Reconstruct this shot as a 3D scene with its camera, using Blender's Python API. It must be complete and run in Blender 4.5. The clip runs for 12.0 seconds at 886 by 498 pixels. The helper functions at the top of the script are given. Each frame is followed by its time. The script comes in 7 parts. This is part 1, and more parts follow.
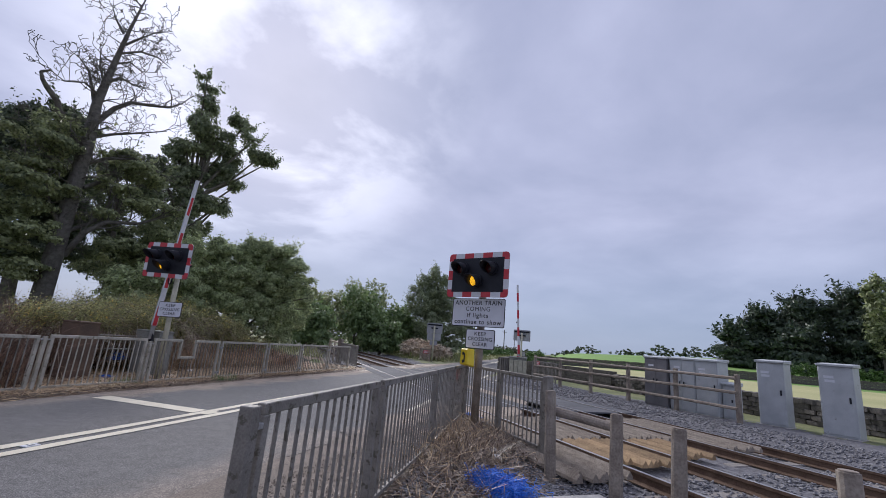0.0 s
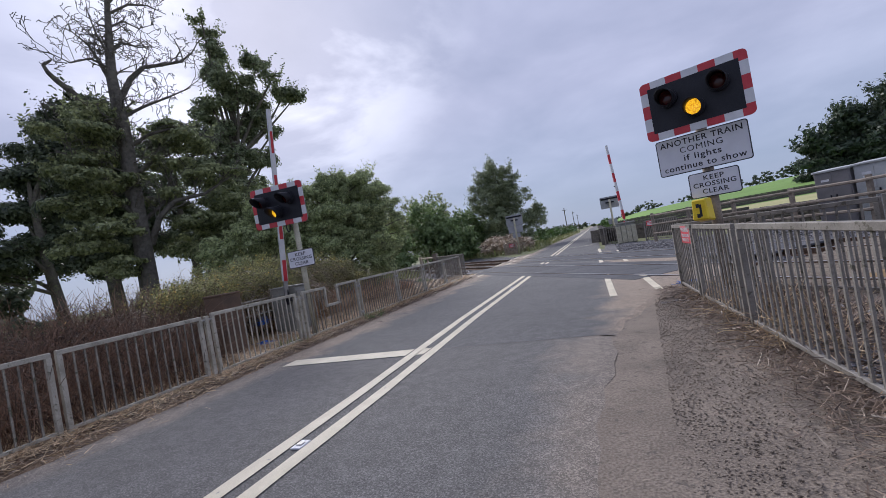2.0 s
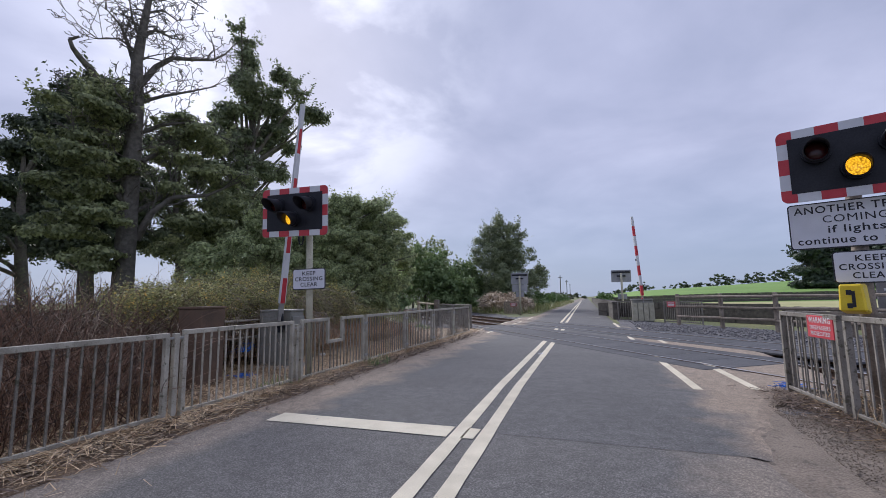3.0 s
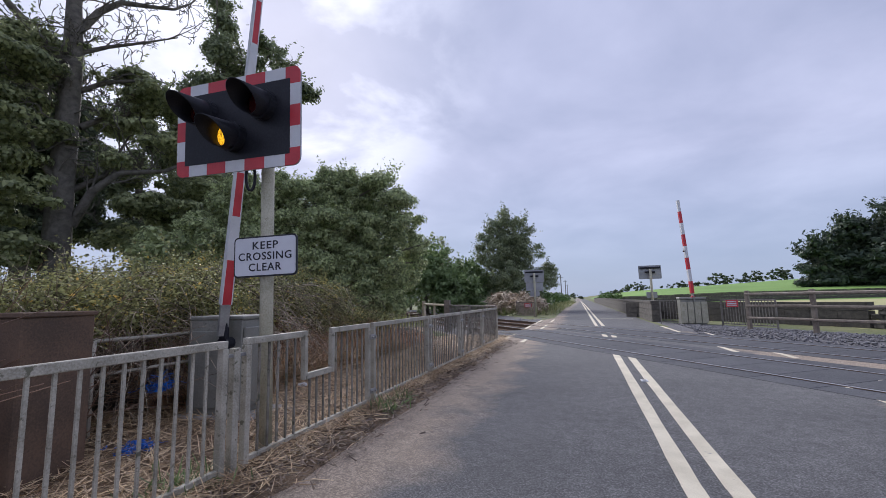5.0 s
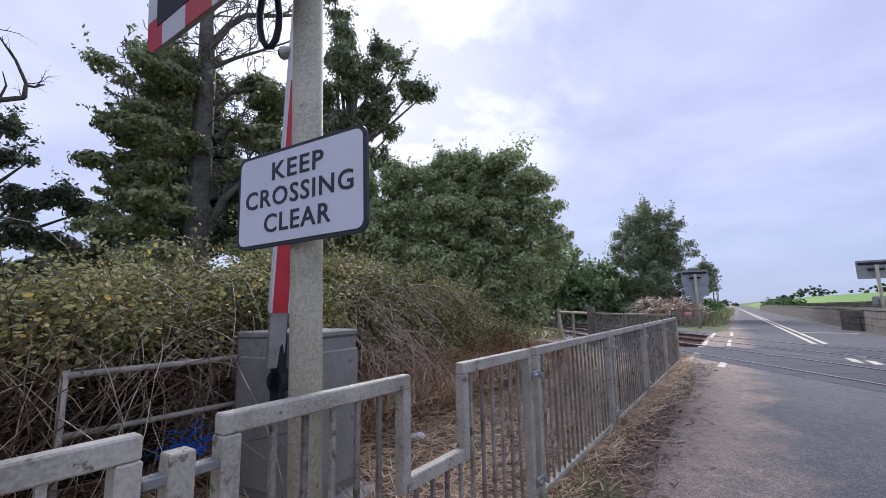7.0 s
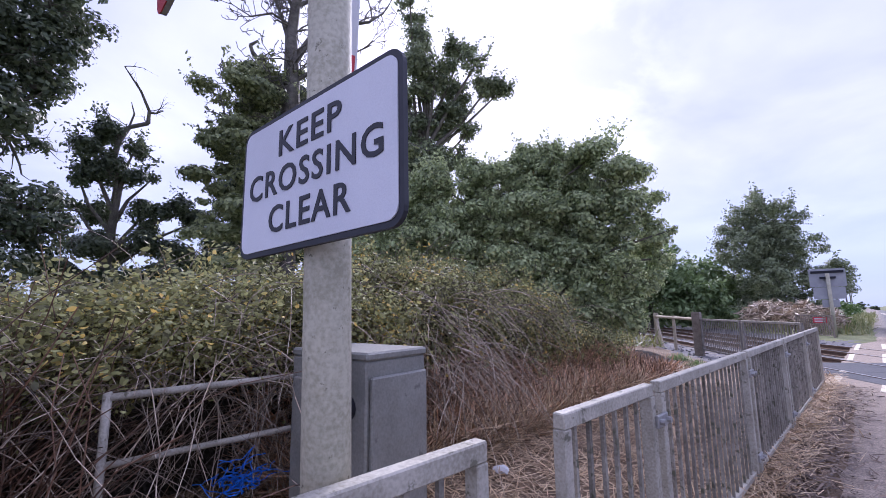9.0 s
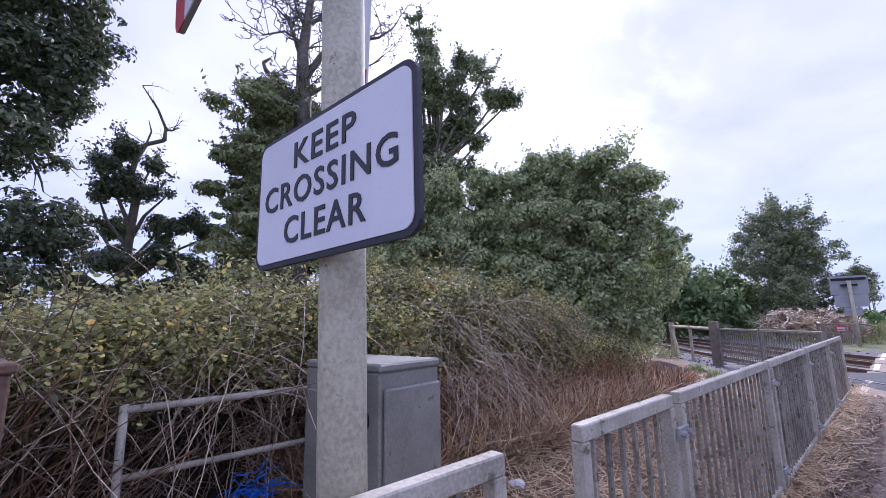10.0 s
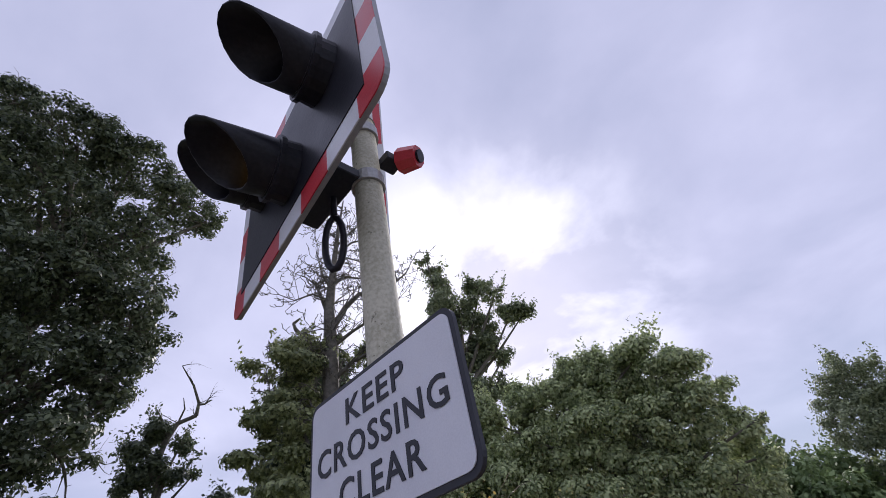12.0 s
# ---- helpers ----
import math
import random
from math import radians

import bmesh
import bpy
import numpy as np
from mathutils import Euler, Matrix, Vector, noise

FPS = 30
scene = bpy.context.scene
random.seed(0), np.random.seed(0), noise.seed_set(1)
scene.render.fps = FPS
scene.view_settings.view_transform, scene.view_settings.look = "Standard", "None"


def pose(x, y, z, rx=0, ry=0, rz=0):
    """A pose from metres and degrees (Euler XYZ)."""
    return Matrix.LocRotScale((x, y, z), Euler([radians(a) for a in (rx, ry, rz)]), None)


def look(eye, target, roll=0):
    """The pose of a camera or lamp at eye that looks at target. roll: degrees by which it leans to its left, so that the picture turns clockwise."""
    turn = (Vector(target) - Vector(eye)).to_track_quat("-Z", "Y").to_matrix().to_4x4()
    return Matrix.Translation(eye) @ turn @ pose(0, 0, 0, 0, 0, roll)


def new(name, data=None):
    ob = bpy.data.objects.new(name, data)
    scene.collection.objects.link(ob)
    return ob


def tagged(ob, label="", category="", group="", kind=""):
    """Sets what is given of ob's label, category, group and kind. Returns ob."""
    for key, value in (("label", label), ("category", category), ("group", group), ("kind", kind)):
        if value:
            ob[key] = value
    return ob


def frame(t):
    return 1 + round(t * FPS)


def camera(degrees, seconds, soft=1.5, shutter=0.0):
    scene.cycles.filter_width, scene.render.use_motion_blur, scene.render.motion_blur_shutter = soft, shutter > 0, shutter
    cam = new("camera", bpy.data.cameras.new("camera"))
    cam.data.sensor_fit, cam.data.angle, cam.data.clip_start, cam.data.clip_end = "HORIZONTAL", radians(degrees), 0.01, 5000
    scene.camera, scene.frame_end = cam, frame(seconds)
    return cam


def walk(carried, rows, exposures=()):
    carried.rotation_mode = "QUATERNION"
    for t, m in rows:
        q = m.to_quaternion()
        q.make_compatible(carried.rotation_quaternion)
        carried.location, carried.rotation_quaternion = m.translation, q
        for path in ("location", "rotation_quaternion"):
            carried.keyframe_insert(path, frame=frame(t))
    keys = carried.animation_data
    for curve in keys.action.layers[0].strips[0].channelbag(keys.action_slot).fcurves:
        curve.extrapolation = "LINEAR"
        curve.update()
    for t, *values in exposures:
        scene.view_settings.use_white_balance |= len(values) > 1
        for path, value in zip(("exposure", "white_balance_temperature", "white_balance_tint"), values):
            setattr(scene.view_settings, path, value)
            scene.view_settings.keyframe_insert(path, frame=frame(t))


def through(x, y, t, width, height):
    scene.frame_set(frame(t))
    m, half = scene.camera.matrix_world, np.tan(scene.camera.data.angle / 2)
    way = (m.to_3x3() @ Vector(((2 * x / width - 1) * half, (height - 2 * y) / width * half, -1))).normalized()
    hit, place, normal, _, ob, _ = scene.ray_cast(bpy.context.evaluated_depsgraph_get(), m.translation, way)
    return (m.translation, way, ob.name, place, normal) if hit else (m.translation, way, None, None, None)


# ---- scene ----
cam = camera(92.9, 12.0, soft=0.6)
PATH = [
    (0, (1.732, -0.967, 1.495), (1.227, 0.917, 1.938), 5.2),
    (0.5, (1.057, -0.754, 1.446), (0.45, 1.144, 1.621), -0.9),
    (1, (0.292, -0.55, 1.404), (-0.314, 1.35, 1.556), 0.9),
    (1.5, (-0.454, -0.273, 1.369), (-1.033, 1.637, 1.501), 1.0),
    (2, (-1.216, 0.138, 1.374), (-1.938, 2.003, 1.383), -10.0),
    (2.5, (-2.023, 0.625, 1.363), (-2.764, 2.468, 1.601), -5.6),
    (3, (-2.655, 1.278, 1.372), (-3.312, 3.153, 1.605), -0.8),
    (5, (-4.700, 4.530, 1.322), (-5.328, 6.414, 1.561), -1.2),
    (5.5, (-5.139, 5.213, 1.317), (-5.789, 7.099, 1.472), -1.1),
    (6, (-5.526, 5.806, 1.307), (-6.279, 7.655, 1.428), 0.1),
    (6.5, (-5.893, 6.293, 1.309), (-6.732, 8.084, 1.606), 1.5),
    (7, (-6.174, 6.728, 1.318), (-7.300, 8.356, 1.602), -1.1),
    (9, (-6.539, 7.204, 1.413), (-7.952, 8.590, 1.706), -0.6),
    (9.5, (-6.552, 7.225, 1.417), (-7.991, 8.592, 1.669), -0.8),
    (10, (-6.551, 7.201, 1.409), (-7.991, 8.544, 1.754), -1.0),
    (10.5, (-6.535, 7.176, 1.423), (-7.921, 8.458, 2.085), -2.3),
    (11, (-6.553, 7.122, 1.363), (-7.757, 8.312, 2.428), -3.4),
    (11.5, (-6.524, 7.148, 1.395), (-7.647, 8.239, 2.639), -7.2),
    (12, (-6.517, 7.119, 1.406), (-7.639, 8.173, 2.683), -12.3),
]
walk(cam, [(t, look(eye, target, roll)) for t, eye, target, roll in PATH],
     exposures=[
    (0.0, 0.0, 6100, 14), (0.5, -0.13, 6100, 14), (1.5, -0.03, 6100, 14), (3.0, 0.06, 6100, 14), (5.0, 0.16, 6100, 14), (6.0, 0.33, 6060, 15), (6.5, 0.36, 6030, 15),
    (9.0, 0.78, 5640, 29), (10.0, 0.8, 5620, 29), (10.5, 0.76, 5720, 27), (11.0, 0.48, 6050, 18), (12.0, 0.3, 6300, 18)])

# ---------------- world, sun ----------------
SUN_AZ, SUN_EL = 40.0, 32.0          # degrees left of +y, degrees up
sun_dir = Vector((-math.sin(radians(SUN_AZ)) * math.cos(radians(SUN_EL)), math.cos(radians(SUN_AZ)) * math.cos(radians(SUN_EL)), math.sin(radians(SUN_EL))))


def make_world():
    w = bpy.data.worlds.new("overcast")
    scene.world = w
    w.use_nodes = True
    nt = w.node_tree
    N, L = nt.nodes, nt.links
    N.clear()
    out, bg = N.new("ShaderNodeOutputWorld"), N.new("ShaderNodeBackground")
    tc = N.new("ShaderNodeTexCoord")
    sky = N.new("ShaderNodeTexSky")
    sky.sky_type, sky.sun_disc = "NISHITA", False
    sky.sun_elevation, sky.sun_rotation = radians(SUN_EL), radians(-SUN_AZ)
    # cloud deck: the direction is laid on a flat layer so that clouds shrink towards the horizon
    sep = N.new("ShaderNodeSeparateXYZ")
    L.new(tc.outputs["Generated"], sep.inputs[0])
    lift = math_node(nt, "ADD", math_node(nt, "MAXIMUM", sep.outputs[2], 0.0), 0.22)
    comb = N.new("ShaderNodeCombineXYZ")
    L.new(math_node(nt, "DIVIDE", sep.outputs[0], lift), comb.inputs[0])
    L.new(math_node(nt, "DIVIDE", sep.outputs[1], lift), comb.inputs[1])
    n1 = N.new("ShaderNodeTexNoise")
    n1.inputs["Scale"].default_value, n1.inputs["Detail"].default_value, n1.inputs["Roughness"].default_value, n1.inputs["Distortion"].default_value = 1.5, 7, 0.52, 0.25
    L.new(comb.outputs[0], n1.inputs["Vector"])
    n2 = N.new("ShaderNodeTexNoise")
    n2.inputs["Scale"].default_value, n2.inputs["Detail"].default_value = 0.55, 3
    L.new(comb.outputs[0], n2.inputs["Vector"])
    cloud = math_node(nt, "ADD", math_node(nt, "MULTIPLY", n1.outputs["Fac"], 0.6), math_node(nt, "MULTIPLY", n2.outputs["Fac"], 0.4))
    ramp = N.new("ShaderNodeValToRGB")
    e = ramp.color_ramp.elements
    e[0].position, e[0].color = 0.36, (0.37, 0.405, 0.545, 1)
    e[1].position, e[1].color = 0.66, (0.66, 0.68, 0.84, 1)
    mid = e.new(0.5)
    mid.color = (0.49, 0.515, 0.665, 1)
    L.new(cloud, ramp.inputs[0])
    # bluer, darker towards the horizon
    hz = N.new("ShaderNodeMapRange")
    hz.inputs["From Min"].default_value, hz.inputs["From Max"].default_value = 0.0, 0.30
    L.new(sep.outputs[2], hz.inputs["Value"])
    hmix = N.new("ShaderNodeMix")
    hmix.data_type = "RGBA"
    L.new(hz.outputs[0], hmix.inputs["Factor"])
    hmix.inputs["A"].default_value = (0.335, 0.41, 0.555, 1)
    L.new(ramp.outputs[0], hmix.inputs["B"])
    # thin cloud round the sun
    dot = N.new("ShaderNodeVectorMath")
    dot.operation = "DOT_PRODUCT"
    L.new(tc.outputs["Generated"], dot.inputs[0])
    dot.inputs[1].default_value = sun_dir
    near = N.new("ShaderNodeMapRange")
    near.inputs["From Min"].default_value, near.inputs["From Max"].default_value = 0.90, 1.0
    L.new(dot.outputs["Value"], near.inputs["Value"])
    gap = N.new("ShaderNodeMapRange")
    gap.inputs["From Min"].default_value, gap.inputs["From Max"].default_value = 0.44, 0.56
    L.new(n1.outputs["Fac"], gap.inputs["Value"])
    halo = math_node(nt, "MULTIPLY", math_node(nt, "POWER", near.outputs[0], 1.3), math_node(nt, "ADD", math_node(nt, "MULTIPLY", gap.outputs[0], 1.0), 0.18))
    glow = N.new("ShaderNodeMix")
    glow.data_type, glow.blend_type = "RGBA", "ADD"
    L.new(halo, glow.inputs["Factor"])
    L.new(hmix.outputs["Result"], glow.inputs["A"])
    glow.inputs["B"].default_value = (0.55, 0.545, 0.52, 1)
    both = N.new("ShaderNodeMix")
    both.data_type, both.blend_type = "RGBA", "ADD"
    both.inputs["Factor"].default_value = 0.012
    L.new(glow.outputs["Result"], both.inputs["A"])
    L.new(sky.outputs[0], both.inputs["B"])
    L.new(both.outputs["Result"], bg.inputs[0])
    bg.inputs[1].default_value = 0.9
    L.new(bg.outputs[0], out.inputs[0])


def math_node(nt, op, a, b=None):
    n = nt.nodes.new("ShaderNodeMath")
    n.operation = op
    for i, v in enumerate((a, b)):
        if v is None:
            continue
        if isinstance(v, (int, float)):
            n.inputs[i].default_value = v
        else:
            nt.links.new(v, n.inputs[i])
    return n.outputs[0]


make_world()
sun = new("sun", bpy.data.lights.new("sun", "SUN"))
sun.data.energy, sun.data.angle, sun.data.color = 2.9, radians(26), (1.0, 0.96, 0.9)
sun.matrix_world = look((0, 0, 60), Vector((0, 0, 60)) - sun_dir)


# ---------------- materials ----------------
def mat(name, c1, c2, rough=0.7, metal=0.0, scale=4.0, bump=0.3, bscale=60.0, spot=None, dist=0.01, per=0.0, fine=0.42):
    """Two-tone surface: broad variation, fine grain with relief, optional spots (colour, scale, threshold); per: variation from piece to piece."""
    m = bpy.data.materials.new(name)
    m.use_nodes = True
    nt = m.node_tree
    N, L = nt.nodes, nt.links
    b = N["Principled BSDF"]
    geo = N.new("ShaderNodeNewGeometry")
    n1, n2 = N.new("ShaderNodeTexNoise"), N.new("ShaderNodeTexNoise")
    n1.inputs["Scale"].default_value, n1.inputs["Detail"].default_value = scale, 5
    n2.inputs["Scale"].default_value, n2.inputs["Detail"].default_value = bscale, 3
    for n in (n1, n2):
        L.new(geo.outputs["Position"], n.inputs["Vector"])
    f = math_node(nt, "ADD", math_node(nt, "MULTIPLY", n1.outputs["Fac"], 1 - fine), math_node(nt, "MULTIPLY", n2.outputs["Fac"], fine))
    mr = N.new("ShaderNodeMapRange")
    mr.inputs["From Min"].default_value, mr.inputs["From Max"].default_value = 0.38, 0.62
    L.new(f, mr.inputs["Value"])
    mix = N.new("ShaderNodeMix")
    mix.data_type = "RGBA"
    L.new(mr.outputs[0], mix.inputs["Factor"])
    mix.inputs["A"].default_value, mix.inputs["B"].default_value = (*c1, 1), (*c2, 1)
    col = mix.outputs["Result"]
    if spot:
        sc, ss, st = spot
        n3 = N.new("ShaderNodeTexNoise")
        n3.inputs["Scale"].default_value, n3.inputs["Detail"].default_value, n3.inputs["Roughness"].default_value = ss, 4, 0.65
        L.new(geo.outputs["Position"], n3.inputs["Vector"])
        r3 = N.new("ShaderNodeMapRange")
        r3.inputs["From Min"].default_value, r3.inputs["From Max"].default_value = st, st + 0.06
        L.new(n3.outputs["Fac"], r3.inputs["Value"])
        m3 = N.new("ShaderNodeMix")
        m3.data_type = "RGBA"
        L.new(r3.outputs[0], m3.inputs["Factor"])
        L.new(col, m3.inputs["A"])
        m3.inputs["B"].default_value = (*sc, 1)
        col = m3.outputs["Result"]
    if per:
        oi = N.new("ShaderNodeObjectInfo")
        hsv = N.new("ShaderNodeHueSaturation")
        pr = N.new("ShaderNodeMapRange")
        pr.inputs["To Min"].default_value, pr.inputs["To Max"].default_value = 1 - per, 1 + per
        L.new(oi.outputs["Random"], pr.inputs["Value"])
        L.new(pr.outputs[0], hsv.inputs["Value"])
        L.new(col, hsv.inputs["Color"])
        col = hsv.outputs[0]
    L.new(col, b.inputs["Base Color"])
    b.inputs["Roughness"].default_value, b.inputs["Metallic"].default_value = rough, metal
    rr = N.new("ShaderNodeMapRange")
    rr.inputs["To Min"].default_value, rr.inputs["To Max"].default_value = max(rough - 0.12, 0.03), min(rough + 0.12, 1)
    L.new(n1.outputs["Fac"], rr.inputs["Value"])
    L.new(rr.outputs[0], b.inputs["Roughness"])
    if bump:
        bp = N.new("ShaderNodeBump")
        bp.inputs["Strength"].default_value, bp.inputs["Distance"].default_value = bump, dist
        L.new(n2.outputs["Fac"], bp.inputs["Height"])
        L.new(bp.outputs[0], b.inputs["Normal"])
    return m


def chippings(m, size, low, high):
    """Stone chips in the surface: each cell a little lighter or darker."""
    nt = m.node_tree
    N, L = nt.nodes, nt.links
    b = N["Principled BSDF"]
    old = b.inputs["Base Color"].links[0].from_socket
    geo, vo, n = N.new("ShaderNodeNewGeometry"), N.new("ShaderNodeTexVoronoi"), N.new("ShaderNodeTexNoise")
    vo.inputs["Scale"].default_value = 1 / size
    n.inputs["Scale"].default_value, n.inputs["Detail"].default_value = 7.0, 6
    L.new(geo.outputs["Position"], vo.inputs["Vector"])
    L.new(geo.outputs["Position"], n.inputs["Vector"])
    sep = N.new("ShaderNodeSeparateXYZ")
    L.new(vo.outputs["Color"], sep.inputs[0])
    r, r2 = N.new("ShaderNodeMapRange"), N.new("ShaderNodeMapRange")
    r.inputs["To Min"].default_value, r.inputs["To Max"].default_value = low, high
    L.new(math_node(nt, "POWER", sep.outputs[0], 1.8), r.inputs["Value"])
    r2.inputs["From Min"].default_value, r2.inputs["From Max"].default_value = 0.3, 0.7
    r2.inputs["To Min"].default_value, r2.inputs["To Max"].default_value = 0.84, 1.16
    L.new(n.outputs["Fac"], r2.inputs["Value"])
    hsv = N.new("ShaderNodeHueSaturation")
    L.new(math_node(nt, "MULTIPLY", r.outputs[0], r2.outputs[0]), hsv.inputs["Value"])
    L.new(old, hsv.inputs["Color"])
    L.new(hsv.outputs[0], b.inputs["Base Color"])


def dusty_edges(m, middle, half, colour):
    """Brown dust and grit that has gathered towards the edges of the carriageway."""
    nt = m.node_tree
    N, L = nt.nodes, nt.links
    b = N["Principled BSDF"]
    old = b.inputs["Base Color"].links[0].from_socket
    geo, sep, n = N.new("ShaderNodeNewGeometry"), N.new("ShaderNodeSeparateXYZ"), N.new("ShaderNodeTexNoise")
    n.inputs["Scale"].default_value, n.inputs["Detail"].default_value = 1.3, 6
    L.new(geo.outputs["Position"], sep.inputs[0])
    L.new(geo.outputs["Position"], n.inputs["Vector"])
    away = math_node(nt, "ABSOLUTE", math_node(nt, "SUBTRACT", sep.outputs[0], middle))
    f = math_node(nt, "ADD", math_node(nt, "SUBTRACT", away, half), math_node(nt, "MULTIPLY", math_node(nt, "SUBTRACT", n.outputs["Fac"], 0.5), 1.6))
    r = N.new("ShaderNodeMapRange")
    r.inputs["From Min"].default_value, r.inputs["From Max"].default_value, r.inputs["To Max"].default_value = 0.0, 0.55, 0.85
    L.new(f, r.inputs["Value"])
    mix = N.new("ShaderNodeMix")
    mix.data_type = "RGBA"
    L.new(r.outputs[0], mix.inputs["Factor"])
    L.new(old, mix.inputs["A"])
    mix.inputs["B"].default_value = (*colour, 1)
    L.new(mix.outputs["Result"], b.inputs["Base Color"])


def leaf_mat(name, c1, c2, c3=None, through=0.3, patch=0.35, rough=0.45):
    """Leaves: colour varies leaf by leaf and in broad patches; some light comes through."""
    m = bpy.data.materials.new(name)
    m.use_nodes = True
    nt = m.node_tree
    N, L = nt.nodes, nt.links
    N.remove(N["Principled BSDF"])
    out = N["Material Output"]
    geo = N.new("ShaderNodeNewGeometry")
    n1 = N.new("ShaderNodeTexNoise")
    n1.inputs["Scale"].default_value, n1.inputs["Detail"].default_value = patch, 3
    L.new(geo.outputs["Position"], n1.inputs["Vector"])
    f = math_node(nt, "ADD", math_node(nt, "MULTIPLY", geo.outputs["Random Per Island"], 0.55), math_node(nt, "MULTIPLY", n1.outputs["Fac"], 0.45))
    ramp = N.new("ShaderNodeValToRGB")
    e = ramp.color_ramp.elements
    e[0].position, e[0].color = 0.2, (*c1, 1)
    e[1].position, e[1].color = 0.72, (*c2, 1)
    if c3:
        x = e.new(0.79)
        x.color = (*c3, 1)
    L.new(f, ramp.inputs[0])
    d, t, mix = N.new("ShaderNodeBsdfPrincipled"), N.new("ShaderNodeBsdfTranslucent"), N.new("ShaderNodeMixShader")
    d.inputs["Roughness"].default_value = rough
    d.inputs["Specular IOR Level"].default_value = 0.4
    for s in (d.inputs["Base Color"], t.inputs["Color"]):
        L.new(ramp.outputs[0], s)
    mix.inputs[0].default_value = through
    L.new(d.outputs[0], mix.inputs[1])
    L.new(t.outputs[0], mix.inputs[2])
    L.new(mix.outputs[0], out.inputs[0])
    return m


def lamp_mat(name, colour, strength):
    m = bpy.data.materials.new(name)
    m.use_nodes = True
    nt = m.node_tree
    b = nt.nodes["Principled BSDF"]
    b.inputs["Base Color"].default_value = (*colour, 1)
    b.inputs["Roughness"].default_value = 0.2
    vo = nt.nodes.new("ShaderNodeTexVoronoi")
    vo.inputs["Scale"].default_value = 55
    geo = nt.nodes.new("ShaderNodeNewGeometry")
    nt.links.new(geo.outputs["Position"], vo.inputs["Vector"])
    if strength:
        b.inputs["Emission Color"].default_value = (*colour, 1)
        nt.links.new(math_node(nt, "MULTIPLY", math_node(nt, "SUBTRACT", 1.0, vo.outputs["Distance"]), strength), b.inputs["Emission Strength"])
    bp = nt.nodes.new("ShaderNodeBump")
    bp.inputs["Strength"].default_value = 0.5
    nt.links.new(vo.outputs["Distance"], bp.inputs["Height"])
    nt.links.new(bp.outputs[0], b.inputs["Normal"])
    return m


M_ASPH_OLD = mat("asphalt_worn", (0.092, 0.088, 0.085), (0.17, 0.165, 0.16), 0.85, fine=0.66, scale=0.9, bump=0.6, bscale=75, dist=0.006, spot=((0.22, 0.21, 0.2), 26, 0.68))
M_ASPH_NEW = mat("asphalt_dark", (0.078, 0.077, 0.078), (0.152, 0.15, 0.15), 0.85, fine=0.66, scale=0.7, bump=0.6, bscale=75, dist=0.006, spot=((0.17, 0.17, 0.165), 30, 0.69))
dusty_edges(M_ASPH_OLD, -4.05, 1.95, (0.25, 0.21, 0.172))
dusty_edges(M_ASPH_NEW, -3.7, 2.1, (0.33, 0.26, 0.195))
chippings(M_ASPH_OLD, 0.009, 0.66, 1.6)
chippings(M_ASPH_NEW, 0.009, 0.66, 1.6)
M_PAINT = mat("road_paint", (0.58, 0.52, 0.385), (0.78, 0.71, 0.55), 0.7, scale=3, bump=0.3, bscale=150, dist=0.003, spot=((0.25, 0.24, 0.23), 9, 0.66))
M_RUBBER = mat("crossing_panel_rubber", (0.060, 0.062, 0.07), (0.095, 0.096, 0.104), 0.8, scale=2, bump=0.9, bscale=26, dist=0.02, per=0.12)
M_RAIL_TOP = mat("rail_worn_steel", (0.42, 0.40, 0.38), (0.55, 0.53, 0.51), 0.35, 0.9, scale=4, bump=0.1)
M_RAIL = mat("rail_rust", (0.10, 0.06, 0.04), (0.19, 0.125, 0.085), 0.85, 0.2, scale=6, bump=0.4, bscale=50)
M_SLEEPER = mat("sleeper_concrete", (0.19, 0.17, 0.155), (0.29, 0.265, 0.24), 0.9, scale=5, bump=0.4)
M_BALLAST = mat("ballast", (0.075, 0.073, 0.08), (0.22, 0.215, 0.225), 0.9, scale=14, bump=1.0, bscale=32, dist=0.03)
M_STONE_LOOSE = mat("ballast_stone", (0.075, 0.073, 0.082), (0.30, 0.295, 0.305), 0.8, scale=18, bump=0.4, bscale=90)
M_SOIL = mat("soil_litter", (0.075, 0.056, 0.045), (0.175, 0.138, 0.108), 0.95, scale=2.2, bump=0.9, bscale=38, dist=0.02, spot=((0.34, 0.29, 0.23), 15, 0.62))
M_GRIT = mat("gritty_verge", (0.15, 0.122, 0.097), (0.305, 0.252, 0.202), 0.95, scale=1.6, bump=0.9, bscale=60, dist=0.016, spot=((0.14, 0.116, 0.097), 9, 0.6), fine=0.6)
M_STRAW_GROUND = mat("dry_litter_ground", (0.12, 0.08, 0.05), (0.29, 0.205, 0.13), 0.95, scale=3, bump=1.0, bscale=40, dist=0.03)
M_GRASS = mat("grass_ground", (0.10, 0.13, 0.045), (0.22, 0.22, 0.10), 0.95, scale=0.6, bump=0.8, bscale=18, dist=0.05)
M_FIELD = mat("green_field", (0.15, 0.27, 0.05), (0.21, 0.35, 0.075), 0.95, scale=0.05, bump=0.3, bscale=3, dist=0.1)
M_STUBBLE = mat("pale_field", (0.34, 0.34, 0.14), (0.47, 0.44, 0.21), 0.95, scale=0.08, bump=0.3, bscale=3, dist=0.1)
# brown earth taken very dark: its colour carries the shade under the brambles
M_SHADED_EARTH = mat("shaded_bank_earth", (0.03, 0.024, 0.018), (0.07, 0.055, 0.04), 1.0, scale=2, bump=1.0, bscale=22, dist=0.05)
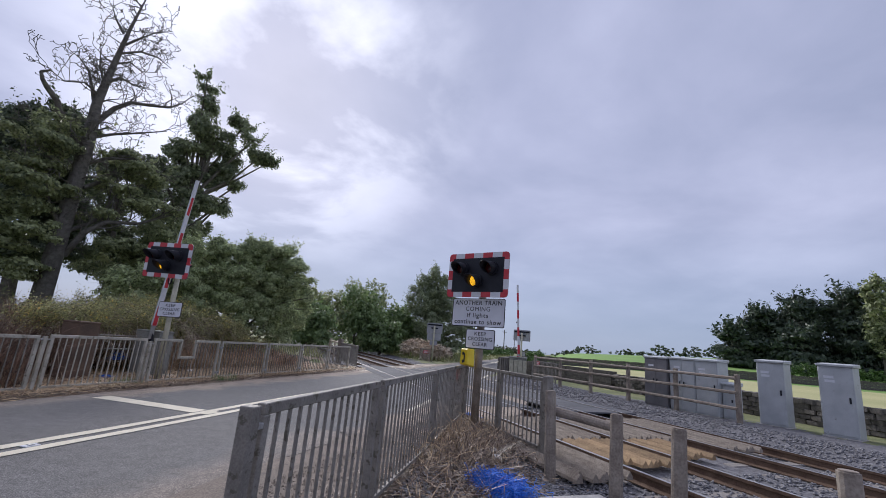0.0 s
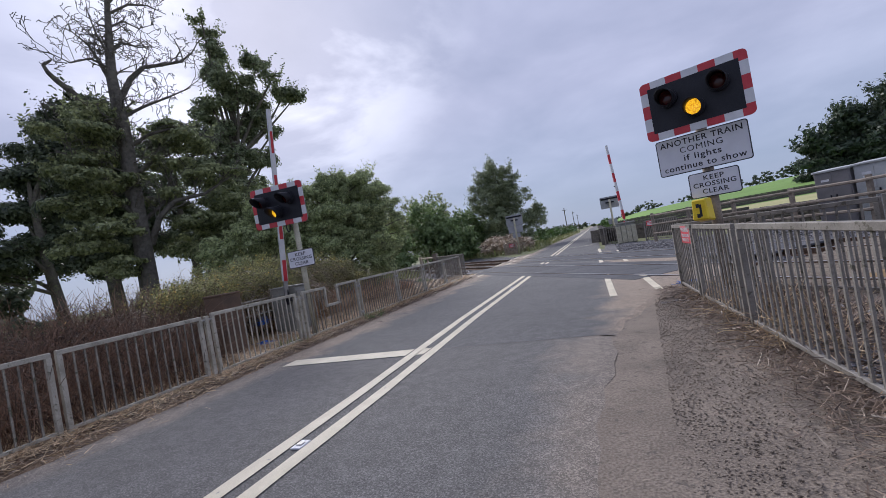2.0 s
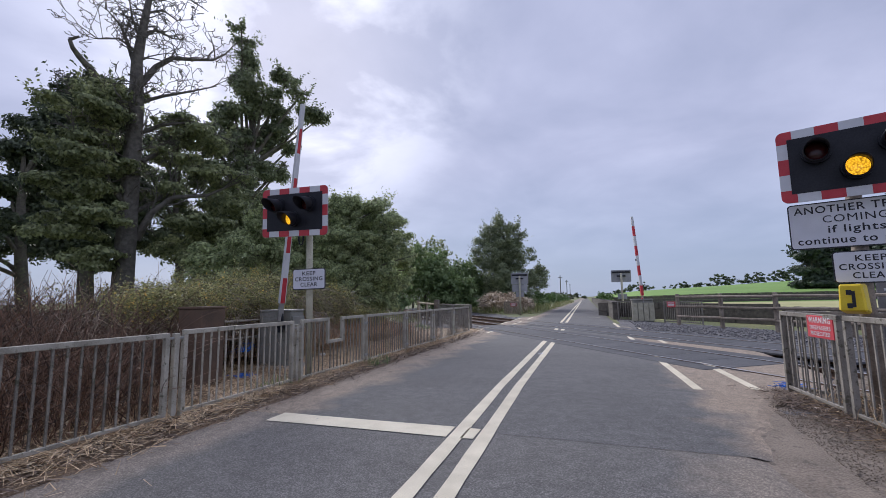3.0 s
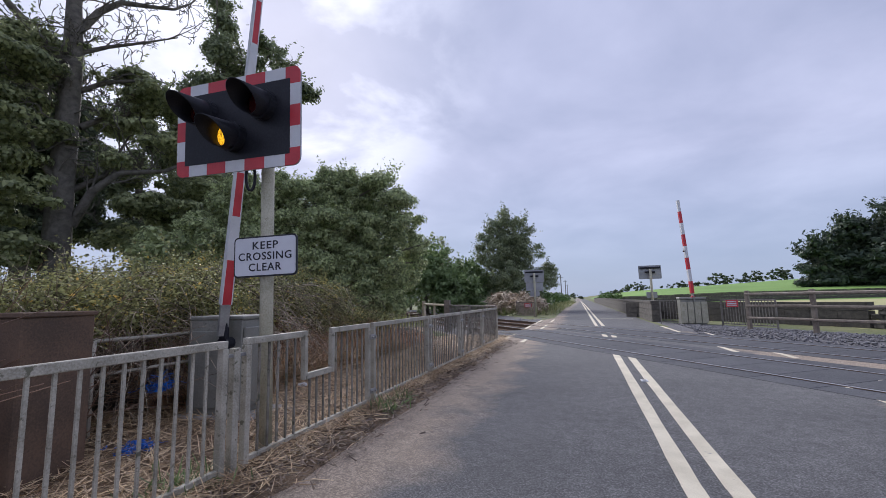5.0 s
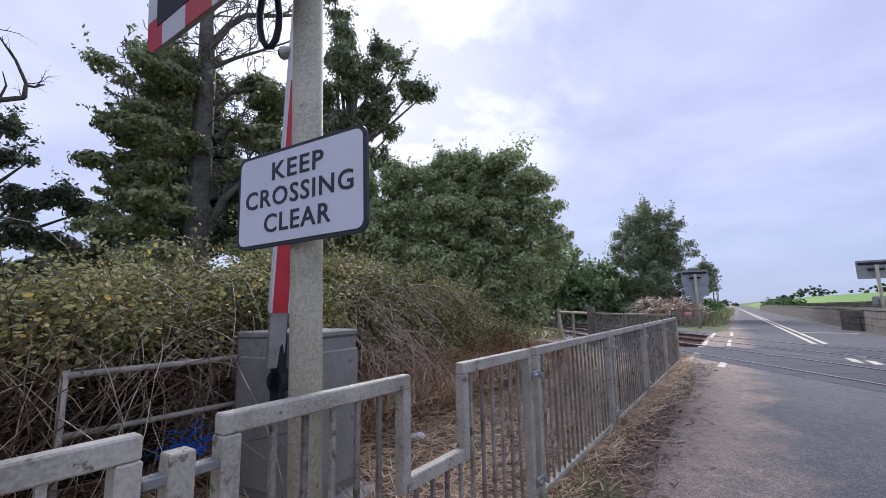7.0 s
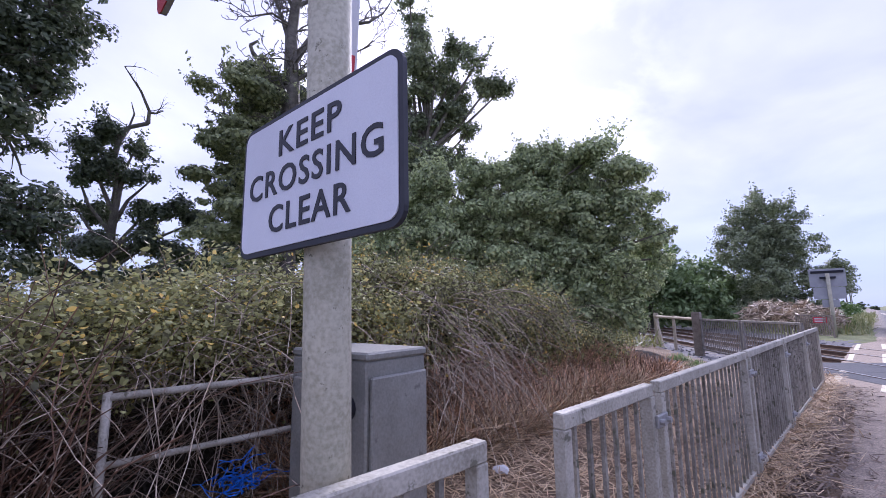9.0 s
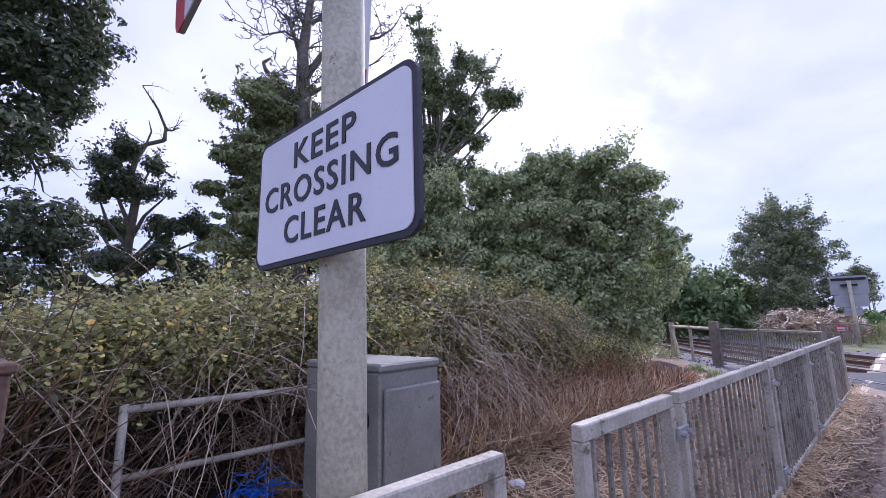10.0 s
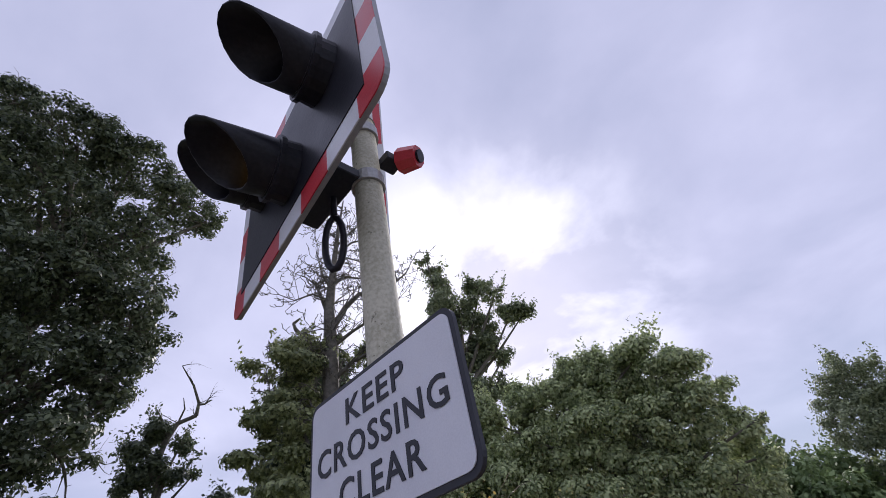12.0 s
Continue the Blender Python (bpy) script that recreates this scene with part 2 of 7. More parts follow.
M_FENCE = mat("fence_weathered_alloy", (0.29, 0.27, 0.215), (0.53, 0.5, 0.42), 0.66, 0.1, scale=5, bump=0.25, bscale=90, dist=0.003, spot=((0.16, 0.155, 0.11), 18, 0.60), per=0.08)
M_BAR = mat("fence_bar_grime", (0.15, 0.133, 0.107), (0.34, 0.315, 0.265), 0.72, 0.1, scale=6, bump=0.3, bscale=80, dist=0.003, spot=((0.10, 0.10, 0.065), 16, 0.57), per=0.2)
M_FENCE_R = mat("fence_grimy_alloy", (0.175, 0.16, 0.14), (0.29, 0.27, 0.24), 0.7, 0.15, scale=5, bump=0.3, bscale=90, dist=0.003, spot=((0.11, 0.10, 0.075), 14, 0.57), per=0.08)
M_POLE = mat("signal_pole_paint", (0.36, 0.34, 0.245), (0.55, 0.525, 0.405), 0.7, scale=7, bump=0.3, bscale=80, dist=0.003, spot=((0.17, 0.16, 0.11), 34, 0.64), fine=0.6)
M_BLACK = mat("black_paint", (0.016, 0.017, 0.023), (0.03, 0.031, 0.039), 0.4, scale=3, bump=0.08)
M_BLACK.node_tree.nodes["Principled BSDF"].inputs["Specular IOR Level"].default_value = 0.22
M_GREYBACK = mat("grey_sign_back", (0.30, 0.31, 0.33), (0.38, 0.39, 0.41), 0.5, 0.2, scale=3, bump=0.1)
M_RED = mat("red_reflective", (0.50, 0.025, 0.04), (0.60, 0.045, 0.06), 0.35, scale=6, bump=0.08, bscale=140)
M_WHITE = mat("white_reflective", (0.62, 0.63, 0.66), (0.72, 0.73, 0.76), 0.4, scale=6, bump=0.12, bscale=200, dist=0.002)
M_SIGN = mat("sign_white", (0.64, 0.65, 0.70), (0.72, 0.73, 0.78), 0.42, scale=5, bump=0.2, bscale=260, dist=0.002)
M_LETTER = mat("sign_lettering", (0.012, 0.013, 0.02), (0.02, 0.021, 0.03), 0.5, bump=0)
M_YELLOW = mat("yellow_plastic", (0.78, 0.56, 0.02), (0.86, 0.65, 0.04), 0.4, scale=5, bump=0.1)
M_CAB = mat("cabinet_grey", (0.41, 0.43, 0.44), (0.52, 0.54, 0.545), 0.5, 0.1, scale=3, bump=0.1, spot=((0.28, 0.28, 0.27), 5, 0.66))
M_CAB_DARK = mat("cabinet_dark_grey", (0.17, 0.165, 0.17), (0.23, 0.22, 0.225), 0.55, 0.1, scale=3, bump=0.1)
M_MACHINE = mat("machine_grey", (0.205, 0.203, 0.178), (0.30, 0.297, 0.262), 0.5, 0.1, scale=4, bump=0.15, spot=((0.17, 0.165, 0.15), 8, 0.62))
M_STEEL = mat("galvanised_steel", (0.30, 0.30, 0.30), (0.43, 0.43, 0.42), 0.45, 0.6, scale=9, bump=0.2)
M_RUST = mat("rusty_plate", (0.105, 0.075, 0.055), (0.19, 0.125, 0.085), 0.9, 0.1, scale=3, bump=0.4)
M_TIMBER = mat("weathered_timber", (0.19, 0.155, 0.125), (0.33, 0.285, 0.235), 0.9, scale=5, bump=0.5, bscale=40, per=0.15)
M_TIMBER_NEW = mat("tan_timber", (0.25, 0.165, 0.09), (0.42, 0.295, 0.165), 0.85, scale=4, bump=0.4, bscale=40, per=0.25)
M_TIMBER_PALE = mat("pale_post_timber", (0.36, 0.30, 0.22), (0.48, 0.42, 0.32), 0.9, scale=5, bump=0.4)
M_CONC = mat("concrete", (0.36, 0.345, 0.32), (0.49, 0.47, 0.44), 0.9, scale=4, bump=0.3, spot=((0.27, 0.25, 0.22), 6, 0.62))
M_WALLSTONE = mat("field_stone", (0.075, 0.068, 0.06), (0.16, 0.145, 0.125), 0.95, scale=6, bump=0.6, bscale=30, dist=0.02, per=0.3)
M_BLUE = mat("blue_netting", (0.012, 0.12, 0.60), (0.03, 0.22, 0.78), 0.5, scale=8, bump=0)
M_BARK = mat("bark", (0.085, 0.075, 0.06), (0.17, 0.155, 0.125), 0.95, scale=3, bump=0.7, bscale=14, dist=0.03, spot=((0.17, 0.19, 0.10), 4, 0.57))
M_TWIG = mat("grey_twig", (0.085, 0.078, 0.066), (0.19, 0.175, 0.15), 0.95, scale=6, bump=0)
M_CANE = leaf_mat("dead_cane", (0.06, 0.042, 0.03), (0.42, 0.335, 0.25), through=0.0, patch=1.5)
M_STRAW = leaf_mat("straw", (0.22, 0.14, 0.075), (0.80, 0.60, 0.37), through=0.1, patch=1.2)
M_CANE_PALE = leaf_mat("bleached_cane", (0.2, 0.15, 0.1), (0.72, 0.60, 0.45), through=0.0, patch=1.5)
M_BRACKEN = leaf_mat("dead_bracken", (0.09, 0.052, 0.032), (0.86, 0.55, 0.33), through=0.1, patch=1.0)
M_LEAF_THORN = leaf_mat("thorn_leaf", (0.15, 0.20, 0.095), (0.60, 0.67, 0.35), through=0.38)
M_LEAF_OAK = leaf_mat("oak_leaf", (0.095, 0.125, 0.07), (0.33, 0.38, 0.21), through=0.32)
M_LEAF_DARK = leaf_mat("dark_leaf", (0.042, 0.062, 0.038), (0.17, 0.205, 0.115), through=0.28)
M_LEAF_ASH = leaf_mat("mixed_leaf", (0.13, 0.16, 0.08), (0.42, 0.46, 0.23), through=0.35)
M_LEAF_BRAMBLE = leaf_mat("bramble_leaf", (0.075, 0.07, 0.035), (0.55, 0.555, 0.23), (0.95, 0.66, 0.17), through=0.35, patch=2.2)
M_LEAF_LIGHT = leaf_mat("light_leaf", (0.1, 0.16, 0.06), (0.27, 0.36, 0.15), through=0.3)
M_LEAF_CONIFER = leaf_mat("conifer_spray", (0.04, 0.065, 0.045), (0.10, 0.13, 0.075), through=0.2)
M_LEAF_HEDGE = leaf_mat("hedge_leaf", (0.06, 0.12, 0.035), (0.13, 0.21, 0.06), through=0.2)
M_GRASSBLADE = leaf_mat("grass_blade", (0.12, 0.17, 0.05), (0.34, 0.33, 0.14), through=0.2, patch=0.6)
M_AMBER = lamp_mat("amber_lens", (1.0, 0.5, 0.02), 1.7)
M_REDLENS = lamp_mat("red_lens_unlit", (0.07, 0.008, 0.008), 0)
M_MULCH = leaf_mat("brown_mulch", (0.07, 0.046, 0.034), (0.31, 0.228, 0.165), through=0.05, patch=1.5)
M_DEADGROWTH = leaf_mat("dead_growth", (0.045, 0.027, 0.018), (0.31, 0.185, 0.12), through=0.0, patch=0.9)
M_LITTER = mat("white_litter", (0.7, 0.7, 0.7), (0.8, 0.8, 0.8), 0.6, bump=0)
M_WARN = mat("warning_red", (0.56, 0.04, 0.06), (0.64, 0.07, 0.09), 0.5, bump=0)


# ---------------- building helpers ----------------
def part(name, bm, material, parent=None, label="", smooth=False):
    me = bpy.data.meshes.new(name)
    bm.to_mesh(me)
    bm.free()
    if smooth:
        me.polygons.foreach_set("use_smooth", [True] * len(me.polygons))
    me.materials.append(material)
    ob = new(name, me)
    if parent is not None:
        ob.parent = parent
    if label:
        ob["label"] = label
    return ob


def thing(name, label, category, m=None, group="", kind=""):
    ob = new(name)
    ob.empty_display_size = 0.2
    if m is not None:
        ob.matrix_world = m
    return tagged(ob, label, category, group, kind)


def box(bm, x0, y0, z0, x1, y1, z1, bevel=0.0, m=None):
    r = bmesh.ops.create_cube(bm, size=1.0, matrix=Matrix.Translation(((x0 + x1) / 2, (y0 + y1) / 2, (z0 + z1) / 2)) @ Matrix.Diagonal((x1 - x0, y1 - y0, z1 - z0, 1)))
    vs = r["verts"]
    if bevel:
        es = list({e for v in vs for e in v.link_edges})
        got = bmesh.ops.bevel(bm, geom=es, offset=bevel, segments=1, affect="EDGES", profile=0.5)
        vs = list({v for f in got["faces"] for v in f.verts} | {v for v in vs if v.is_valid})
    if m is not None:
        bmesh.ops.transform(bm, matrix=m, verts=[v for v in vs if v.is_valid])
    return bm


def tube(bm, p0, p1, r0, r1=None, seg=12, caps=True):
    p0, p1 = Vector(p0), Vector(p1)
    r1 = r0 if r1 is None else r1
    q = (p1 - p0).to_track_quat("Z", "Y").to_matrix().to_4x4()
    bmesh.ops.create_cone(bm, cap_ends=caps, segments=seg, radius1=r0, radius2=r1, depth=(p1 - p0).length, matrix=Matrix.Translation((p0 + p1) / 2) @ q)
    return bm


def rounded(bm, w, h, r, y0, y1, seg=5):
    """A plate in the xz plane with round corners, from y0 (front) to y1."""
    pts = []
    for cx, cz, a0 in ((w / 2 - r, h / 2 - r, 0), (-w / 2 + r, h / 2 - r, 90), (-w / 2 + r, -h / 2 + r, 180), (w / 2 - r, -h / 2 + r, 270)):
        for i in range(seg + 1):
            a = radians(a0 + 90 * i / seg)
            pts.append((cx + r * math.cos(a), cz + r * math.sin(a)))
    f = [bm.verts.new((x, y0, z)) for x, z in pts]
    g = [bm.verts.new((x, y1, z)) for x, z in pts]
    n = len(pts)
    bm.faces.new(f)
    bm.faces.new(list(reversed(g)))
    for i in range(n):
        bm.faces.new((f[(i + 1) % n], f[i], g[i], g[(i + 1) % n]))
    return bm


def mesh_from(name, verts, faces_flat, nper, material, smooth=False):
    """One mesh of polygons that all have nper corners."""
    me = bpy.data.meshes.new(name)
    v = np.asarray(verts, np.float32)
    f = np.asarray(faces_flat, np.int32)
    me.vertices.add(len(v))
    me.vertices.foreach_set("co", v.ravel())
    me.loops.add(f.size)
    me.loops.foreach_set("vertex_index", f.ravel())
    n = f.size // nper
    me.polygons.add(n)
    me.polygons.foreach_set("loop_start", np.arange(0, f.size, nper, dtype=np.int32))
    if smooth:
        me.polygons.foreach_set("use_smooth", np.ones(n, bool))
    me.update(calc_edges=True)
    me.materials.append(material)
    return me


def lettering(text, size, material, parent, x, y, z, name="lettering", thick=0.002, fit_width=None):
    """A line of writing, centred on x at height z, facing -y."""
    cu = bpy.data.curves.new("text", "FONT")
    cu.body, cu.size, cu.align_x, cu.align_y, cu.extrude, cu.offset = text, size, "CENTER", "CENTER", thick / 2, size * 0.012 if "M" not in text else 0.0
    cu.resolution_u = 3
    cu.space_character = 1.12
    tmp = new("text", cu)
    bpy.context.view_layer.update()
    me = bpy.data.meshes.new_from_object(tmp.evaluated_get(bpy.context.evaluated_depsgraph_get()))
    bpy.data.objects.remove(tmp)
    xs = [v.co.x for v in me.vertices]
    wide = max(xs) - min(xs)
    k = fit_width / wide if fit_width else 1.0
    me.transform(pose(x, y, z, 90) @ Matrix.Diagonal((k, 1, 1, 1)))
    me.materials.clear()
    me.materials.append(material)
    ob = new(name, me)
    ob.parent = parent
    return ob


rng = np.random.default_rng(7)


def leaves(centres, size, spread=1.0, up=0.55, long=1.5, rg=None):
    """Folded diamond leaves at the given points: corner array and quad array."""
    rg = rg or rng
    n = len(centres)
    a = rg.normal(size=(n, 3))
    a[:, 2] *= 0.6
    a /= np.linalg.norm(a, axis=1, keepdims=True) + 1e-9
    u = rg.normal(size=(n, 3)) + np.array([0, 0, up * 2])
    b = np.cross(a, u)
    b /= np.linalg.norm(b, axis=1, keepdims=True) + 1e-9
    c = np.cross(a, b)
    s = (size * rg.uniform(0.6, 1.3, n))[:, None]
    v = np.empty((n, 4, 3))
    v[:, 0] = centres - a * s * long / 2
    v[:, 1] = centres + b * s * 0.42 + c * s * 0.12
    v[:, 2] = centres + a * s * long / 2
    v[:, 3] = centres - b * s * 0.42 + c * s * 0.12
    return v.reshape(-1, 3), np.arange(4 * n)


def crown_points(clumps, n, twig=0.35, per=28, shell=(0.55, 1.05), rg=None, flat=0.7):
    """Leaf places: small sprays set in and on the given ellipsoids (x, y, z, rx, ry, rz)."""
    rg = rg or rng
    c = np.array(clumps, float)
    vol = c[:, 3] * c[:, 4] * c[:, 5]
    area = vol ** (2 / 3)
    pick = rg.choice(len(c), size=max(n // per, 1), p=area / area.sum())
    d = rg.normal(size=(len(pick), 3))
    d /= np.linalg.norm(d, axis=1, keepdims=True)
    rad = rg.uniform(*shell, len(pick)) * (1 + 0.16 * np.sin(d[:, 0] * 5 + pick) * np.cos(d[:, 2] * 6 + 2 * pick))
    centre = c[pick, :3] + d * rad[:, None] * c[pick, 3:]
    k = rg.normal(size=(len(pick), per, 3))
    k *= (rg.uniform(0.1, 1.0, (len(pick), per, 1)) ** 0.5) / (np.linalg.norm(k, axis=2, keepdims=True) + 1e-9)
    k *= 1.35 * twig * rg.uniform(0.55, 1.25, (len(pick), 1, 1))
    k[:, :, 2] *= flat
    return (centre[:, None] + k).reshape(-1, 3)


def lumpy_leaves(clumps, n, lump, size, rg, core=0.22, long=1.5, rise=0.45, shoots=0, flat=0.75):
    """Leaf corners for a crown of rounded sprays: leaves face out and up from each spray, a few fill the inside, shoots stand out on top."""
    c = np.array(clumps, float)
    area = (c[:, 3] * c[:, 4] * c[:, 5]) ** (2 / 3)
    m = max(8, int(area.sum() * 2.6 / lump ** 2))
    pick = rg.choice(len(c), size=m, p=area / area.sum())
    d = rg.normal(size=(m, 3)) + np.array([0, 0, 0.25])
    d /= np.linalg.norm(d, axis=1, keepdims=True)
    mid = c[pick, :3] + d * c[pick, 3:] * rg.uniform(0.62, 1.06, (m, 1))
    rad = lump * rg.uniform(0.35, 1.45, m)
    k = rg.choice(m, size=int(n * (1 - core)), p=rad ** 2 / (rad ** 2).sum())
    v = rg.normal(size=(len(k), 3)) + np.array([0, 0, rise])
    v /= np.linalg.norm(v, axis=1, keepdims=True)
    p = mid[k] + v * np.array([1, 1, flat]) * (rad[k] * rg.uniform(0.42, 1.2, len(k)))[:, None]
    nm = v + d[k] * 0.4 + np.array([0, 0, 0.35]) + rg.normal(0, 0.42, (len(k), 3))
    q = rg.choice(len(c), size=int(n * core), p=area / area.sum())
    w = rg.normal(size=(len(q), 3))
    w /= np.linalg.norm(w, axis=1, keepdims=True)
    p2 = c[q, :3] + w * c[q, 3:] * rg.uniform(0.3, 0.85, (len(q), 1))
    P_, N_ = [p, p2], [nm, rg.normal(size=p2.shape)]
    if shoots:
        top = np.argsort(-(mid[:, 2] + rg.normal(0, lump * 2, m)))[:max(m // 3, 1)]
        f = rg.choice(top, size=shoots)
        way = d[f] * 0.8 + np.array([0, 0, 0.8]) + rg.normal(0, 0.35, (shoots, 3))
        way /= np.linalg.norm(way, axis=1, keepdims=True)
        u = np.linspace(0.2, 1.0, 11)[None, :, None] * rg.uniform(0.6, 1.7, (shoots, 1, 1)) * lump * 1.7
        P_.append((mid[f][:, None] + way[:, None] * u + rg.normal(0, size * 0.55, (shoots, 11, 3))).reshape(-1, 3))
        N_.append(rg.normal(size=(shoots * 11, 3)) + np.array([0, 0, 0.4]))
    P_, N_ = np.concatenate(P_), np.concatenate(N_)
    N_ /= np.linalg.norm(N_, axis=1, keepdims=True) + 1e-9
    a = np.cross(N_, rg.normal(size=N_.shape))
    a /= np.linalg.norm(a, axis=1, keepdims=True) + 1e-9
    b = np.cross(N_, a)
    s = (size * rg.uniform(0.55, 1.35, len(P_)))[:, None]
    vv = np.stack([P_ - a * s * long / 2, P_ + b * s * 0.4 + N_ * s * 0.13, P_ + a * s * long / 2, P_ - b * s * 0.4 + N_ * s * 0.13], 1)
    return vv.reshape(-1, 3), np.arange(4 * len(P_))


def oval_leaves(centres, size, rg, long=1.3):
    """Small oval leaves folded along the midrib: corner array and quad array."""
    n = len(centres)
    a = rg.normal(size=(n, 3)) * np.array([1, 1, 0.5])
    a /= np.linalg.norm(a, axis=1, keepdims=True) + 1e-9
    b = np.cross(a, rg.normal(size=(n, 3)) * 0.7 + np.array([0.25, 0, 0.9]))
    b /= np.linalg.norm(b, axis=1, keepdims=True) + 1e-9
    c = np.cross(a, b)
    s = (size * rg.uniform(0.5, 1.4, n))[:, None]
    v = np.empty((n, 6, 3))
    for k, (u, w) in enumerate(((-0.6, 0), (-0.2, 0.42), (0.25, 0.34), (0.65, 0), (0.25, -0.34), (-0.2, -0.42))):
        v[:, k] = centres + a * s * long * u + b * s * w + c * s * abs(w) * 0.45
    f = np.arange(n)[:, None] * 6 + np.array([0, 1, 2, 3, 0, 3, 4, 5])
    return v.reshape(-1, 3), f.reshape(-1)


def leaf_part(name, pts, size, material, parent, label="", long=1.5, oval=False):
    v, f = oval_leaves(pts, size, rng, long) if oval else leaves(pts, size, long=long)
    inv = np.array(parent.matrix_world.translation) if parent is not None else 0
    ob = new(name, mesh_from(name, v - inv, f, 4, material))
    ob.parent = parent
    if label:
        ob["label"] = label
    return ob


def sticks(segs, seg=4):
    """Tapered tubes from rows of x0 y0 z0 x1 y1 z1 r0 r1: corners and quads."""
    s = np.asarray(segs, float)
    p, q, r0, r1 = s[:, :3], s[:, 3:6], s[:, 6], s[:, 7]
    d = q - p
    d /= np.linalg.norm(d, axis=1, keepdims=True) + 1e-9
    ref = np.where(np.abs(d[:, 2:3]) > 0.9, [[1.0, 0, 0]], [[0, 0, 1.0]])
    a = np.cross(d, ref)
    a /= np.linalg.norm(a, axis=1, keepdims=True) + 1e-9
    b = np.cross(d, a)
    n = len(s)
    v = np.empty((n, 2, seg, 3))
    for i in range(seg):
        t = 2 * np.pi * i / seg
        o = a * np.cos(t) + b * np.sin(t)
        v[:, 0, i] = p + o * r0[:, None]
        v[:, 1, i] = q + o * r1[:, None]
    base = (np.arange(n) * 2 * seg)[:, None, None]
    i = np.arange(seg)
    quad = np.stack([i, (i + 1) % seg, (i + 1) % seg + seg, i + seg], -1)[None]
    return v.reshape(-1, 3), (base + quad).reshape(-1)


def stick_part(name, segs, material, parent=None, seg=4, label="", smooth=True):
    v, f = sticks(segs, seg)
    if parent is not None:
        v = v - np.array(parent.matrix_world.translation)
    ob = new(name, mesh_from(name, v, f, 4, material, smooth))
    ob.parent = parent
    if label:
        ob["label"] = label
    return ob


def limb(p, d, length, r, depth, rd, out, wander=0.18, droop=0.0, kids=(3, 5), shrink=0.55, steps=5, taper=0.35):
    """A branch that wanders and forks; appends rows for sticks() to out."""
    p, d = Vector(p), Vector(d).normalized()
    step = length / steps
    for i in range(steps):
        r0 = r * (1 - (1 - taper) * i / steps)
        r1 = r * (1 - (1 - taper) * (i + 1) / steps)
        d = (d + Vector((rd.gauss(0, wander), rd.gauss(0, wander), rd.gauss(0, wander) - droop))).normalized()
        q = p + d * step
        out.append((*p, *q, r0, r1))
        if depth and i >= 1:
            for _ in range(max(1, round(rd.uniform(*kids) / steps * 1.4))):
                side = d.cross(Vector((rd.gauss(0, 1), rd.gauss(0, 1), rd.gauss(0, 1)))).normalized()
                limb(q, d * 0.55 + side * 0.85 + Vector((0, 0, 0.12)), length * shrink * rd.uniform(0.6, 1.15), r1 * 0.55, depth - 1, rd, out, wander * 1.15, droop, kids, shrink, max(3, steps - 1), taper)
        p = q
    return p


def trunk_rows(path, radii, sub=3, rd=None, wob=0.05):
    rows = []
    pts = [Vector(p) for p in path]
    for i in range(len(pts) - 1):
        for k in range(sub):
            a, b = pts[i].lerp(pts[i + 1], k / sub), pts[i].lerp(pts[i + 1], (k + 1) / sub)
            ra = radii[i] + (radii[i + 1] - radii[i]) * k / sub
            rb = radii[i] + (radii[i + 1] - radii[i]) * (k + 1) / sub
            rows.append((*a, *b, ra, rb))
    return rows


# ---------------- plan: the railway crosses the road at a skew ----------------
TD, TN = Vector((0.583, -0.812, 0)), Vector((0.812, 0.583, 0))     # along and across the tracks


def rail_pose(off, s, z=0.0):
    p = TN * off + TD * s
    return Matrix(((TD.x, TN.x, 0, p.x), (TD.y, TN.y, 0, p.y), (0, 0, 1, z), (0, 0, 0, 1)))


def sstep(a, b, v):
    t = np.clip((v - a) / (b - a), 0, 1)
    return t * t * (3 - 2 * t)


def ground_z(x, y):
    off, s = 0.812 * x + 0.583 * y, 0.583 * x - 0.812 * y
    z = -0.022 + 0.01 * np.sin(x * 2.1 + 1) * np.sin(y * 1.7)
    z = z - 0.15 * (1 - sstep(3.7, 4.7, np.abs(off - 8.6)))
    hill = sstep(45, 210, y) * sstep(-1, 16, x) * (2.6 + 4.8 * np.clip(x / 90, 0, 1.3))
    return z + hill - 1.2 * sstep(16, 40, -x) * sstep(30, 5, y)


def axis_lines(lo, hi, step, far):
    mid = np.arange(lo, hi + 1e-6, step)
    grow = [step * 1.35 ** k for k in range(1, 40)]
    out = np.cumsum(grow)
    out = out[out < far]
    return np.concatenate([(lo - out)[::-1], mid, hi + out])


gx, gy = axis_lines(-16, 18, 0.2, 2600), axis_lines(-8, 46, 0.2, 2600)
GX, GY = np.meshgrid(gx, gy, indexing="ij")
GZ = ground_z(GX, GY)
nx, ny = len(gx), len(gy)
ii, jj = np.meshgrid(np.arange(nx - 1), np.arange(ny - 1), indexing="ij")
quads = np.stack([ii * ny + jj, (ii + 1) * ny + jj, (ii + 1) * ny + jj + 1, ii * ny + jj + 1], -1).reshape(-1, 4)
gme = mesh_from("ground", np.stack([GX, GY, GZ], -1).reshape(-1, 3), quads.ravel(), 4, M_STRAW_GROUND, True)
for m_ in (M_SOIL, M_GRIT, M_BALLAST, M_GRASS, M_STUBBLE, M_FIELD):
    gme.materials.append(m_)
fx, fy = ((GX[:-1, :-1] + GX[1:, 1:]) / 2).ravel(), ((GY[:-1, :-1] + GY[1:, 1:]) / 2).ravel()
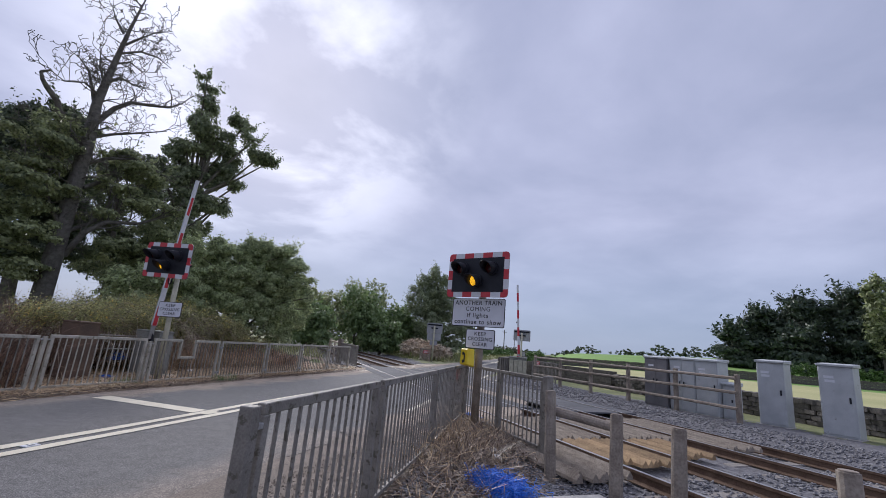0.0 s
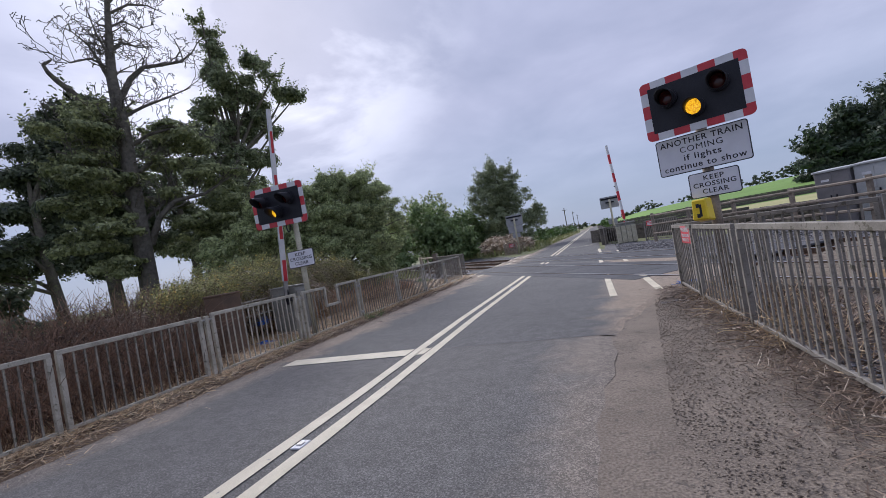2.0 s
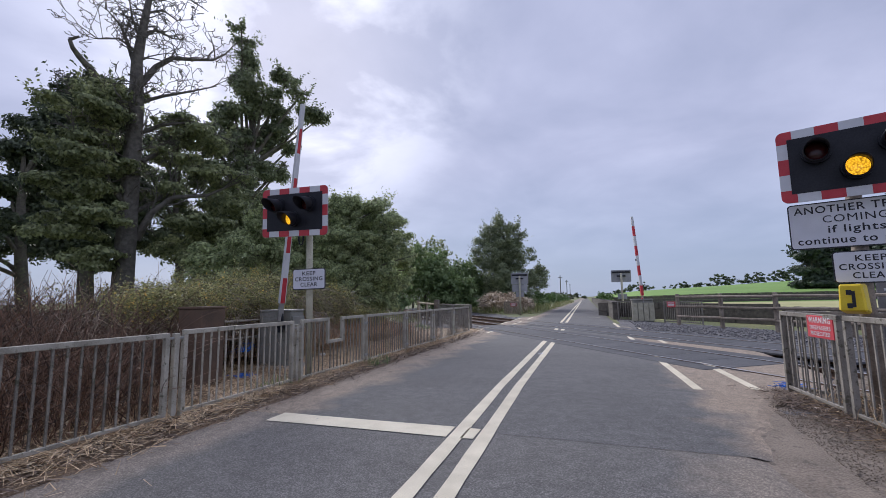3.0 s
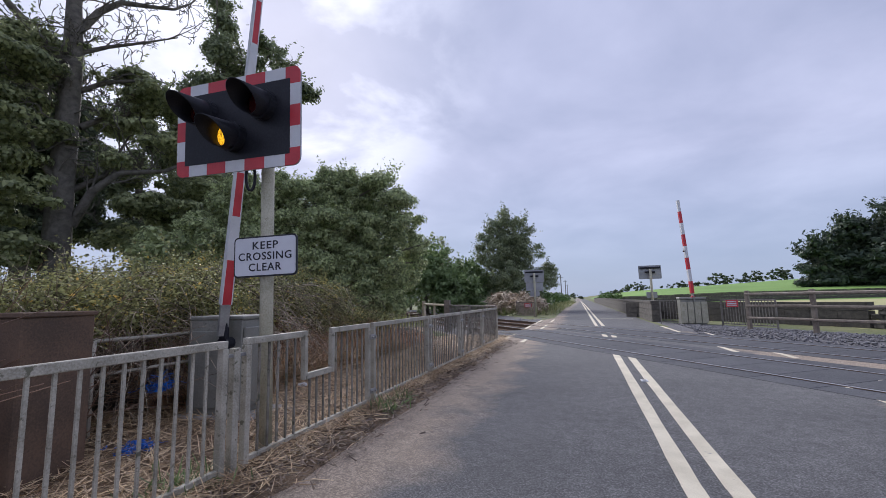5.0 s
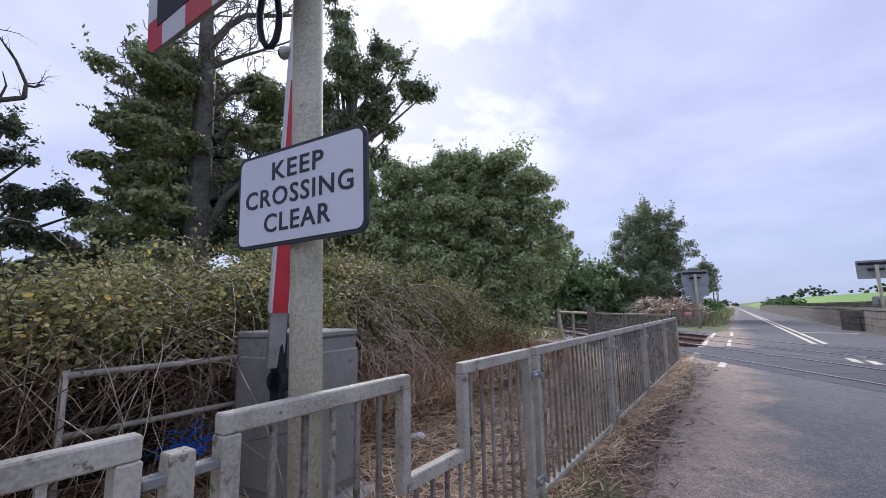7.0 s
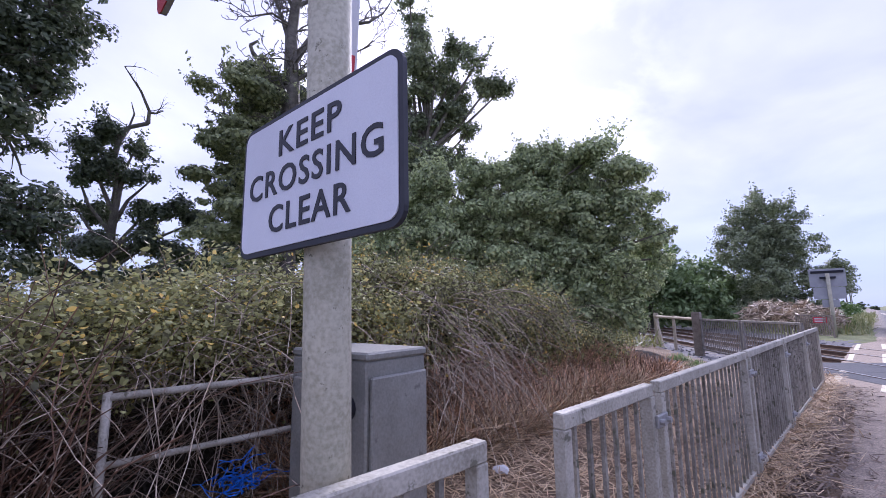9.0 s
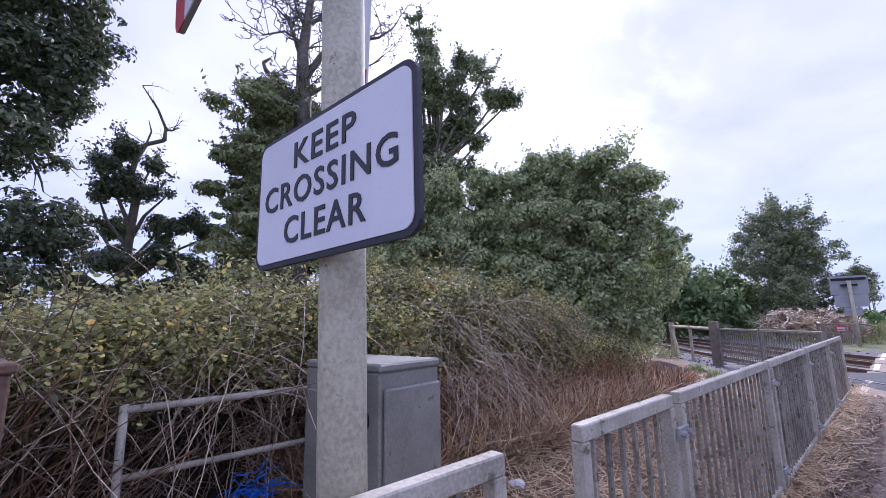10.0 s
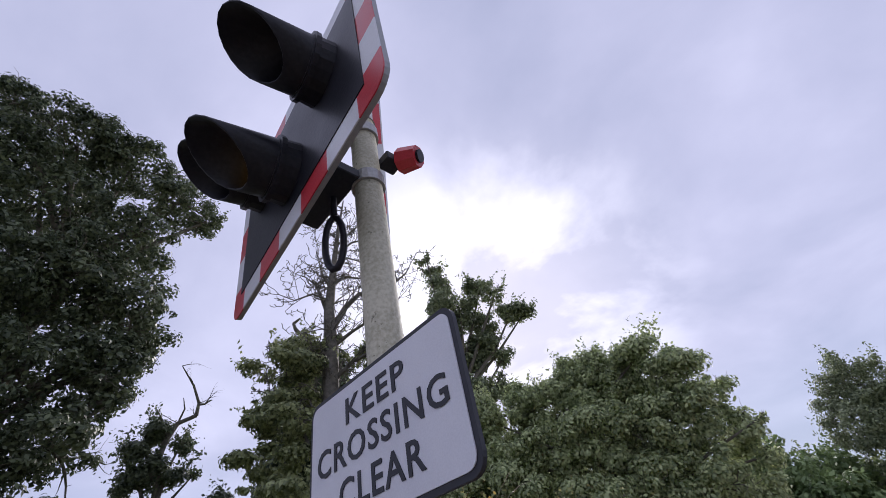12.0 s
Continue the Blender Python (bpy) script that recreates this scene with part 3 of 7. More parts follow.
jig = 0.35 * np.sin(fx * 3.1 + fy) + 0.3 * np.sin(fy * 2.7 - fx * 1.3) + np.random.default_rng(4).normal(0, 0.4, len(fx))
foff = 0.812 * fx + 0.583 * fy + jig * 0.5
zone = np.zeros(len(fx), np.int32)
zone[(fx < -15)] = 4
right = (fx > -4) & (foff < 4.9)
zone[right] = 2
zone[right & (fx + 0.3 * jig > 0.15)] = 1
zone[right & (fx + jig > 2.0)] = 3
zone[np.abs(foff - 8.6) < 4.4] = 3
beyond = foff > 13
zone[beyond] = 4
zone[beyond & (fx > -1.5) & (foff < 15.6)] = 3
zone[beyond & (fx > -1.2) & (foff >= 15.6)] = 4
zone[beyond & (fx > -1.2) & (foff >= 18.2)] = 5
zone[(fy > 72) & (fx > -1.0)] = 6
zone[(fy > 420)] = 4
gme.polygons.foreach_set("material_index", zone)
ground = tagged(new("ground", gme), "level ground of litter, ballast, grass and fields", "ground", kind="structure")


# ---------------- road ----------------
def interp(table, y):
    return float(np.interp(y, [a for a, _ in table], [b for _, b in table]))


ROAD_L = [(-60, -6.75), (0, -6.62), (6, -6.85), (16, -6.95), (18.2, -7.4), (30, -7.35), (33, -6.72), (600, -15.4)]
ROAD_R = [(-60, -1.4), (4, -1.42), (5.6, -1.3), (8.0, -0.5), (8.8, 0.4), (10, 1.0), (17.3, 1.25), (18.8, -0.3), (20.4, -0.95), (25, -1.62), (600, -10.3)]


def road_strip(name, y0, y1, step, material, label, top=0.0, wob=0.03):
    rd = random.Random(3)
    bm = bmesh.new()
    rows = []
    n = max(2, int((y1 - y0) / step))
    for i in range(n + 1):
        y = y0 + (y1 - y0) * i / n
        a, b = interp(ROAD_L, y) + rd.uniform(-wob, wob), interp(ROAD_R, y) + rd.uniform(-wob, wob) * 2
        xs = [a - 0.05, a, a + 0.12, a + (b - a) * 0.4, a + (b - a) * 0.7, b - 0.16, b, b + 0.05]
        zs = [-0.3, -0.024, top, top, top, top, -0.024, -0.3]
        rows.append([bm.verts.new((x, y, z)) for x, z in zip(xs, zs)])
    for r, q in zip(rows, rows[1:]):
        for k in range(len(r) - 1):
            bm.faces.new((r[k], r[k + 1], q[k + 1], q[k]))
    return tagged(part(name, bm, material), label, "road", kind="structure")


road_strip("road", -60, 5.66, 0.35, M_ASPH_OLD, "worn grey asphalt road with a crumbling edge")
road_strip("road_crossing", 5.66, 36, 0.35, M_ASPH_NEW, "newer dark asphalt over the level crossing", top=0.002)
road_strip("road_beyond", 36, 600, 6, M_ASPH_OLD, "straight grey asphalt road running to the horizon")


def marking(quads_, label):
    """White paint strips: rows of x0, y0, x1, y1, width (along y) as one marking each."""
    for x0, y0, x1, y1, w in quads_:
        bm = bmesh.new()
        rd = random.Random(int(y0 * 100) + int(x0 * 10))
        d = Vector((x1 - x0, y1 - y0, 0))
        n = max(1, int(d.length / 0.5))
        side = Vector((d.y, -d.x, 0)).normalized() * w / 2
        rows = []
        for i in range(n + 1):
            p = Vector((x0, y0, 0.008)) + d * i / n
            k = 1 + rd.uniform(-0.07, 0.05)
            rows.append((bm.verts.new(p - side * k), bm.verts.new(p + side * k)))
        for r, q in zip(rows, rows[1:]):
            bm.faces.new((r[0], r[1], q[1], q[0]))
        tagged(part("road_marking", bm, M_PAINT), label, "road marking", kind="structure")


marking([(-3.45, -40, -3.965, 4.0, 0.15), (-3.17, -40, -3.685, 4.0, 0.15), (-3.965, 4.0, -4.08, 8.0, 0.145), (-3.685, 4.0, -3.80, 8.0, 0.145), (-4.08, 8.0, -4.12, 15.45, 0.14), (-3.80, 8.0, -3.84, 15.3, 0.14),
         (-4.15, 19.25, -4.17, 20.9, 0.15), (-3.88, 19.3, -3.90, 20.95, 0.15), (-4.11, 16.25, -4.13, 16.9, 0.13), (-4.10, 17.2, -4.12, 17.8, 0.13),
         (-4.30, 24.8, -6.3, 150, 0.14), (-4.02, 24.8, -6.02, 150, 0.14)], "white double centre line, slightly worn")
marking([(-6.28, 5.52, -4.105, 5.575, 0.33), (-3.955, 5.58, -3.825, 5.58, 0.34)], "white stop line across one lane")
marking([(-4.0, 31.4, -2.2, 31.1, 0.22)], "white stop line on the far side")
marking([(-7.26, 18.35, -7.22, 21.6, 0.12), (-7.22, 23.1, -7.24, 25.2, 0.12), (-7.2, 26.9, -7.2, 30.1, 0.12),
         (-6.6, 17.5, -6.57, 18.5, 0.14), (-6.55, 22.9, -6.55, 25.7, 0.12), (-6.53, 28.0, -6.55, 30.8, 0.12),
         (-1.27, 8.45, -1.39, 12.0, 0.13), (-0.48, 8.65, -0.6, 11.3, 0.13), (-0.57, 11.75, -0.64, 12.75, 0.13),
         (-1.52, 15.9, -1.6, 17.75, 0.13), (-1.6, 21.5, -1.7, 24.8, 0.13), (-0.74, 15.05, -0.78, 16.6, 0.13),
         (-1.62, 18.96, -1.72, 20.2, 0.08), (-0.8, 18.4, -0.86, 21.4, 0.08)], "white dashed edge line over the crossing")
marking([(0.82, 15.75, 1.45, 16.2, 0.22)], "white painted mark beside the track")


for y in (-6.2, -0.2, 2.85, 11.9):
    x = interp([(-40, -3.28), (4, -3.81), (15.4, -3.95)], y)
    stud = thing("road_stud", "reflective road stud between the centre lines", "road stud", pose(x, y, 0.004), "road studs")
    part("casing", box(bmesh.new(), -0.05, -0.075, 0, 0.05, 0.075, 0.014, 0.006), M_WHITE, stud)
    part("reflector", box(bmesh.new(), -0.03, -0.03, 0.0145, 0.03, 0.03, 0.022, 0.004), M_STEEL, stud)


# ---------------- tracks ----------------
def track_off(track, s):
    return 6.7 if track == 0 else 10.15 + 0.022 * (s + 5)


def rail_mesh(track, side, s0, s1, step):
    prof = [(-0.07, -0.16), (-0.07, -0.145), (-0.012, -0.12), (-0.012, -0.045), (-0.036, -0.03), (-0.036, 0.008), (0.036, 0.008), (0.036, -0.03), (0.012, -0.045), (0.012, -0.12), (0.07, -0.145), (0.07, -0.16)]
    bm, bt = bmesh.new(), bmesh.new()
    last = lt = None
    n = int((s1 - s0) / step)
    for i in range(n + 1):
        s = s0 + (s1 - s0) * i / n
        m = rail_pose(track_off(track, s) + side * 0.7525, s, 0.006)
        ring = [bm.verts.new(m @ Vector((0, a, b))) for a, b in prof]
        top = [bt.verts.new(m @ Vector((0, a, 0.0105))) for a in (-0.03, 0.03)]
        if last:
            for k in range(len(prof)):
                bm.faces.new((last[k], last[(k + 1) % len(prof)], ring[(k + 1) % len(prof)], ring[k]))
            bt.faces.new((lt[0], lt[1], top[1], top[0]))
        last, lt = ring, top
    return bm, bt


for track in (0, 1):
    t = thing("railway_track", "rusty running rails on concrete sleepers in ballast", "railway track", kind="structure")
    for side in (-1, 1):
        bm, bt = rail_mesh(track, side, -140, 36, 4)
        r = part("rail", bm, M_RAIL, t)
        part("running_surface", bt, M_RAIL_TOP, r, "bright worn steel rail top")
    bm = box(bmesh.new(), -0.12, -1.25, -0.1, 0.12, 1.25, 0.1, 0.02)
    first = part("sleeper", bm, M_SLEEPER, t)
    k = 0
    for i in range(-92, 40):
        s = i * 0.66
        if -22.6 < s < -7.9 or s < -60 or s > 25:
            continue
        ob = first if k == 0 else new("sleeper", first.data)
        ob.parent = t
        ob.matrix_basis = rail_pose(track_off(track, s), s, -0.262)
        k += 1

for track in (0, 1):
    deck = thing("crossing_deck", "dark moulded rubber crossing panels between the rails", "crossing deck", kind="structure")
    for side in (-0.7525, 0.7525):
        bm = bmesh.new()
        for k in range(20):
            s0_, s1_ = -22.4 + 0.7 * k, -22.4 + 0.7 * (k + 1)
            a0, a1 = rail_pose(track_off(track, s0_) + side, s0_, 0.0045), rail_pose(track_off(track, s1_) + side, s1_, 0.0045)
            bm.faces.new([bm.verts.new(m_ @ Vector((0, w_, 0))) for m_, w_ in ((a0, -0.095), (a1, -0.095), (a1, 0.095), (a0, 0.095))])
        part("flangeway", bm, M_BLACK, deck, "dark groove beside the rail")
    kinds = [(-0.655, 0.655), (0.85, 1.32), (-1.32, -0.85)]
    for a, b in kinds:
        bm = box(bmesh.new(), -0.445, a, -0.05, 0.445, b, 0.0, 0.008)
        first = part("panel", bm, M_RUBBER, deck)
        for k in range(15):
            s = -21.9 + 0.9 * k + (0.4 if track else 0)
            ob = first if k == 0 else new("panel", first.data)
            ob.parent = deck
            ob.matrix_basis = rail_pose(track_off(track, s), s, 0.011)

for label, mt, o0, o1, s0, s1, z in (
        ("weathered grey timber trespass guard strips beside the track", M_TIMBER, 4.75, 5.8, -6.9, -3.1, -0.08),
        ("weathered timber trespass guard strips between the rails", M_TIMBER, 6.12, 7.28, -7.4, -5.25, -0.09),
        ("tan timber trespass guard strips between the rails", M_TIMBER_NEW, 6.12, 7.28, -5.15, -3.7, -0.09),
        ("weathered timber trespass guard strips between the tracks", M_TIMBER, 7.65, 9.2, -7.2, -5.3, -0.09),
        ("tan timber trespass guard strips between the tracks", M_TIMBER_NEW, 7.65, 8.7, -5.2, -4.1, -0.1),
        ("weathered timber trespass guard strips on the far track", M_TIMBER, 9.6, 10.7, -7.6, -4.5, -0.09)):
    g = thing("trespass_guard", label, "trespass guard", rail_pose(0, 0, 0), group="trespass guards")
    n = int((o1 - o0) / 0.125)
    for k in range(n):
        o = o0 + (o1 - o0) * (k + 0.5) / n
        bm = bmesh.new()
        e0, e1 = s0 + rng.uniform(-0.08, 0.08), s1 + rng.uniform(-0.12, 0.12)
        prof = [(-0.055, z), (0.055, z), (0.05, z + 0.04), (0.0, z + 0.11), (-0.05, z + 0.04)]
        A, B = [bm.verts.new((e0, o + p, q)) for p, q in prof], [bm.verts.new((e1, o + p, q)) for p, q in prof]
        bm.faces.new(list(reversed(A)))
        bm.faces.new(B)
        for i in range(5):
            bm.faces.new((A[i], A[(i + 1) % 5], B[(i + 1) % 5], B[i]))
        part("strip", bm, mt, g)


# ---------------- railings ----------------
def railing(m, length, height, material, label, group, step=0.118, cut=None, name="railing", bw=0.019, bar_material=None):
    """A panel of upright bars between two rails. cut: (from, to, low height) where the top rail steps down."""
    t = thing(name, label, "railing", m, group)
    h = height
    segs = [(0.0, length, h)] if not cut else [(0.0, cut[0], h), (cut[0], cut[1], cut[2]), (cut[1], length, h)]
    for a, b, z in segs:
        part("top_rail", box(bmesh.new(), a + 0.001, -0.025, z - 0.058, b - 0.001, 0.025, z, 0.005), material, t)
    part("bottom_rail", box(bmesh.new(), 0.056, -0.02, 0.05, length - 0.056, 0.02, 0.09, 0.004), material, t)
    for x in (0.0, length - 0.055):
        part("post", box(bmesh.new(), x, -0.03, -0.1, x + 0.055, 0.03, h - 0.059, 0.004), material, t)
    if cut:
        for x in (cut[0] - 0.05, cut[1]):
            part("post", box(bmesh.new(), x, -0.026, cut[2] - 0.06, x + 0.05, 0.026, h - 0.059, 0.004), material, t)
    n = max(1, round((length - 0.11) / step))
    bars = {}
    for i in range(1, n):
        x = 0.055 + (length - 0.11) * i / n
        top = h
        if cut and cut[0] - 0.06 < x < cut[1] + 0.06:
            if not cut[0] < x < cut[1]:
                continue
            top = cut[2]
        if top not in bars:
            bars[top] = part("bar", box(bmesh.new(), -bw / 2, -0.008, 0.088, bw / 2, 0.008, top - 0.057), bar_material or material, t)
            ob = bars[top]
        else:
            ob = new("bar", bars[top].data)
            ob.parent = t
        ob.location = (x, 0, 0)
    return t


def along(p, q, z=0.0):
    a = math.degrees(math.atan2(q[1] - p[1], q[0] - p[0]))
    return pose(p[0], p[1], z, 0, 0, a), math.hypot(q[0] - p[0], q[1] - p[1])


LG, LL = "roadside railings by the bramble bank", "weathered grey metal railing panel along the road edge"
edges = [-5.2, -3.14, -1.08, 0.98, 3.03]
for a, b in zip(edges, edges[1:]):
    railing(pose(-7.4, a, 0, 0, 0, 90), b - a - 0.02, 1.0, M_FENCE, "weathered grey metal railing with dead brambles leaning on it", LG, bar_material=M_BAR)
railing(pose(-7.4, 3.06, 0, 0, 0, 90), 1.92, 1.01, M_FENCE, "weathered grey metal railing with dead brambles leaning on it", LG, bar_material=M_BAR)
railing(pose(-7.4, 5.16, 0, 0, 0, 90), 2.03, 1.035, M_FENCE, LL, LG)
railing(pose(-7.4, 7.38, 0, 0, 0, 90), 2.12, 1.04, M_FENCE, "weathered grey railing panel with a stepped-down notch", LG, cut=(0.82, 1.247, 0.62), bar_material=M_BAR)
for a, b in ((9.59, 11.66), (11.76, 13.7), (13.8, 15.78), (15.88, 17.85)):
    railing(pose(-7.4, a, 0, 0, 0, 90), b - a, 1.04, M_FENCE, LL, LG, bar_material=M_BAR)
# loose posts between panels
for y, h in ((5.07, 1.0), (7.28, 0.97), (-5.28, 1.0)):
    t = thing("fence_post", "single square metal fence post between two railing panels", "fence post", pose(-7.4, y, 0), LG)
    part("shaft", box(bmesh.new(), -0.03, -0.032, -0.1, 0.03, 0.032, h, 0.004), M_FENCE, t)
    part("bracket", box(bmesh.new(), -0.02, -0.085, h - 0.07, 0.02, 0.1, h - 0.045, 0.003), M_STEEL, t, "steel joining bracket")
# clamps on joints
for y in (9.545, 11.71, 13.75, 15.83):
    t = thing("railing_clamp", "bolted steel clamp joining two railing panels", "clamp", pose(-7.4, y, 0), "railing clamps")
    for z in (0.86, 0.18):
        part("plate", box(bmesh.new(), 0.028, -0.07, z - 0.03, 0.046, 0.07, z + 0.03, 0.004), M_STEEL, t)
        for dy in (-0.04, 0.04):
            part("bolt", tube(bmesh.new(), (0.044, dy, z), (0.07, dy, z), 0.016, seg=8), M_STEEL, t)

RG = "roadside railings by the track"
RP = [(0.30, 1.05), (0.21, 2.85), (0.205, 2.97), (0.08, 5.45), (0.07, 5.57), (-0.03, 7.22), (-0.035, 7.32), (-0.09, 8.72)]
for p, q in zip(RP[::2], RP[1::2]):
    m, ln = along(p, q)
    railing(m, ln, 1.12, M_FENCE_R, "grimy grey-brown metal railing panel along the verge", RG, step=0.125, bw=0.022)
for p, q in (((-0.05, 8.66), (0.82, 7.46)), ((0.85, 7.42), (1.66, 6.3))):
    m, ln = along(p, q)
    railing(m, ln, 1.13, M_FENCE_R, "grimy metal railing panel running beside the rails", RG, step=0.125, bw=0.022)
t = thing("fence_post", "square grimy metal post at the railing end", "fence post", pose(0.315, 0.95, 0), RG)
part("shaft", box(bmesh.new(), -0.04, -0.035, -0.1, 0.04, 0.035, 1.12, 0.005), M_FENCE_R, t)
part("bracket", box(bmesh.new(), -0.02, 0.03, 1.0, 0.02, 0.1, 1.03, 0.003), M_STEEL, t)
t = thing("fence_post", "thick square metal gate post beside the rails", "fence post", pose(1.72, 6.2, 0, 0, 0, 36), RG)
part("shaft", box(bmesh.new(), -0.06, -0.06, -0.2, 0.06, 0.06, 1.16, 0.008), M_FENCE_R, t)
# far side
FG = "railings on the far side of the crossing"
for p, q in (((-1.35, 27.2), (0.1, 26.9)), ((0.75, 25.5), (2.1, 23.7)), ((-10.8, 23.6), (-9.3, 21.6)), ((-9.25, 21.55), (-7.75, 19.5))):
    m, ln = along(p, q)
    railing(m, ln, 1.08, M_FENCE_R, "dark weathered railing panel beside the tracks", FG, step=0.12, bw=0.03)
for p, q in (((-9.7, 36.9), (-8.1, 34.6)),):
    m, ln = along(p, q)
    railing(m, ln, 1.05, M_TIMBER, "short brown paling fence beside the road", FG, step=0.15, bw=0.05)


# ---------------- signs and signals ----------------
def plate_sign(parent, w, h, m, lines, label="white sign plate with a black border"):
    plate = part("sign_plate", rounded(bmesh.new(), w, h, 0.04, 0.0, 0.012), M_LETTER, parent, label)
    plate.matrix_basis = m
    part("face", rounded(bmesh.new(), w - 0.028, h - 0.028, 0.03, -0.003, 0.0), M_SIGN, plate, "pale reflective face")
    for text, dz, wide, size in lines:
        lettering(text, size, M_LETTER, plate, 0, -0.0045, dz, fit_width=wide)
    return plate


KCC = [("KEEP", 0.098, 0.262, 0.1), ("CROSSING", -0.002, 0.545, 0.1), ("CLEAR", -0.103, 0.335, 0.1)]
ATC = [("ANOTHER TRAIN", 0.19, 1.08, 0.125), ("COMING", 0.066, 0.56, 0.125), ("if lights", -0.06, 0.49, 0.125), ("continue to show", -0.19, 1.07, 0.125)]


def hood(bm, r, length):
    """A lamp hood: a tube pointing to -y, long above and cut back below."""
    seg, rings = 20, []
    for rr, back in ((r, 0), (r - 0.008, 1)):
        near, far = [], []
        for i in range(seg):
            a = 2 * math.pi * i / seg
            cut = length * (0.25 + 0.75 * (0.5 + 0.5 * math.sin(a)))
            drop = -0.03
            flare = 0.98
            near.append(bm.verts.new((rr * math.cos(a), 0, rr * math.sin(a))))
            far.append(bm.verts.new((rr * flare * math.cos(a), -cut, rr * flare * math.sin(a) + drop * cut / length)))
        rings.append((near, far))
    (n0, f0), (n1, f1) = rings
    for i in range(seg):
        j = (i + 1) % seg
        bm.faces.new((n0[i], n0[j], f0[j], f0[i]))
        bm.faces.new((n1[j], n1[i], f1[i], f1[j]))
        bm.faces.new((f0[i], f0[j], f1[j], f1[i]))
    return bm


def signal_head(parent, at, w=1.37, h=0.915):
    """Board with a red and white edge, two upper lamps and one lower lamp."""
    b = 0.105
    bm = rounded(bmesh.new(), w, h, 0.075, 0.004, 0.022)
    bm.transform(at)
    board = part("backboard", bm, M_GREYBACK, parent, "grey-backed signal board")
    bm = box(bmesh.new(), -w / 2 + b, 0, -h / 2 + b, w / 2 - b, 0.004, h / 2 - b)
    bm.transform(at @ pose(0, -0.004, 0))
    part("black_panel", bm, M_BLACK, board)

    def block(x0, z0, x1, z1, material, corner=None):
        bm = bmesh.new()
        pts = [(x0, z0), (x1, z0), (x1, z1), (x0, z1)]
        if corner is not None:
            cx, cz = pts[corner]
            sx, sz = (1 if cx > 0 else -1), (1 if cz > 0 else -1)
            r = 0.07
            arc = [(cx - sx * r + sx * r * math.sin(a), cz - sz * r + sz * r * math.cos(a)) for a in np.linspace(0, math.pi / 2, 6)]
            if corner in (0, 2):
                arc = arc[::-1]
            before = pts[corner - 1]
            if math.hypot(arc[-1][0] - before[0], arc[-1][1] - before[1]) < math.hypot(arc[0][0] - before[0], arc[0][1] - before[1]):
                arc = arc[::-1]
            pts = pts[:corner] + arc + pts[corner + 1:]
        f = [bm.verts.new((px, 0.0, pz)) for px, pz in pts]
        g = [bm.verts.new((px, 0.004, pz)) for px, pz in pts]
        bm.faces.new(f)
        bm.faces.new(list(reversed(g)))
        for i in range(len(f)):
            j = (i + 1) % len(f)
            bm.faces.new((f[j], f[i], g[i], g[j]))
        bm.transform(at @ pose(0, -0.0005, 0))
        part("red_block" if material is M_RED else "white_block", bm, material, board)

    X = [-w / 2] + [-w / 2 + 0.155 + (w - 0.31) * k / 5 for k in range(6)] + [w / 2]
    Z = [-h / 2] + [-h / 2 + 0.155 + (h - 0.31) * k / 3 for k in range(4)] + [h / 2]
    for k in range(7):
        material = M_RED if k % 2 == 0 else M_WHITE
        block(X[k], -h / 2, X[k + 1], -h / 2 + b, material, 0 if k == 0 else (1 if k == 6 else None))
        block(X[k], h / 2 - b, X[k + 1], h / 2, material, 3 if k == 0 else (2 if k == 6 else None))
    for k in range(5):
        z0, z1 = max(Z[k], -h / 2 + b), min(Z[k + 1], h / 2 - b)
        material = M_RED if k % 2 == 0 else M_WHITE
        block(-w / 2, z0, -w / 2 + b, z1, material)
        block(w / 2 - b, z0, w / 2, z1, material)
    for lx, lz, lens, what in ((-0.33, 0.12, M_REDLENS, "unlit red lamp"), (0.33, 0.12, M_REDLENS, "unlit red lamp"), (0.0, -0.13, M_AMBER, "lit amber lamp")):
        bm = tube(bmesh.new(), (0, 0.0, 0), (0, -0.085, 0), 0.134, 0.126, 20)
        bm.transform(at @ pose(lx, -0.005, lz))
        lamp = part("lamp", bm, M_BLACK, parent, what)
        bm = tube(bmesh.new(), (0, -0.06, 0), (0, -0.08, 0), 0.14, 0.14, 20)
        bm.transform(at @ pose(lx, -0.005, lz))
        part("ring", bm, M_BLACK, lamp)
        bm = hood(bmesh.new(), 0.122, 0.31)
        bm.transform(at @ pose(lx, -0.085, lz))
        part("hood", bm, M_BLACK, lamp, smooth=True)
        bm = bmesh.new()
        bmesh.ops.create_uvsphere(bm, u_segments=18, v_segments=8, radius=0.112, matrix=at @ pose(lx, -0.09, lz) @ Matrix.Diagonal((1, 0.25, 1, 1)))
        part("lens", bm, lens, lamp, smooth=True)
    return board


def cable(points, r, parent, material=M_BLACK, name="cable"):
    v, f, seg, pts = [], [], 8, [Vector(p) for p in points]
    for i, p in enumerate(pts):
        d = (pts[min(i + 1, len(pts) - 1)] - pts[max(i - 1, 0)]).normalized()
        a = d.cross(Vector((0, 1, 0.01))).normalized()
        b = d.cross(a)
        v += [p + (a * math.cos(k * 2 * math.pi / seg) + b * math.sin(k * 2 * math.pi / seg)) * r for k in range(seg)]
        if i:
            f += [c for k in range(seg) for c in ((i - 1) * seg + k, (i - 1) * seg + (k + 1) % seg, i * seg + (k + 1) % seg, i * seg + k)]
    ob = new(name, mesh_from(name, v, f, 4, material, True))
    ob.parent = parent
    return ob


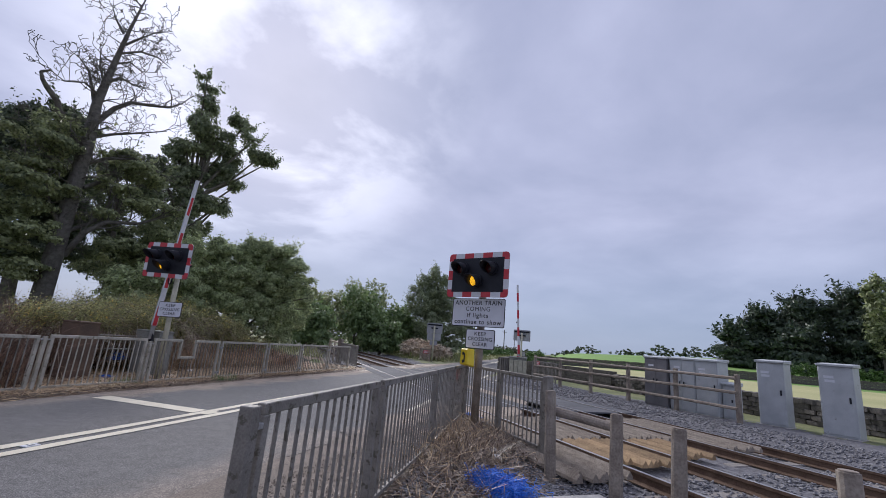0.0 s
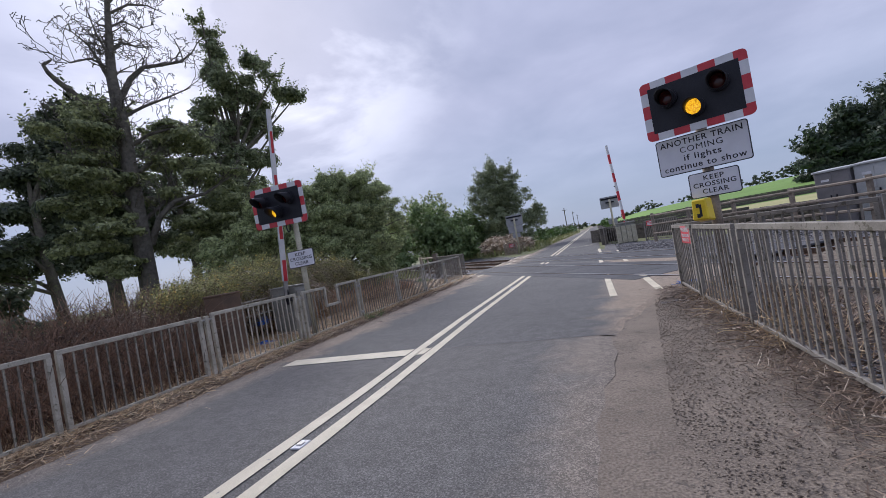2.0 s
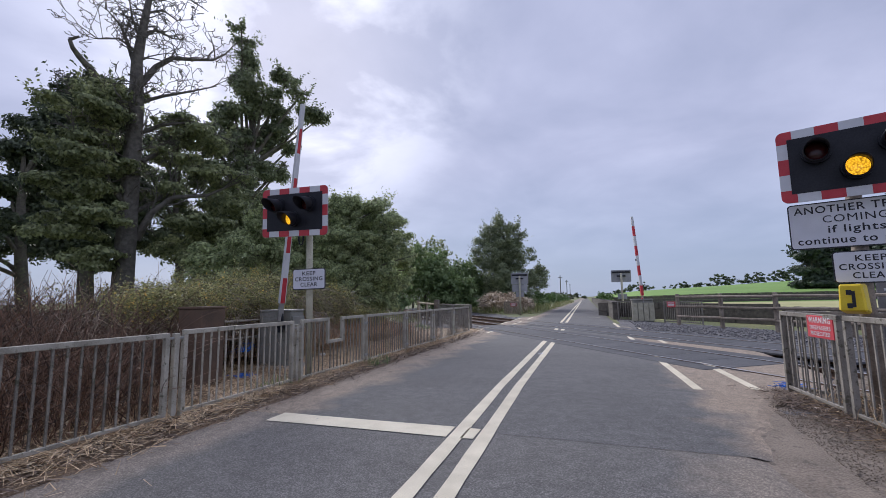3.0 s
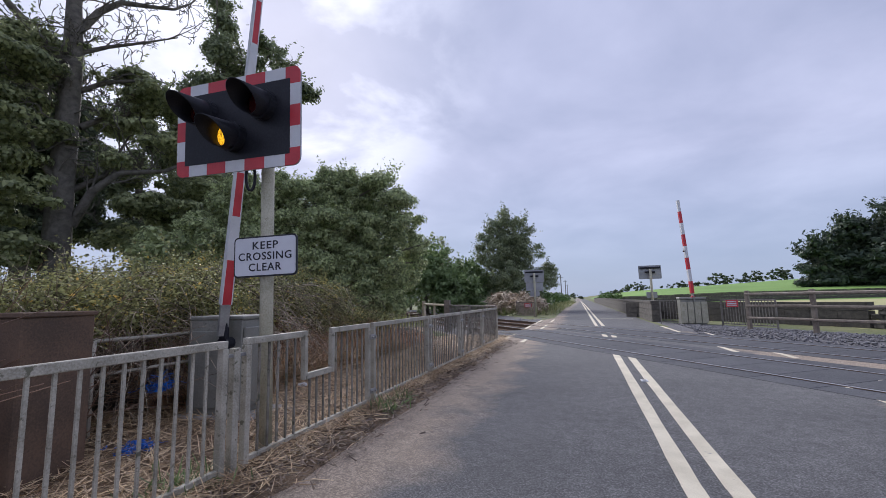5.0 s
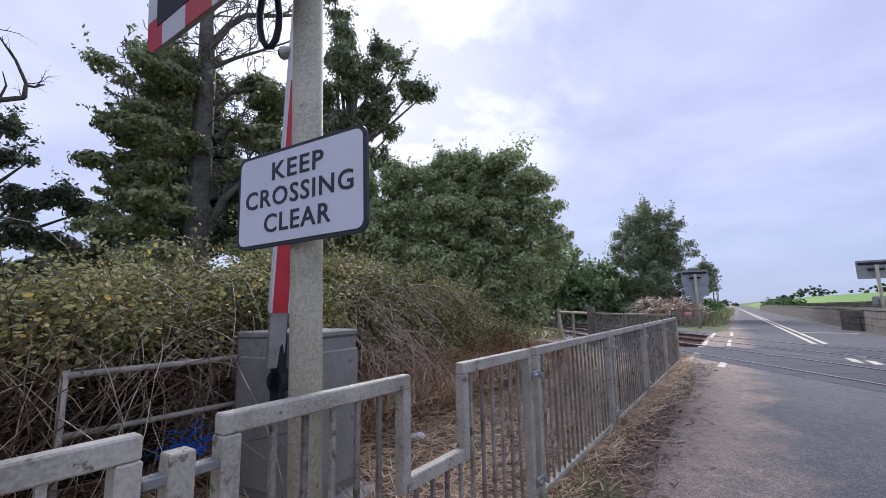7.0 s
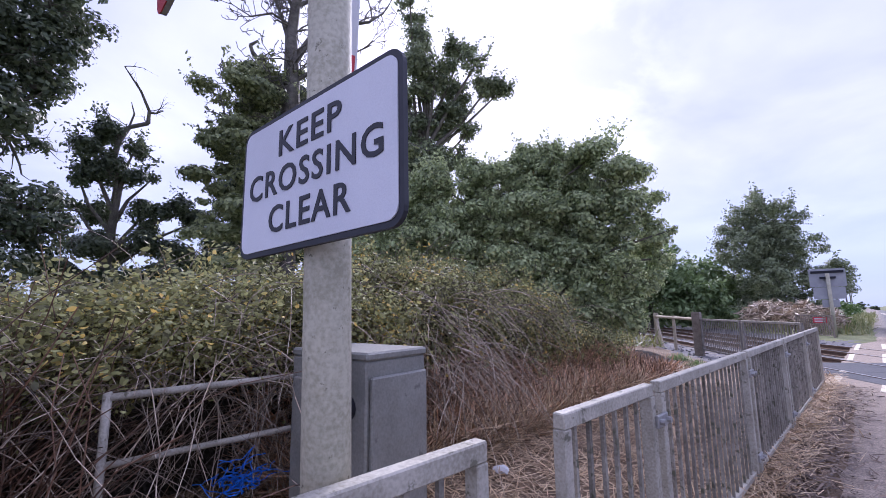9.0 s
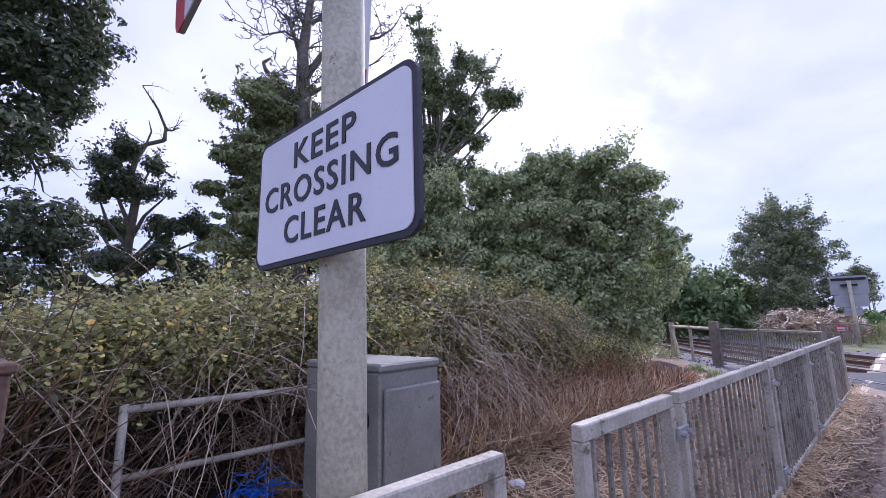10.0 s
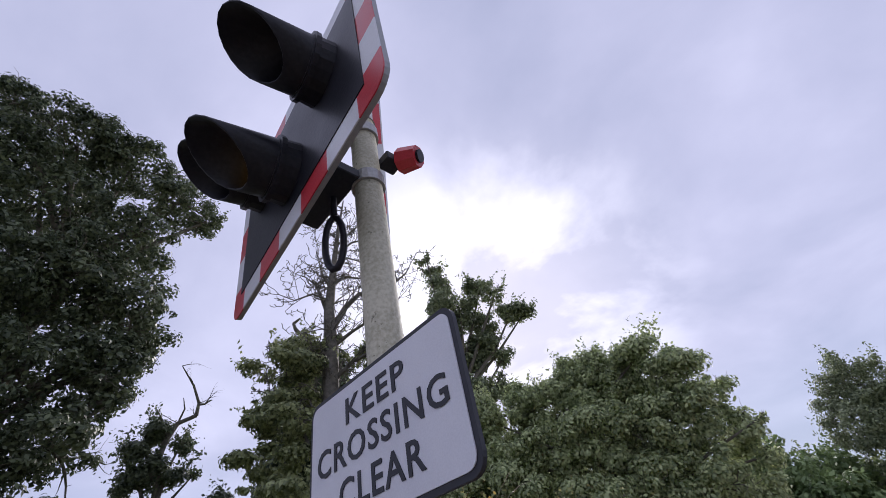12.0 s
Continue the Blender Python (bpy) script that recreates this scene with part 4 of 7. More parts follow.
SG = "level crossing light signals"
left_signal = thing("crossing_signal", "crossing signal with red and white edged board and sign", "traffic signal", pose(-7.535, 7.805, 0, 1.22, -0.27, 6.23), SG)
part("pole", tube(bmesh.new(), (0.02, -0.027, -0.2), (0.02, -0.027, 3.22), 0.061, 0.058, 24), M_POLE, left_signal, "pale lichen-spotted metal pole", smooth=True)
part("pole_cap", tube(bmesh.new(), (0.02, -0.027, 3.2), (0.02, -0.027, 3.26), 0.064, 0.045, 24), M_STEEL, left_signal)
signal_head(left_signal, pose(-0.139, -0.29, 2.966, 1.65, 1.33, -5.95), w=1.406, h=0.881)
for z in (2.78, 3.12):
    part("clamp", tube(bmesh.new(), (0.02, -0.027, z - 0.03), (0.02, -0.027, z + 0.03), 0.07, seg=20), M_STEEL, left_signal)
    part("bracket", box(bmesh.new(), -0.30, -0.27, z - 0.025, 0.05, -0.08, z + 0.025, 0.005), M_BLACK, left_signal)
plate_sign(left_signal, 0.649, 0.376, pose(0.062, -0.118, 1.757, -1.5, -1.0, 0.2), KCC)
for z in (1.66, 1.84):
    part("clip", box(bmesh.new(), -0.06, -0.105, z - 0.015, 0.1, -0.03, z + 0.015, 0.004), M_STEEL, left_signal)
# red sounder on the back of the pole
bm = tube(bmesh.new(), (0.11, 0.10, 2.93), (0.19, 0.13, 2.9), 0.06, 0.05, 8)
sounder = part("sounder", bm, M_RED, left_signal, "small red warning sounder")
part("sounder_bracket", box(bmesh.new(), 0.04, 0.02, 2.9, 0.115, 0.105, 2.95, 0.005), M_BLACK, left_signal)
part("sounder_mouth", tube(bmesh.new(), (0.19, 0.13, 2.9), (0.2, 0.134, 2.896), 0.03, seg=10), M_BLACK, left_signal)
loop = [(-0.1, -0.12, 2.82 - 0.06 * i) for i in range(4)]
loop += [(-0.1 + 0.034 * math.sin(a), -0.12 + 0.02 * math.sin(a), 2.51 + 0.13 * math.cos(a)) for a in np.linspace(0, 2 * math.pi, 14)]
cable(loop, 0.014, left_signal)

right_signal = thing("crossing_signal", "level crossing signal with another-train and keep clear signs", "traffic signal", pose(0.37, 7.6, 0, 0, 0, -20.6), SG)
part("pole", tube(bmesh.new(), (0, 0, -0.2), (0, 0, 3.15), 0.078, 0.075, 24), M_TIMBER, right_signal, "weathered brown-grey pole", smooth=True)
signal_head(right_signal, pose(0.027, -0.33, 2.925), w=1.385, h=0.9)
plate_sign(right_signal, 1.21, 0.567, pose(-0.022, -0.126, 2.192), ATC)
plate_sign(right_signal, 0.654, 0.38, pose(0.064, -0.118, 1.672), KCC)
for z in (1.67, 2.05, 2.33, 2.75, 3.05):
    part("bracket", box(bmesh.new(), -0.095, -0.30 if z > 2.5 else -0.105, z - 0.02, 0.095, -0.02, z + 0.02, 0.004), M_STEEL, right_signal)

# yellow telephone box fixed low on the signal pole
ph = thing("emergency_telephone", "yellow emergency telephone housing with a black handset symbol", "telephone", pose(0.17, 7.42, 1.3, 0, 0, -38), "")
bm = box(bmesh.new(), -0.12, -0.09, -0.17, 0.12, 0.10, 0.17, 0.02)
for v in bm.verts:
    if v.co.y < -0.03 and v.co.z < -0.1:
        v.co.z += 0.03
    if v.co.z > 0.12:
        v.co.x *= 0.86
part("housing", bm, M_YELLOW, ph)
bm = box(bmesh.new(), 0.005, -0.096, -0.09, 0.035, -0.0905, 0.09)
part("handset_symbol", bm, M_LETTER, ph, "black handset symbol")
for z in (-0.075, 0.075):
    part("handset_symbol", box(bmesh.new(), -0.04, -0.097, z - 0.028, 0.006, -0.0915, z + 0.028), M_LETTER, ph)

# red warning notice on the railing
wn = thing("warning_notice", "small red trespass warning notice on the railing", "sign", pose(-0.07, 7.68, 0.965, 0, 0, -86.5))
part("plate", box(bmesh.new(), -0.27, -0.006, -0.135, 0.27, 0.006, 0.135, 0.003), M_WARN, wn)
for text, dz, wide, sz in (("WARNING", 0.075, 0.46, 0.1), ("TRESPASSERS", -0.015, 0.44, 0.07), ("PROSECUTED", -0.085, 0.4, 0.07)):
    lettering(text, sz, M_WHITE, wn, 0, -0.008, dz, fit_width=wide)
for px, py, pz, rz in ((1.05, 25.0, 0.92, -53), (-8.6, 35.2, 0.8, 0)):
    wn = thing("warning_notice", "small red notice with white lines, on a far fence", "sign", pose(px, py, pz, 0, 0, rz))
    part("plate", box(bmesh.new(), -0.26, -0.04, -0.14, 0.26, -0.03, 0.14), M_WARN, wn)
    for z in (0.07, 0.0, -0.07):
        part("text_bar", box(bmesh.new(), -0.2, -0.045, z - 0.02, 0.2, -0.0405, z + 0.02), M_WHITE, wn)


# far signals, seen from behind
def far_signal(x, y, rz, z, with_plate, label):
    t = thing("crossing_signal", label, "traffic signal", pose(x, y, 0, 0, 0, rz), SG)
    part("pole", tube(bmesh.new(), (0, 0, -0.2), (0, 0, z + 0.2), 0.075, seg=14), M_POLE, t, smooth=True)
    signal_head(t, pose(0, -0.25, z), w=1.38, h=0.9)
    part("bracket", box(bmesh.new(), -0.3, -0.22, z - 0.05, 0.3, -0.07, z + 0.05, 0.01), M_BLACK, t)
    part("top_cover", box(bmesh.new(), -0.62, -0.225, z + 0.23, 0.62, -0.15, z + 0.35, 0.01), M_BLACK, t)
    if with_plate:
        bm = rounded(bmesh.new(), 1.2, 0.57, 0.04, 0.0, 0.012)
        bm.transform(pose(0, -0.1, z - 0.76))
        part("sign_plate", bm, M_GREYBACK, t, "grey back of a sign plate")
    bm = rounded(bmesh.new(), 0.65, 0.38, 0.04, 0.0, 0.012)
    bm.transform(pose(0, -0.1, z - (1.27 if with_plate else 1.5)))
    part("sign_plate", bm, M_GREYBACK, t)
    return t


far_signal(-8.1, 35.3, 188, 2.87, True, "level crossing signal seen from behind, grey board and plates")
far_signal(-0.55, 35.2, 180, 2.85, False, "level crossing signal seen from behind on a thin pole")


# ---------------- barriers ----------------
def barrier(m, foot, tip, label, lamps=(0.5,), width=0.11, thick=0.032):
    """A raised barrier arm from foot to tip (world places) over a machine cabinet at m."""
    t = thing("level_crossing_barrier", label, "barrier", m)
    inv = m.inverted()
    a, b = inv @ Vector(foot), inv @ Vector(tip)
    d = (b - a).normalized()
    q = d.to_track_quat("Z", "Y").to_matrix().to_4x4()
    n = 8
    arm = part("arm", box(bmesh.new(), -width / 2, -0.022, -0.35, width / 2, 0.022, 0.02, 0.004, Matrix.Translation(a) @ q), M_STEEL, t)
    ln = (b - a).length
    for k in range(n):
        z0, z1 = 0.02 + (ln - 0.02) * k / n, 0.02 + (ln - 0.02) * (k + 1) / n
        w0, w1 = width / 2 * (1 - 0.4 * k / n), width / 2 * (1 - 0.4 * (k + 1) / n)
        bm = bmesh.new()
        vs = [bm.verts.new((sx * w, sy * thick, z)) for z, w in ((z0, w0), (z1, w1)) for sx, sy in ((-1, -1), (1, -1), (1, 1), (-1, 1))]
        for f in ((0, 1, 2, 3), (7, 6, 5, 4), (0, 4, 5, 1), (1, 5, 6, 2), (2, 6, 7, 3), (3, 7, 4, 0)):
            bm.faces.new([vs[i] for i in f])
        bmesh.ops.recalc_face_normals(bm, faces=bm.faces)
        bm.transform(Matrix.Translation(a) @ q)
        part("red_band" if k % 2 == 0 else "white_band", bm, M_RED if k % 2 == 0 else M_WHITE, arm)
    for side in ((-1, 1) if width < 0.19 else ()):
        bm = bmesh.new()
        vs = [bm.verts.new((side * x, y, z)) for z, x in ((0.02, width / 2), (ln, width / 2 * 0.6)) for x, y in ((x - 0.004, -thick - 0.002), (x + 0.008, -thick - 0.002), (x + 0.008, thick + 0.002), (x - 0.004, thick + 0.002))]
        for f in ((0, 1, 2, 3), (7, 6, 5, 4), (0, 4, 5, 1), (1, 5, 6, 2), (2, 6, 7, 3), (3, 7, 4, 0)):
            bm.faces.new([vs[i] for i in f])
        bmesh.ops.recalc_face_normals(bm, faces=bm.faces)
        bm.transform(Matrix.Translation(a) @ q)
        part("edge_strip", bm, M_WHITE, arm)
    for f in lamps:
        p = a.lerp(b, f)
        bm = tube(bmesh.new(), p + Vector((-0.03, -0.02, 0)), p + Vector((-0.10, -0.05, -0.01)), 0.035, 0.045, 12)
        lamp = part("arm_lamp", bm, M_STEEL, t, "small round red arm lamp")
        bm = tube(bmesh.new(), p + Vector((-0.10, -0.05, -0.01)), p + Vector((-0.115, -0.056, -0.012)), 0.038, 0.03, 12)
        part("lens", bm, M_REDLENS, lamp)
    return t


nb = barrier(pose(-8.96, 8.8, 0, 0, 0, 8), (-8.72, 8.45, 1.3), (-8.17, 8.26, 5.45), "raised red and white barrier arm on a grey machine cabinet", lamps=(0.43,))
part("cabinet", box(bmesh.new(), -0.42, -0.22, 0.02, 0.31, 0.30, 1.13, 0.012), M_MACHINE, nb, "grey steel machine cabinet")
part("lid", box(bmesh.new(), -0.425, -0.225, 1.13, 0.32, 0.31, 1.18, 0.012), M_MACHINE, nb)
part("door", box(bmesh.new(), 0.312, -0.2, 0.1, 0.345, 0.28, 1.04, 0.01), M_MACHINE, nb)
part("side_panel", box(bmesh.new(), -0.36, -0.25, 0.1, 0.02, -0.225, 1.0, 0.008), M_MACHINE, nb)
part("pivot", tube(bmesh.new(), (0.15, -0.2, 0.86), (0.15, -0.36, 0.86), 0.075, seg=16), M_BLACK, nb)
part("arm_bracket", box(bmesh.new(), 0.10, -0.36, 0.72, 0.2, -0.3, 1.32, 0.01), M_BLACK, nb)
part("plinth", box(bmesh.new(), -0.5, -0.3, -0.1, 0.5, 0.38, 0.02, 0.01), M_CONC, nb)
fb = barrier(pose(-0.15, 26.4, 0, 0, 0, 0), (-0.12, 26.22, 1.36), (-0.39, 26.18, 5.67), "raised red and white barrier arm on the far side", lamps=(0.45,), width=0.2, thick=0.06)
part("cabinet", box(bmesh.new(), -0.5, -0.25, 0.0, 0.5, 0.45, 1.1, 0.02), M_MACHINE, fb)
part("lid", box(bmesh.new(), -0.53, -0.28, 1.1, 0.53, 0.48, 1.2, 0.02), M_MACHINE, fb)
for k in range(4):
    part("skirt_plate", box(bmesh.new(), -0.5 + 0.27 * k, -0.32, 0.05, -0.26 + 0.27 * k, -0.3, 1.0, 0.005), M_POLE, fb)
part("pivot", tube(bmesh.new(), (0.03, -0.27, 1.2), (0.03, -0.1, 1.2), 0.07, seg=12), M_RED, fb)


# ---------------- trackside equipment ----------------
def cabinet(m, w, d, h, material, label, stickers=2):
    """Equipment cabinet on a plinth: x along its front, front to -y."""
    t = thing("equipment_cabinet", label, "cabinet", m, "trackside cabinets")
    part("plinth", box(bmesh.new(), -w / 2 - 0.03, -d / 2 - 0.03, -0.3, w / 2 + 0.03, d / 2 + 0.03, 0.05, 0.01), M_CONC, t)
    part("body", box(bmesh.new(), -w / 2, -d / 2, 0.05, w / 2, d / 2, h - 0.07, 0.012), material, t)
    bm = box(bmesh.new(), -w / 2 - 0.035, -d / 2 - 0.05, h - 0.07, w / 2 + 0.035, d / 2 + 0.03, h, 0.012)
    for v in bm.verts:
        if v.co.z > h - 0.02:
            v.co.z += 0.04 * (v.co.y + d / 2) / d
    part("roof", bm, M_CAB, t, "pale sloping roof")
    n = 2 if w > 0.85 else 1
    for k in range(n):
        x0, x1 = -w / 2 + 0.03 + (w - 0.06) * k / n + 0.005, -w / 2 + 0.03 + (w - 0.06) * (k + 1) / n - 0.005
        door = part("door", box(bmesh.new(), x0, -d / 2 - 0.018, 0.1, x1, -d / 2 - 0.001, h - 0.12, 0.006), material, t)
        hx = x1 - 0.07 if k == 0 else x0 + 0.07
        part("handle", box(bmesh.new(), hx - 0.02, -d / 2 - 0.045, h * 0.48, hx + 0.02, -d / 2 - 0.019, h * 0.56, 0.004), M_BLACK, door)
    for k in range(stickers):
        sx = (-0.2 + 0.02 * k) * w
        part("label_plate", box(bmesh.new(), sx - 0.1, -d / 2 - 0.022, h * 0.80 - 0.11 * k, sx + 0.12, -d / 2 - 0.0185, h * 0.80 - 0.11 * k + 0.07), M_WHITE, t)
    return t


rot = math.degrees(math.atan2(TD.y, TD.x))
row = [Vector((5.86, 17.27, 0)), Vector((6.56, 16.52, 0)), Vector((7.13, 15.86, 0))]
cabinet(pose(row[0].x, row[0].y, -0.05, 0, 0, rot + 5), 0.96, 0.6, 1.84, M_CAB_DARK, "dark grey steel equipment cabinet, last in a row", 1)
cabinet(pose(row[1].x, row[1].y, -0.05, 0, 0, rot + 5), 0.96, 0.6, 1.86, M_CAB, "light grey steel equipment cabinet in a row behind the fence")
cabinet(pose(row[2].x, row[2].y, -0.05, 0, 0, rot + 5), 0.76, 0.6, 1.86, M_CAB, "light grey steel equipment cabinet in a row behind the fence")
cabinet(pose(7.56, 15.42, -0.05, 0, 0, rot + 5), 0.42, 0.35, 1.15, M_CAB, "small pale grey connection box beside the cabinets", 0)
cabinet(pose(8.62, 15.05, -0.05, 0, 0, rot + 12), 0.72, 0.55, 1.98, M_CAB, "tall narrow light grey cabinet standing alone")
cabinet(pose(9.75, 13.95, -0.05, 0, 0, rot + 12), 0.76, 0.6, 2.0, M_CAB, "tall narrow light grey cabinet standing alone")

# post and three-rail fence in front of the cabinets
pf = thing("post_and_rail_fence", "weathered grey post and three-rail timber fence", "fence")
fa, fz = Vector((7.32, 14.3, 0)), Vector((1.0, 23.1, 0))
nposts = 6
for k in range(nposts):
    p = fa.lerp(fz, k / (nposts - 1))
    part("post", box(bmesh.new(), -0.065, -0.06, -0.4, 0.065, 0.06, 1.42, 0.012, Matrix.Translation(p) @ pose(0, 0, 0, 0, 0, rot)), M_TIMBER, pf)
    if k:
        q = fa.lerp(fz, (k - 1) / (nposts - 1))
        off = TN * -0.085
        for z in (1.3, 0.86, 0.42):
            jz = rng.uniform(-0.02, 0.02, 2)
            part("rail", tube(bmesh.new(), q + off + Vector((0, 0, z + jz[0])), p + off + Vector((0, 0, z + jz[1])), 0.05, 0.045, 6), M_TIMBER, pf)

# round timber posts by the near track, with one pole rail
WP = [(1.78, 5.2, 1.03), (2.5, 4.62, 0.89), (3.0, 4.06, 0.89), (3.79, 2.86, 0.89)]
for k, (x, y, h) in enumerate(WP):
    t = thing("timber_post", "weathered round grey timber post in the ballast", "post", pose(x, y, 0, (1.5, -1, 0.5, -1)[k], (-1, 1, 1.5, 0)[k], 0), "timber posts by the track")
    bm = bmesh.new()
    bmesh.ops.create_cone(bm, cap_ends=True, segments=14, radius1=0.078, radius2=0.07, depth=h + 0.4, matrix=pose(0, 0, (h - 0.4) / 2))
    bmesh.ops.bevel(bm, geom=[e for e in bm.edges if all(v.co.z > h - 0.01 for v in e.verts)], offset=0.012, segments=2, affect="EDGES")
    part("shaft", bm, M_TIMBER, t)
t = thing("pole_rail", "thick round timber pole laid between two posts", "rail")
part("pole", tube(bmesh.new(), (1.72, 5.34, 0.77), (2.56, 4.69, 0.72), 0.062, 0.056, 12), M_TIMBER, t)

# pale timber end frame beside the far rails
wf = thing("timber_end_frame", "pale timber post frame with one top rail by the track", "fence")
P0, P1, P2 = Vector((-13.4, 27.0, 0)), Vector((-12.2, 25.4, 0)), Vector((-10.95, 23.75, 0))
part("post", box(bmesh.new(), -0.08, -0.08, -0.2, 0.08, 0.08, 1.25, 0.01, Matrix.Translation(P0)), M_TIMBER_PALE, wf)
part("post", tube(bmesh.new(), P1 + Vector((0, 0, -0.2)), P1 + Vector((0, 0, 1.15)), 0.06, seg=8), M_TIMBER_PALE, wf)
part("post", box(bmesh.new(), -0.13, -0.13, -0.2, 0.13, 0.13, 1.3, 0.015, Matrix.Translation(P2)), M_TIMBER, wf)
part("rail", tube(bmesh.new(), P0 + Vector((0, 0, 1.1)), P2 + Vector((0, 0, 1.05)), 0.055, seg=8), M_TIMBER_PALE, wf)
part("brace", tube(bmesh.new(), P0 + Vector((0, 0, 1.0)), P0 + Vector((0.5, -0.9, -0.15)), 0.06, seg=8), M_TIMBER_PALE, wf)

# concrete cover and blue netting
sl = thing("concrete_cover", "flat pale concrete cover slab in the ballast", "slab", pose(2.23, 3.87, 0, 0, 1.0, 0))
bm = bmesh.new()
vs = [bm.verts.new((x - 2.23, y - 3.87, z)) for z in (-0.06, 0.035) for x, y in ((1.66, 4.03), (2.1, 3.2), (2.84, 3.72), (2.32, 4.53))]
for f in ((3, 2, 1, 0), (4, 5, 6, 7), (0, 1, 5, 4), (1, 2, 6, 5), (2, 3, 7, 6), (3, 0, 4, 7)):
    bm.faces.new([vs[i] for i in f])
bmesh.ops.bevel(bm, geom=list(bm.edges), offset=0.01, segments=1, affect="EDGES")
part("slab", bm, M_CONC, sl)
for dx, dy in ((-0.1, 0.25), (0.12, -0.1)):
    part("lifting_slot", box(bmesh.new(), dx - 0.05, dy - 0.012, 0.036, dx + 0.05, dy + 0.012, 0.038, 0, pose(0, 0, 0, 0, 0, 36)), M_BLACK, sl)


def netting(name, cx, cy, lx, ly, hz, ang, n, label, rd, z0=0.0):
    rows = []
    ca, sa = math.cos(ang), math.sin(ang)
    for _ in range(n):
        u, v = rd.gauss(0, 0.42), rd.gauss(0, 0.4)
        p = Vector((u * lx, v * ly, abs(rd.gauss(0, 0.4)) * hz))
        d = Vector((rd.gauss(0, 1), rd.gauss(0, 1), rd.gauss(0, 0.5)))
        for _k in range(7):
            d = (d + Vector((rd.gauss(0, 0.7), rd.gauss(0, 0.7), rd.gauss(0, 0.5)))).normalized()
            q = p + d * 0.035
            q.z = max(0.005, min(q.z, hz))
            a, b = (cx + p.x * ca - p.y * sa, cy + p.x * sa + p.y * ca, z0 + p.z), (cx + q.x * ca - q.y * sa, cy + q.x * sa + q.y * ca, z0 + q.z)
            rows.append((*a, *b, 0.0035, 0.0035))
            p = q
    return tagged(stick_part(name, rows, M_BLUE, None, 3), label, "netting")


rd = random.Random(11)
netting("blue_netting", 1.26, 4.15, 0.52, 0.27, 0.14, radians(-52), 620, "crumpled heap of bright blue plastic netting on the ground", rd)
netting("blue_netting", -9.42, 8.25, 0.22, 0.05, 0.2, radians(80), 40, "torn blue netting caught on the tube rail", rd, 0.35)
netting("blue_netting", -8.75, 7.5, 0.22, 0.16, 0.05, 0.4, 60, "scrap of blue netting in the litter", rd)
netting("blue_netting", 0.02, 9.0, 0.16, 0.1, 0.05, 0.4, 60, "scrap of blue netting by the railing end", rd)

# rusty box and tube rail at the foot of the bank
rb = thing("rusty_box", "rusty brown steel box behind the railing", "box", pose(-9.0, 6.82, 0, 0, 0, 8))
part("body", box(bmesh.new(), -0.22, -0.28, -0.05, 0.22, 0.28, 1.25, 0.01), M_RUST, rb)
part("lid", box(bmesh.new(), -0.235, -0.295, 1.25, 0.235, 0.295, 1.29, 0.008), M_RUST, rb)
tr = thing("tube_rail", "grey scaffold tube handrail half buried in brambles", "handrail")
for z, r in ((0.97, 0.021), (0.62, 0.019)):
    part("tube", tube(bmesh.new(), (-9.5, 7.54, z), (-9.5, 9.6, z), r, seg=10), M_FENCE, tr, smooth=True)
for y in (7.56, 9.5):
    part("post", tube(bmesh.new(), (-9.5, y, -0.1), (-9.5, y, 1.0), 0.022, seg=10), M_FENCE, tr, smooth=True)

# small litter
for x, y, z, r in ((1.45, 3.55, 0.03, 40), (1.05, 5.5, 0.03, 10), (1.2, 1.6, 0.02, 70), (-9.0, 10.3, 0.04, 20), (0.95, 5.9, 0.03, 0)):
    lt = thing("litter_scrap", "small crumpled white scrap of litter", "litter", pose(x, y, z, 0, 0, r))
    bm = bmesh.new()
    bmesh.ops.create_icosphere(bm, subdivisions=2, radius=0.05)
    for v in bm.verts:
        v.co = Vector((v.co.x * 1.5, v.co.y, v.co.z * 0.7)) * (1 + 0.35 * noise.noise(v.co * 40 + Vector((x, y, 0))))
    part("scrap", bm, M_LITTER, lt)


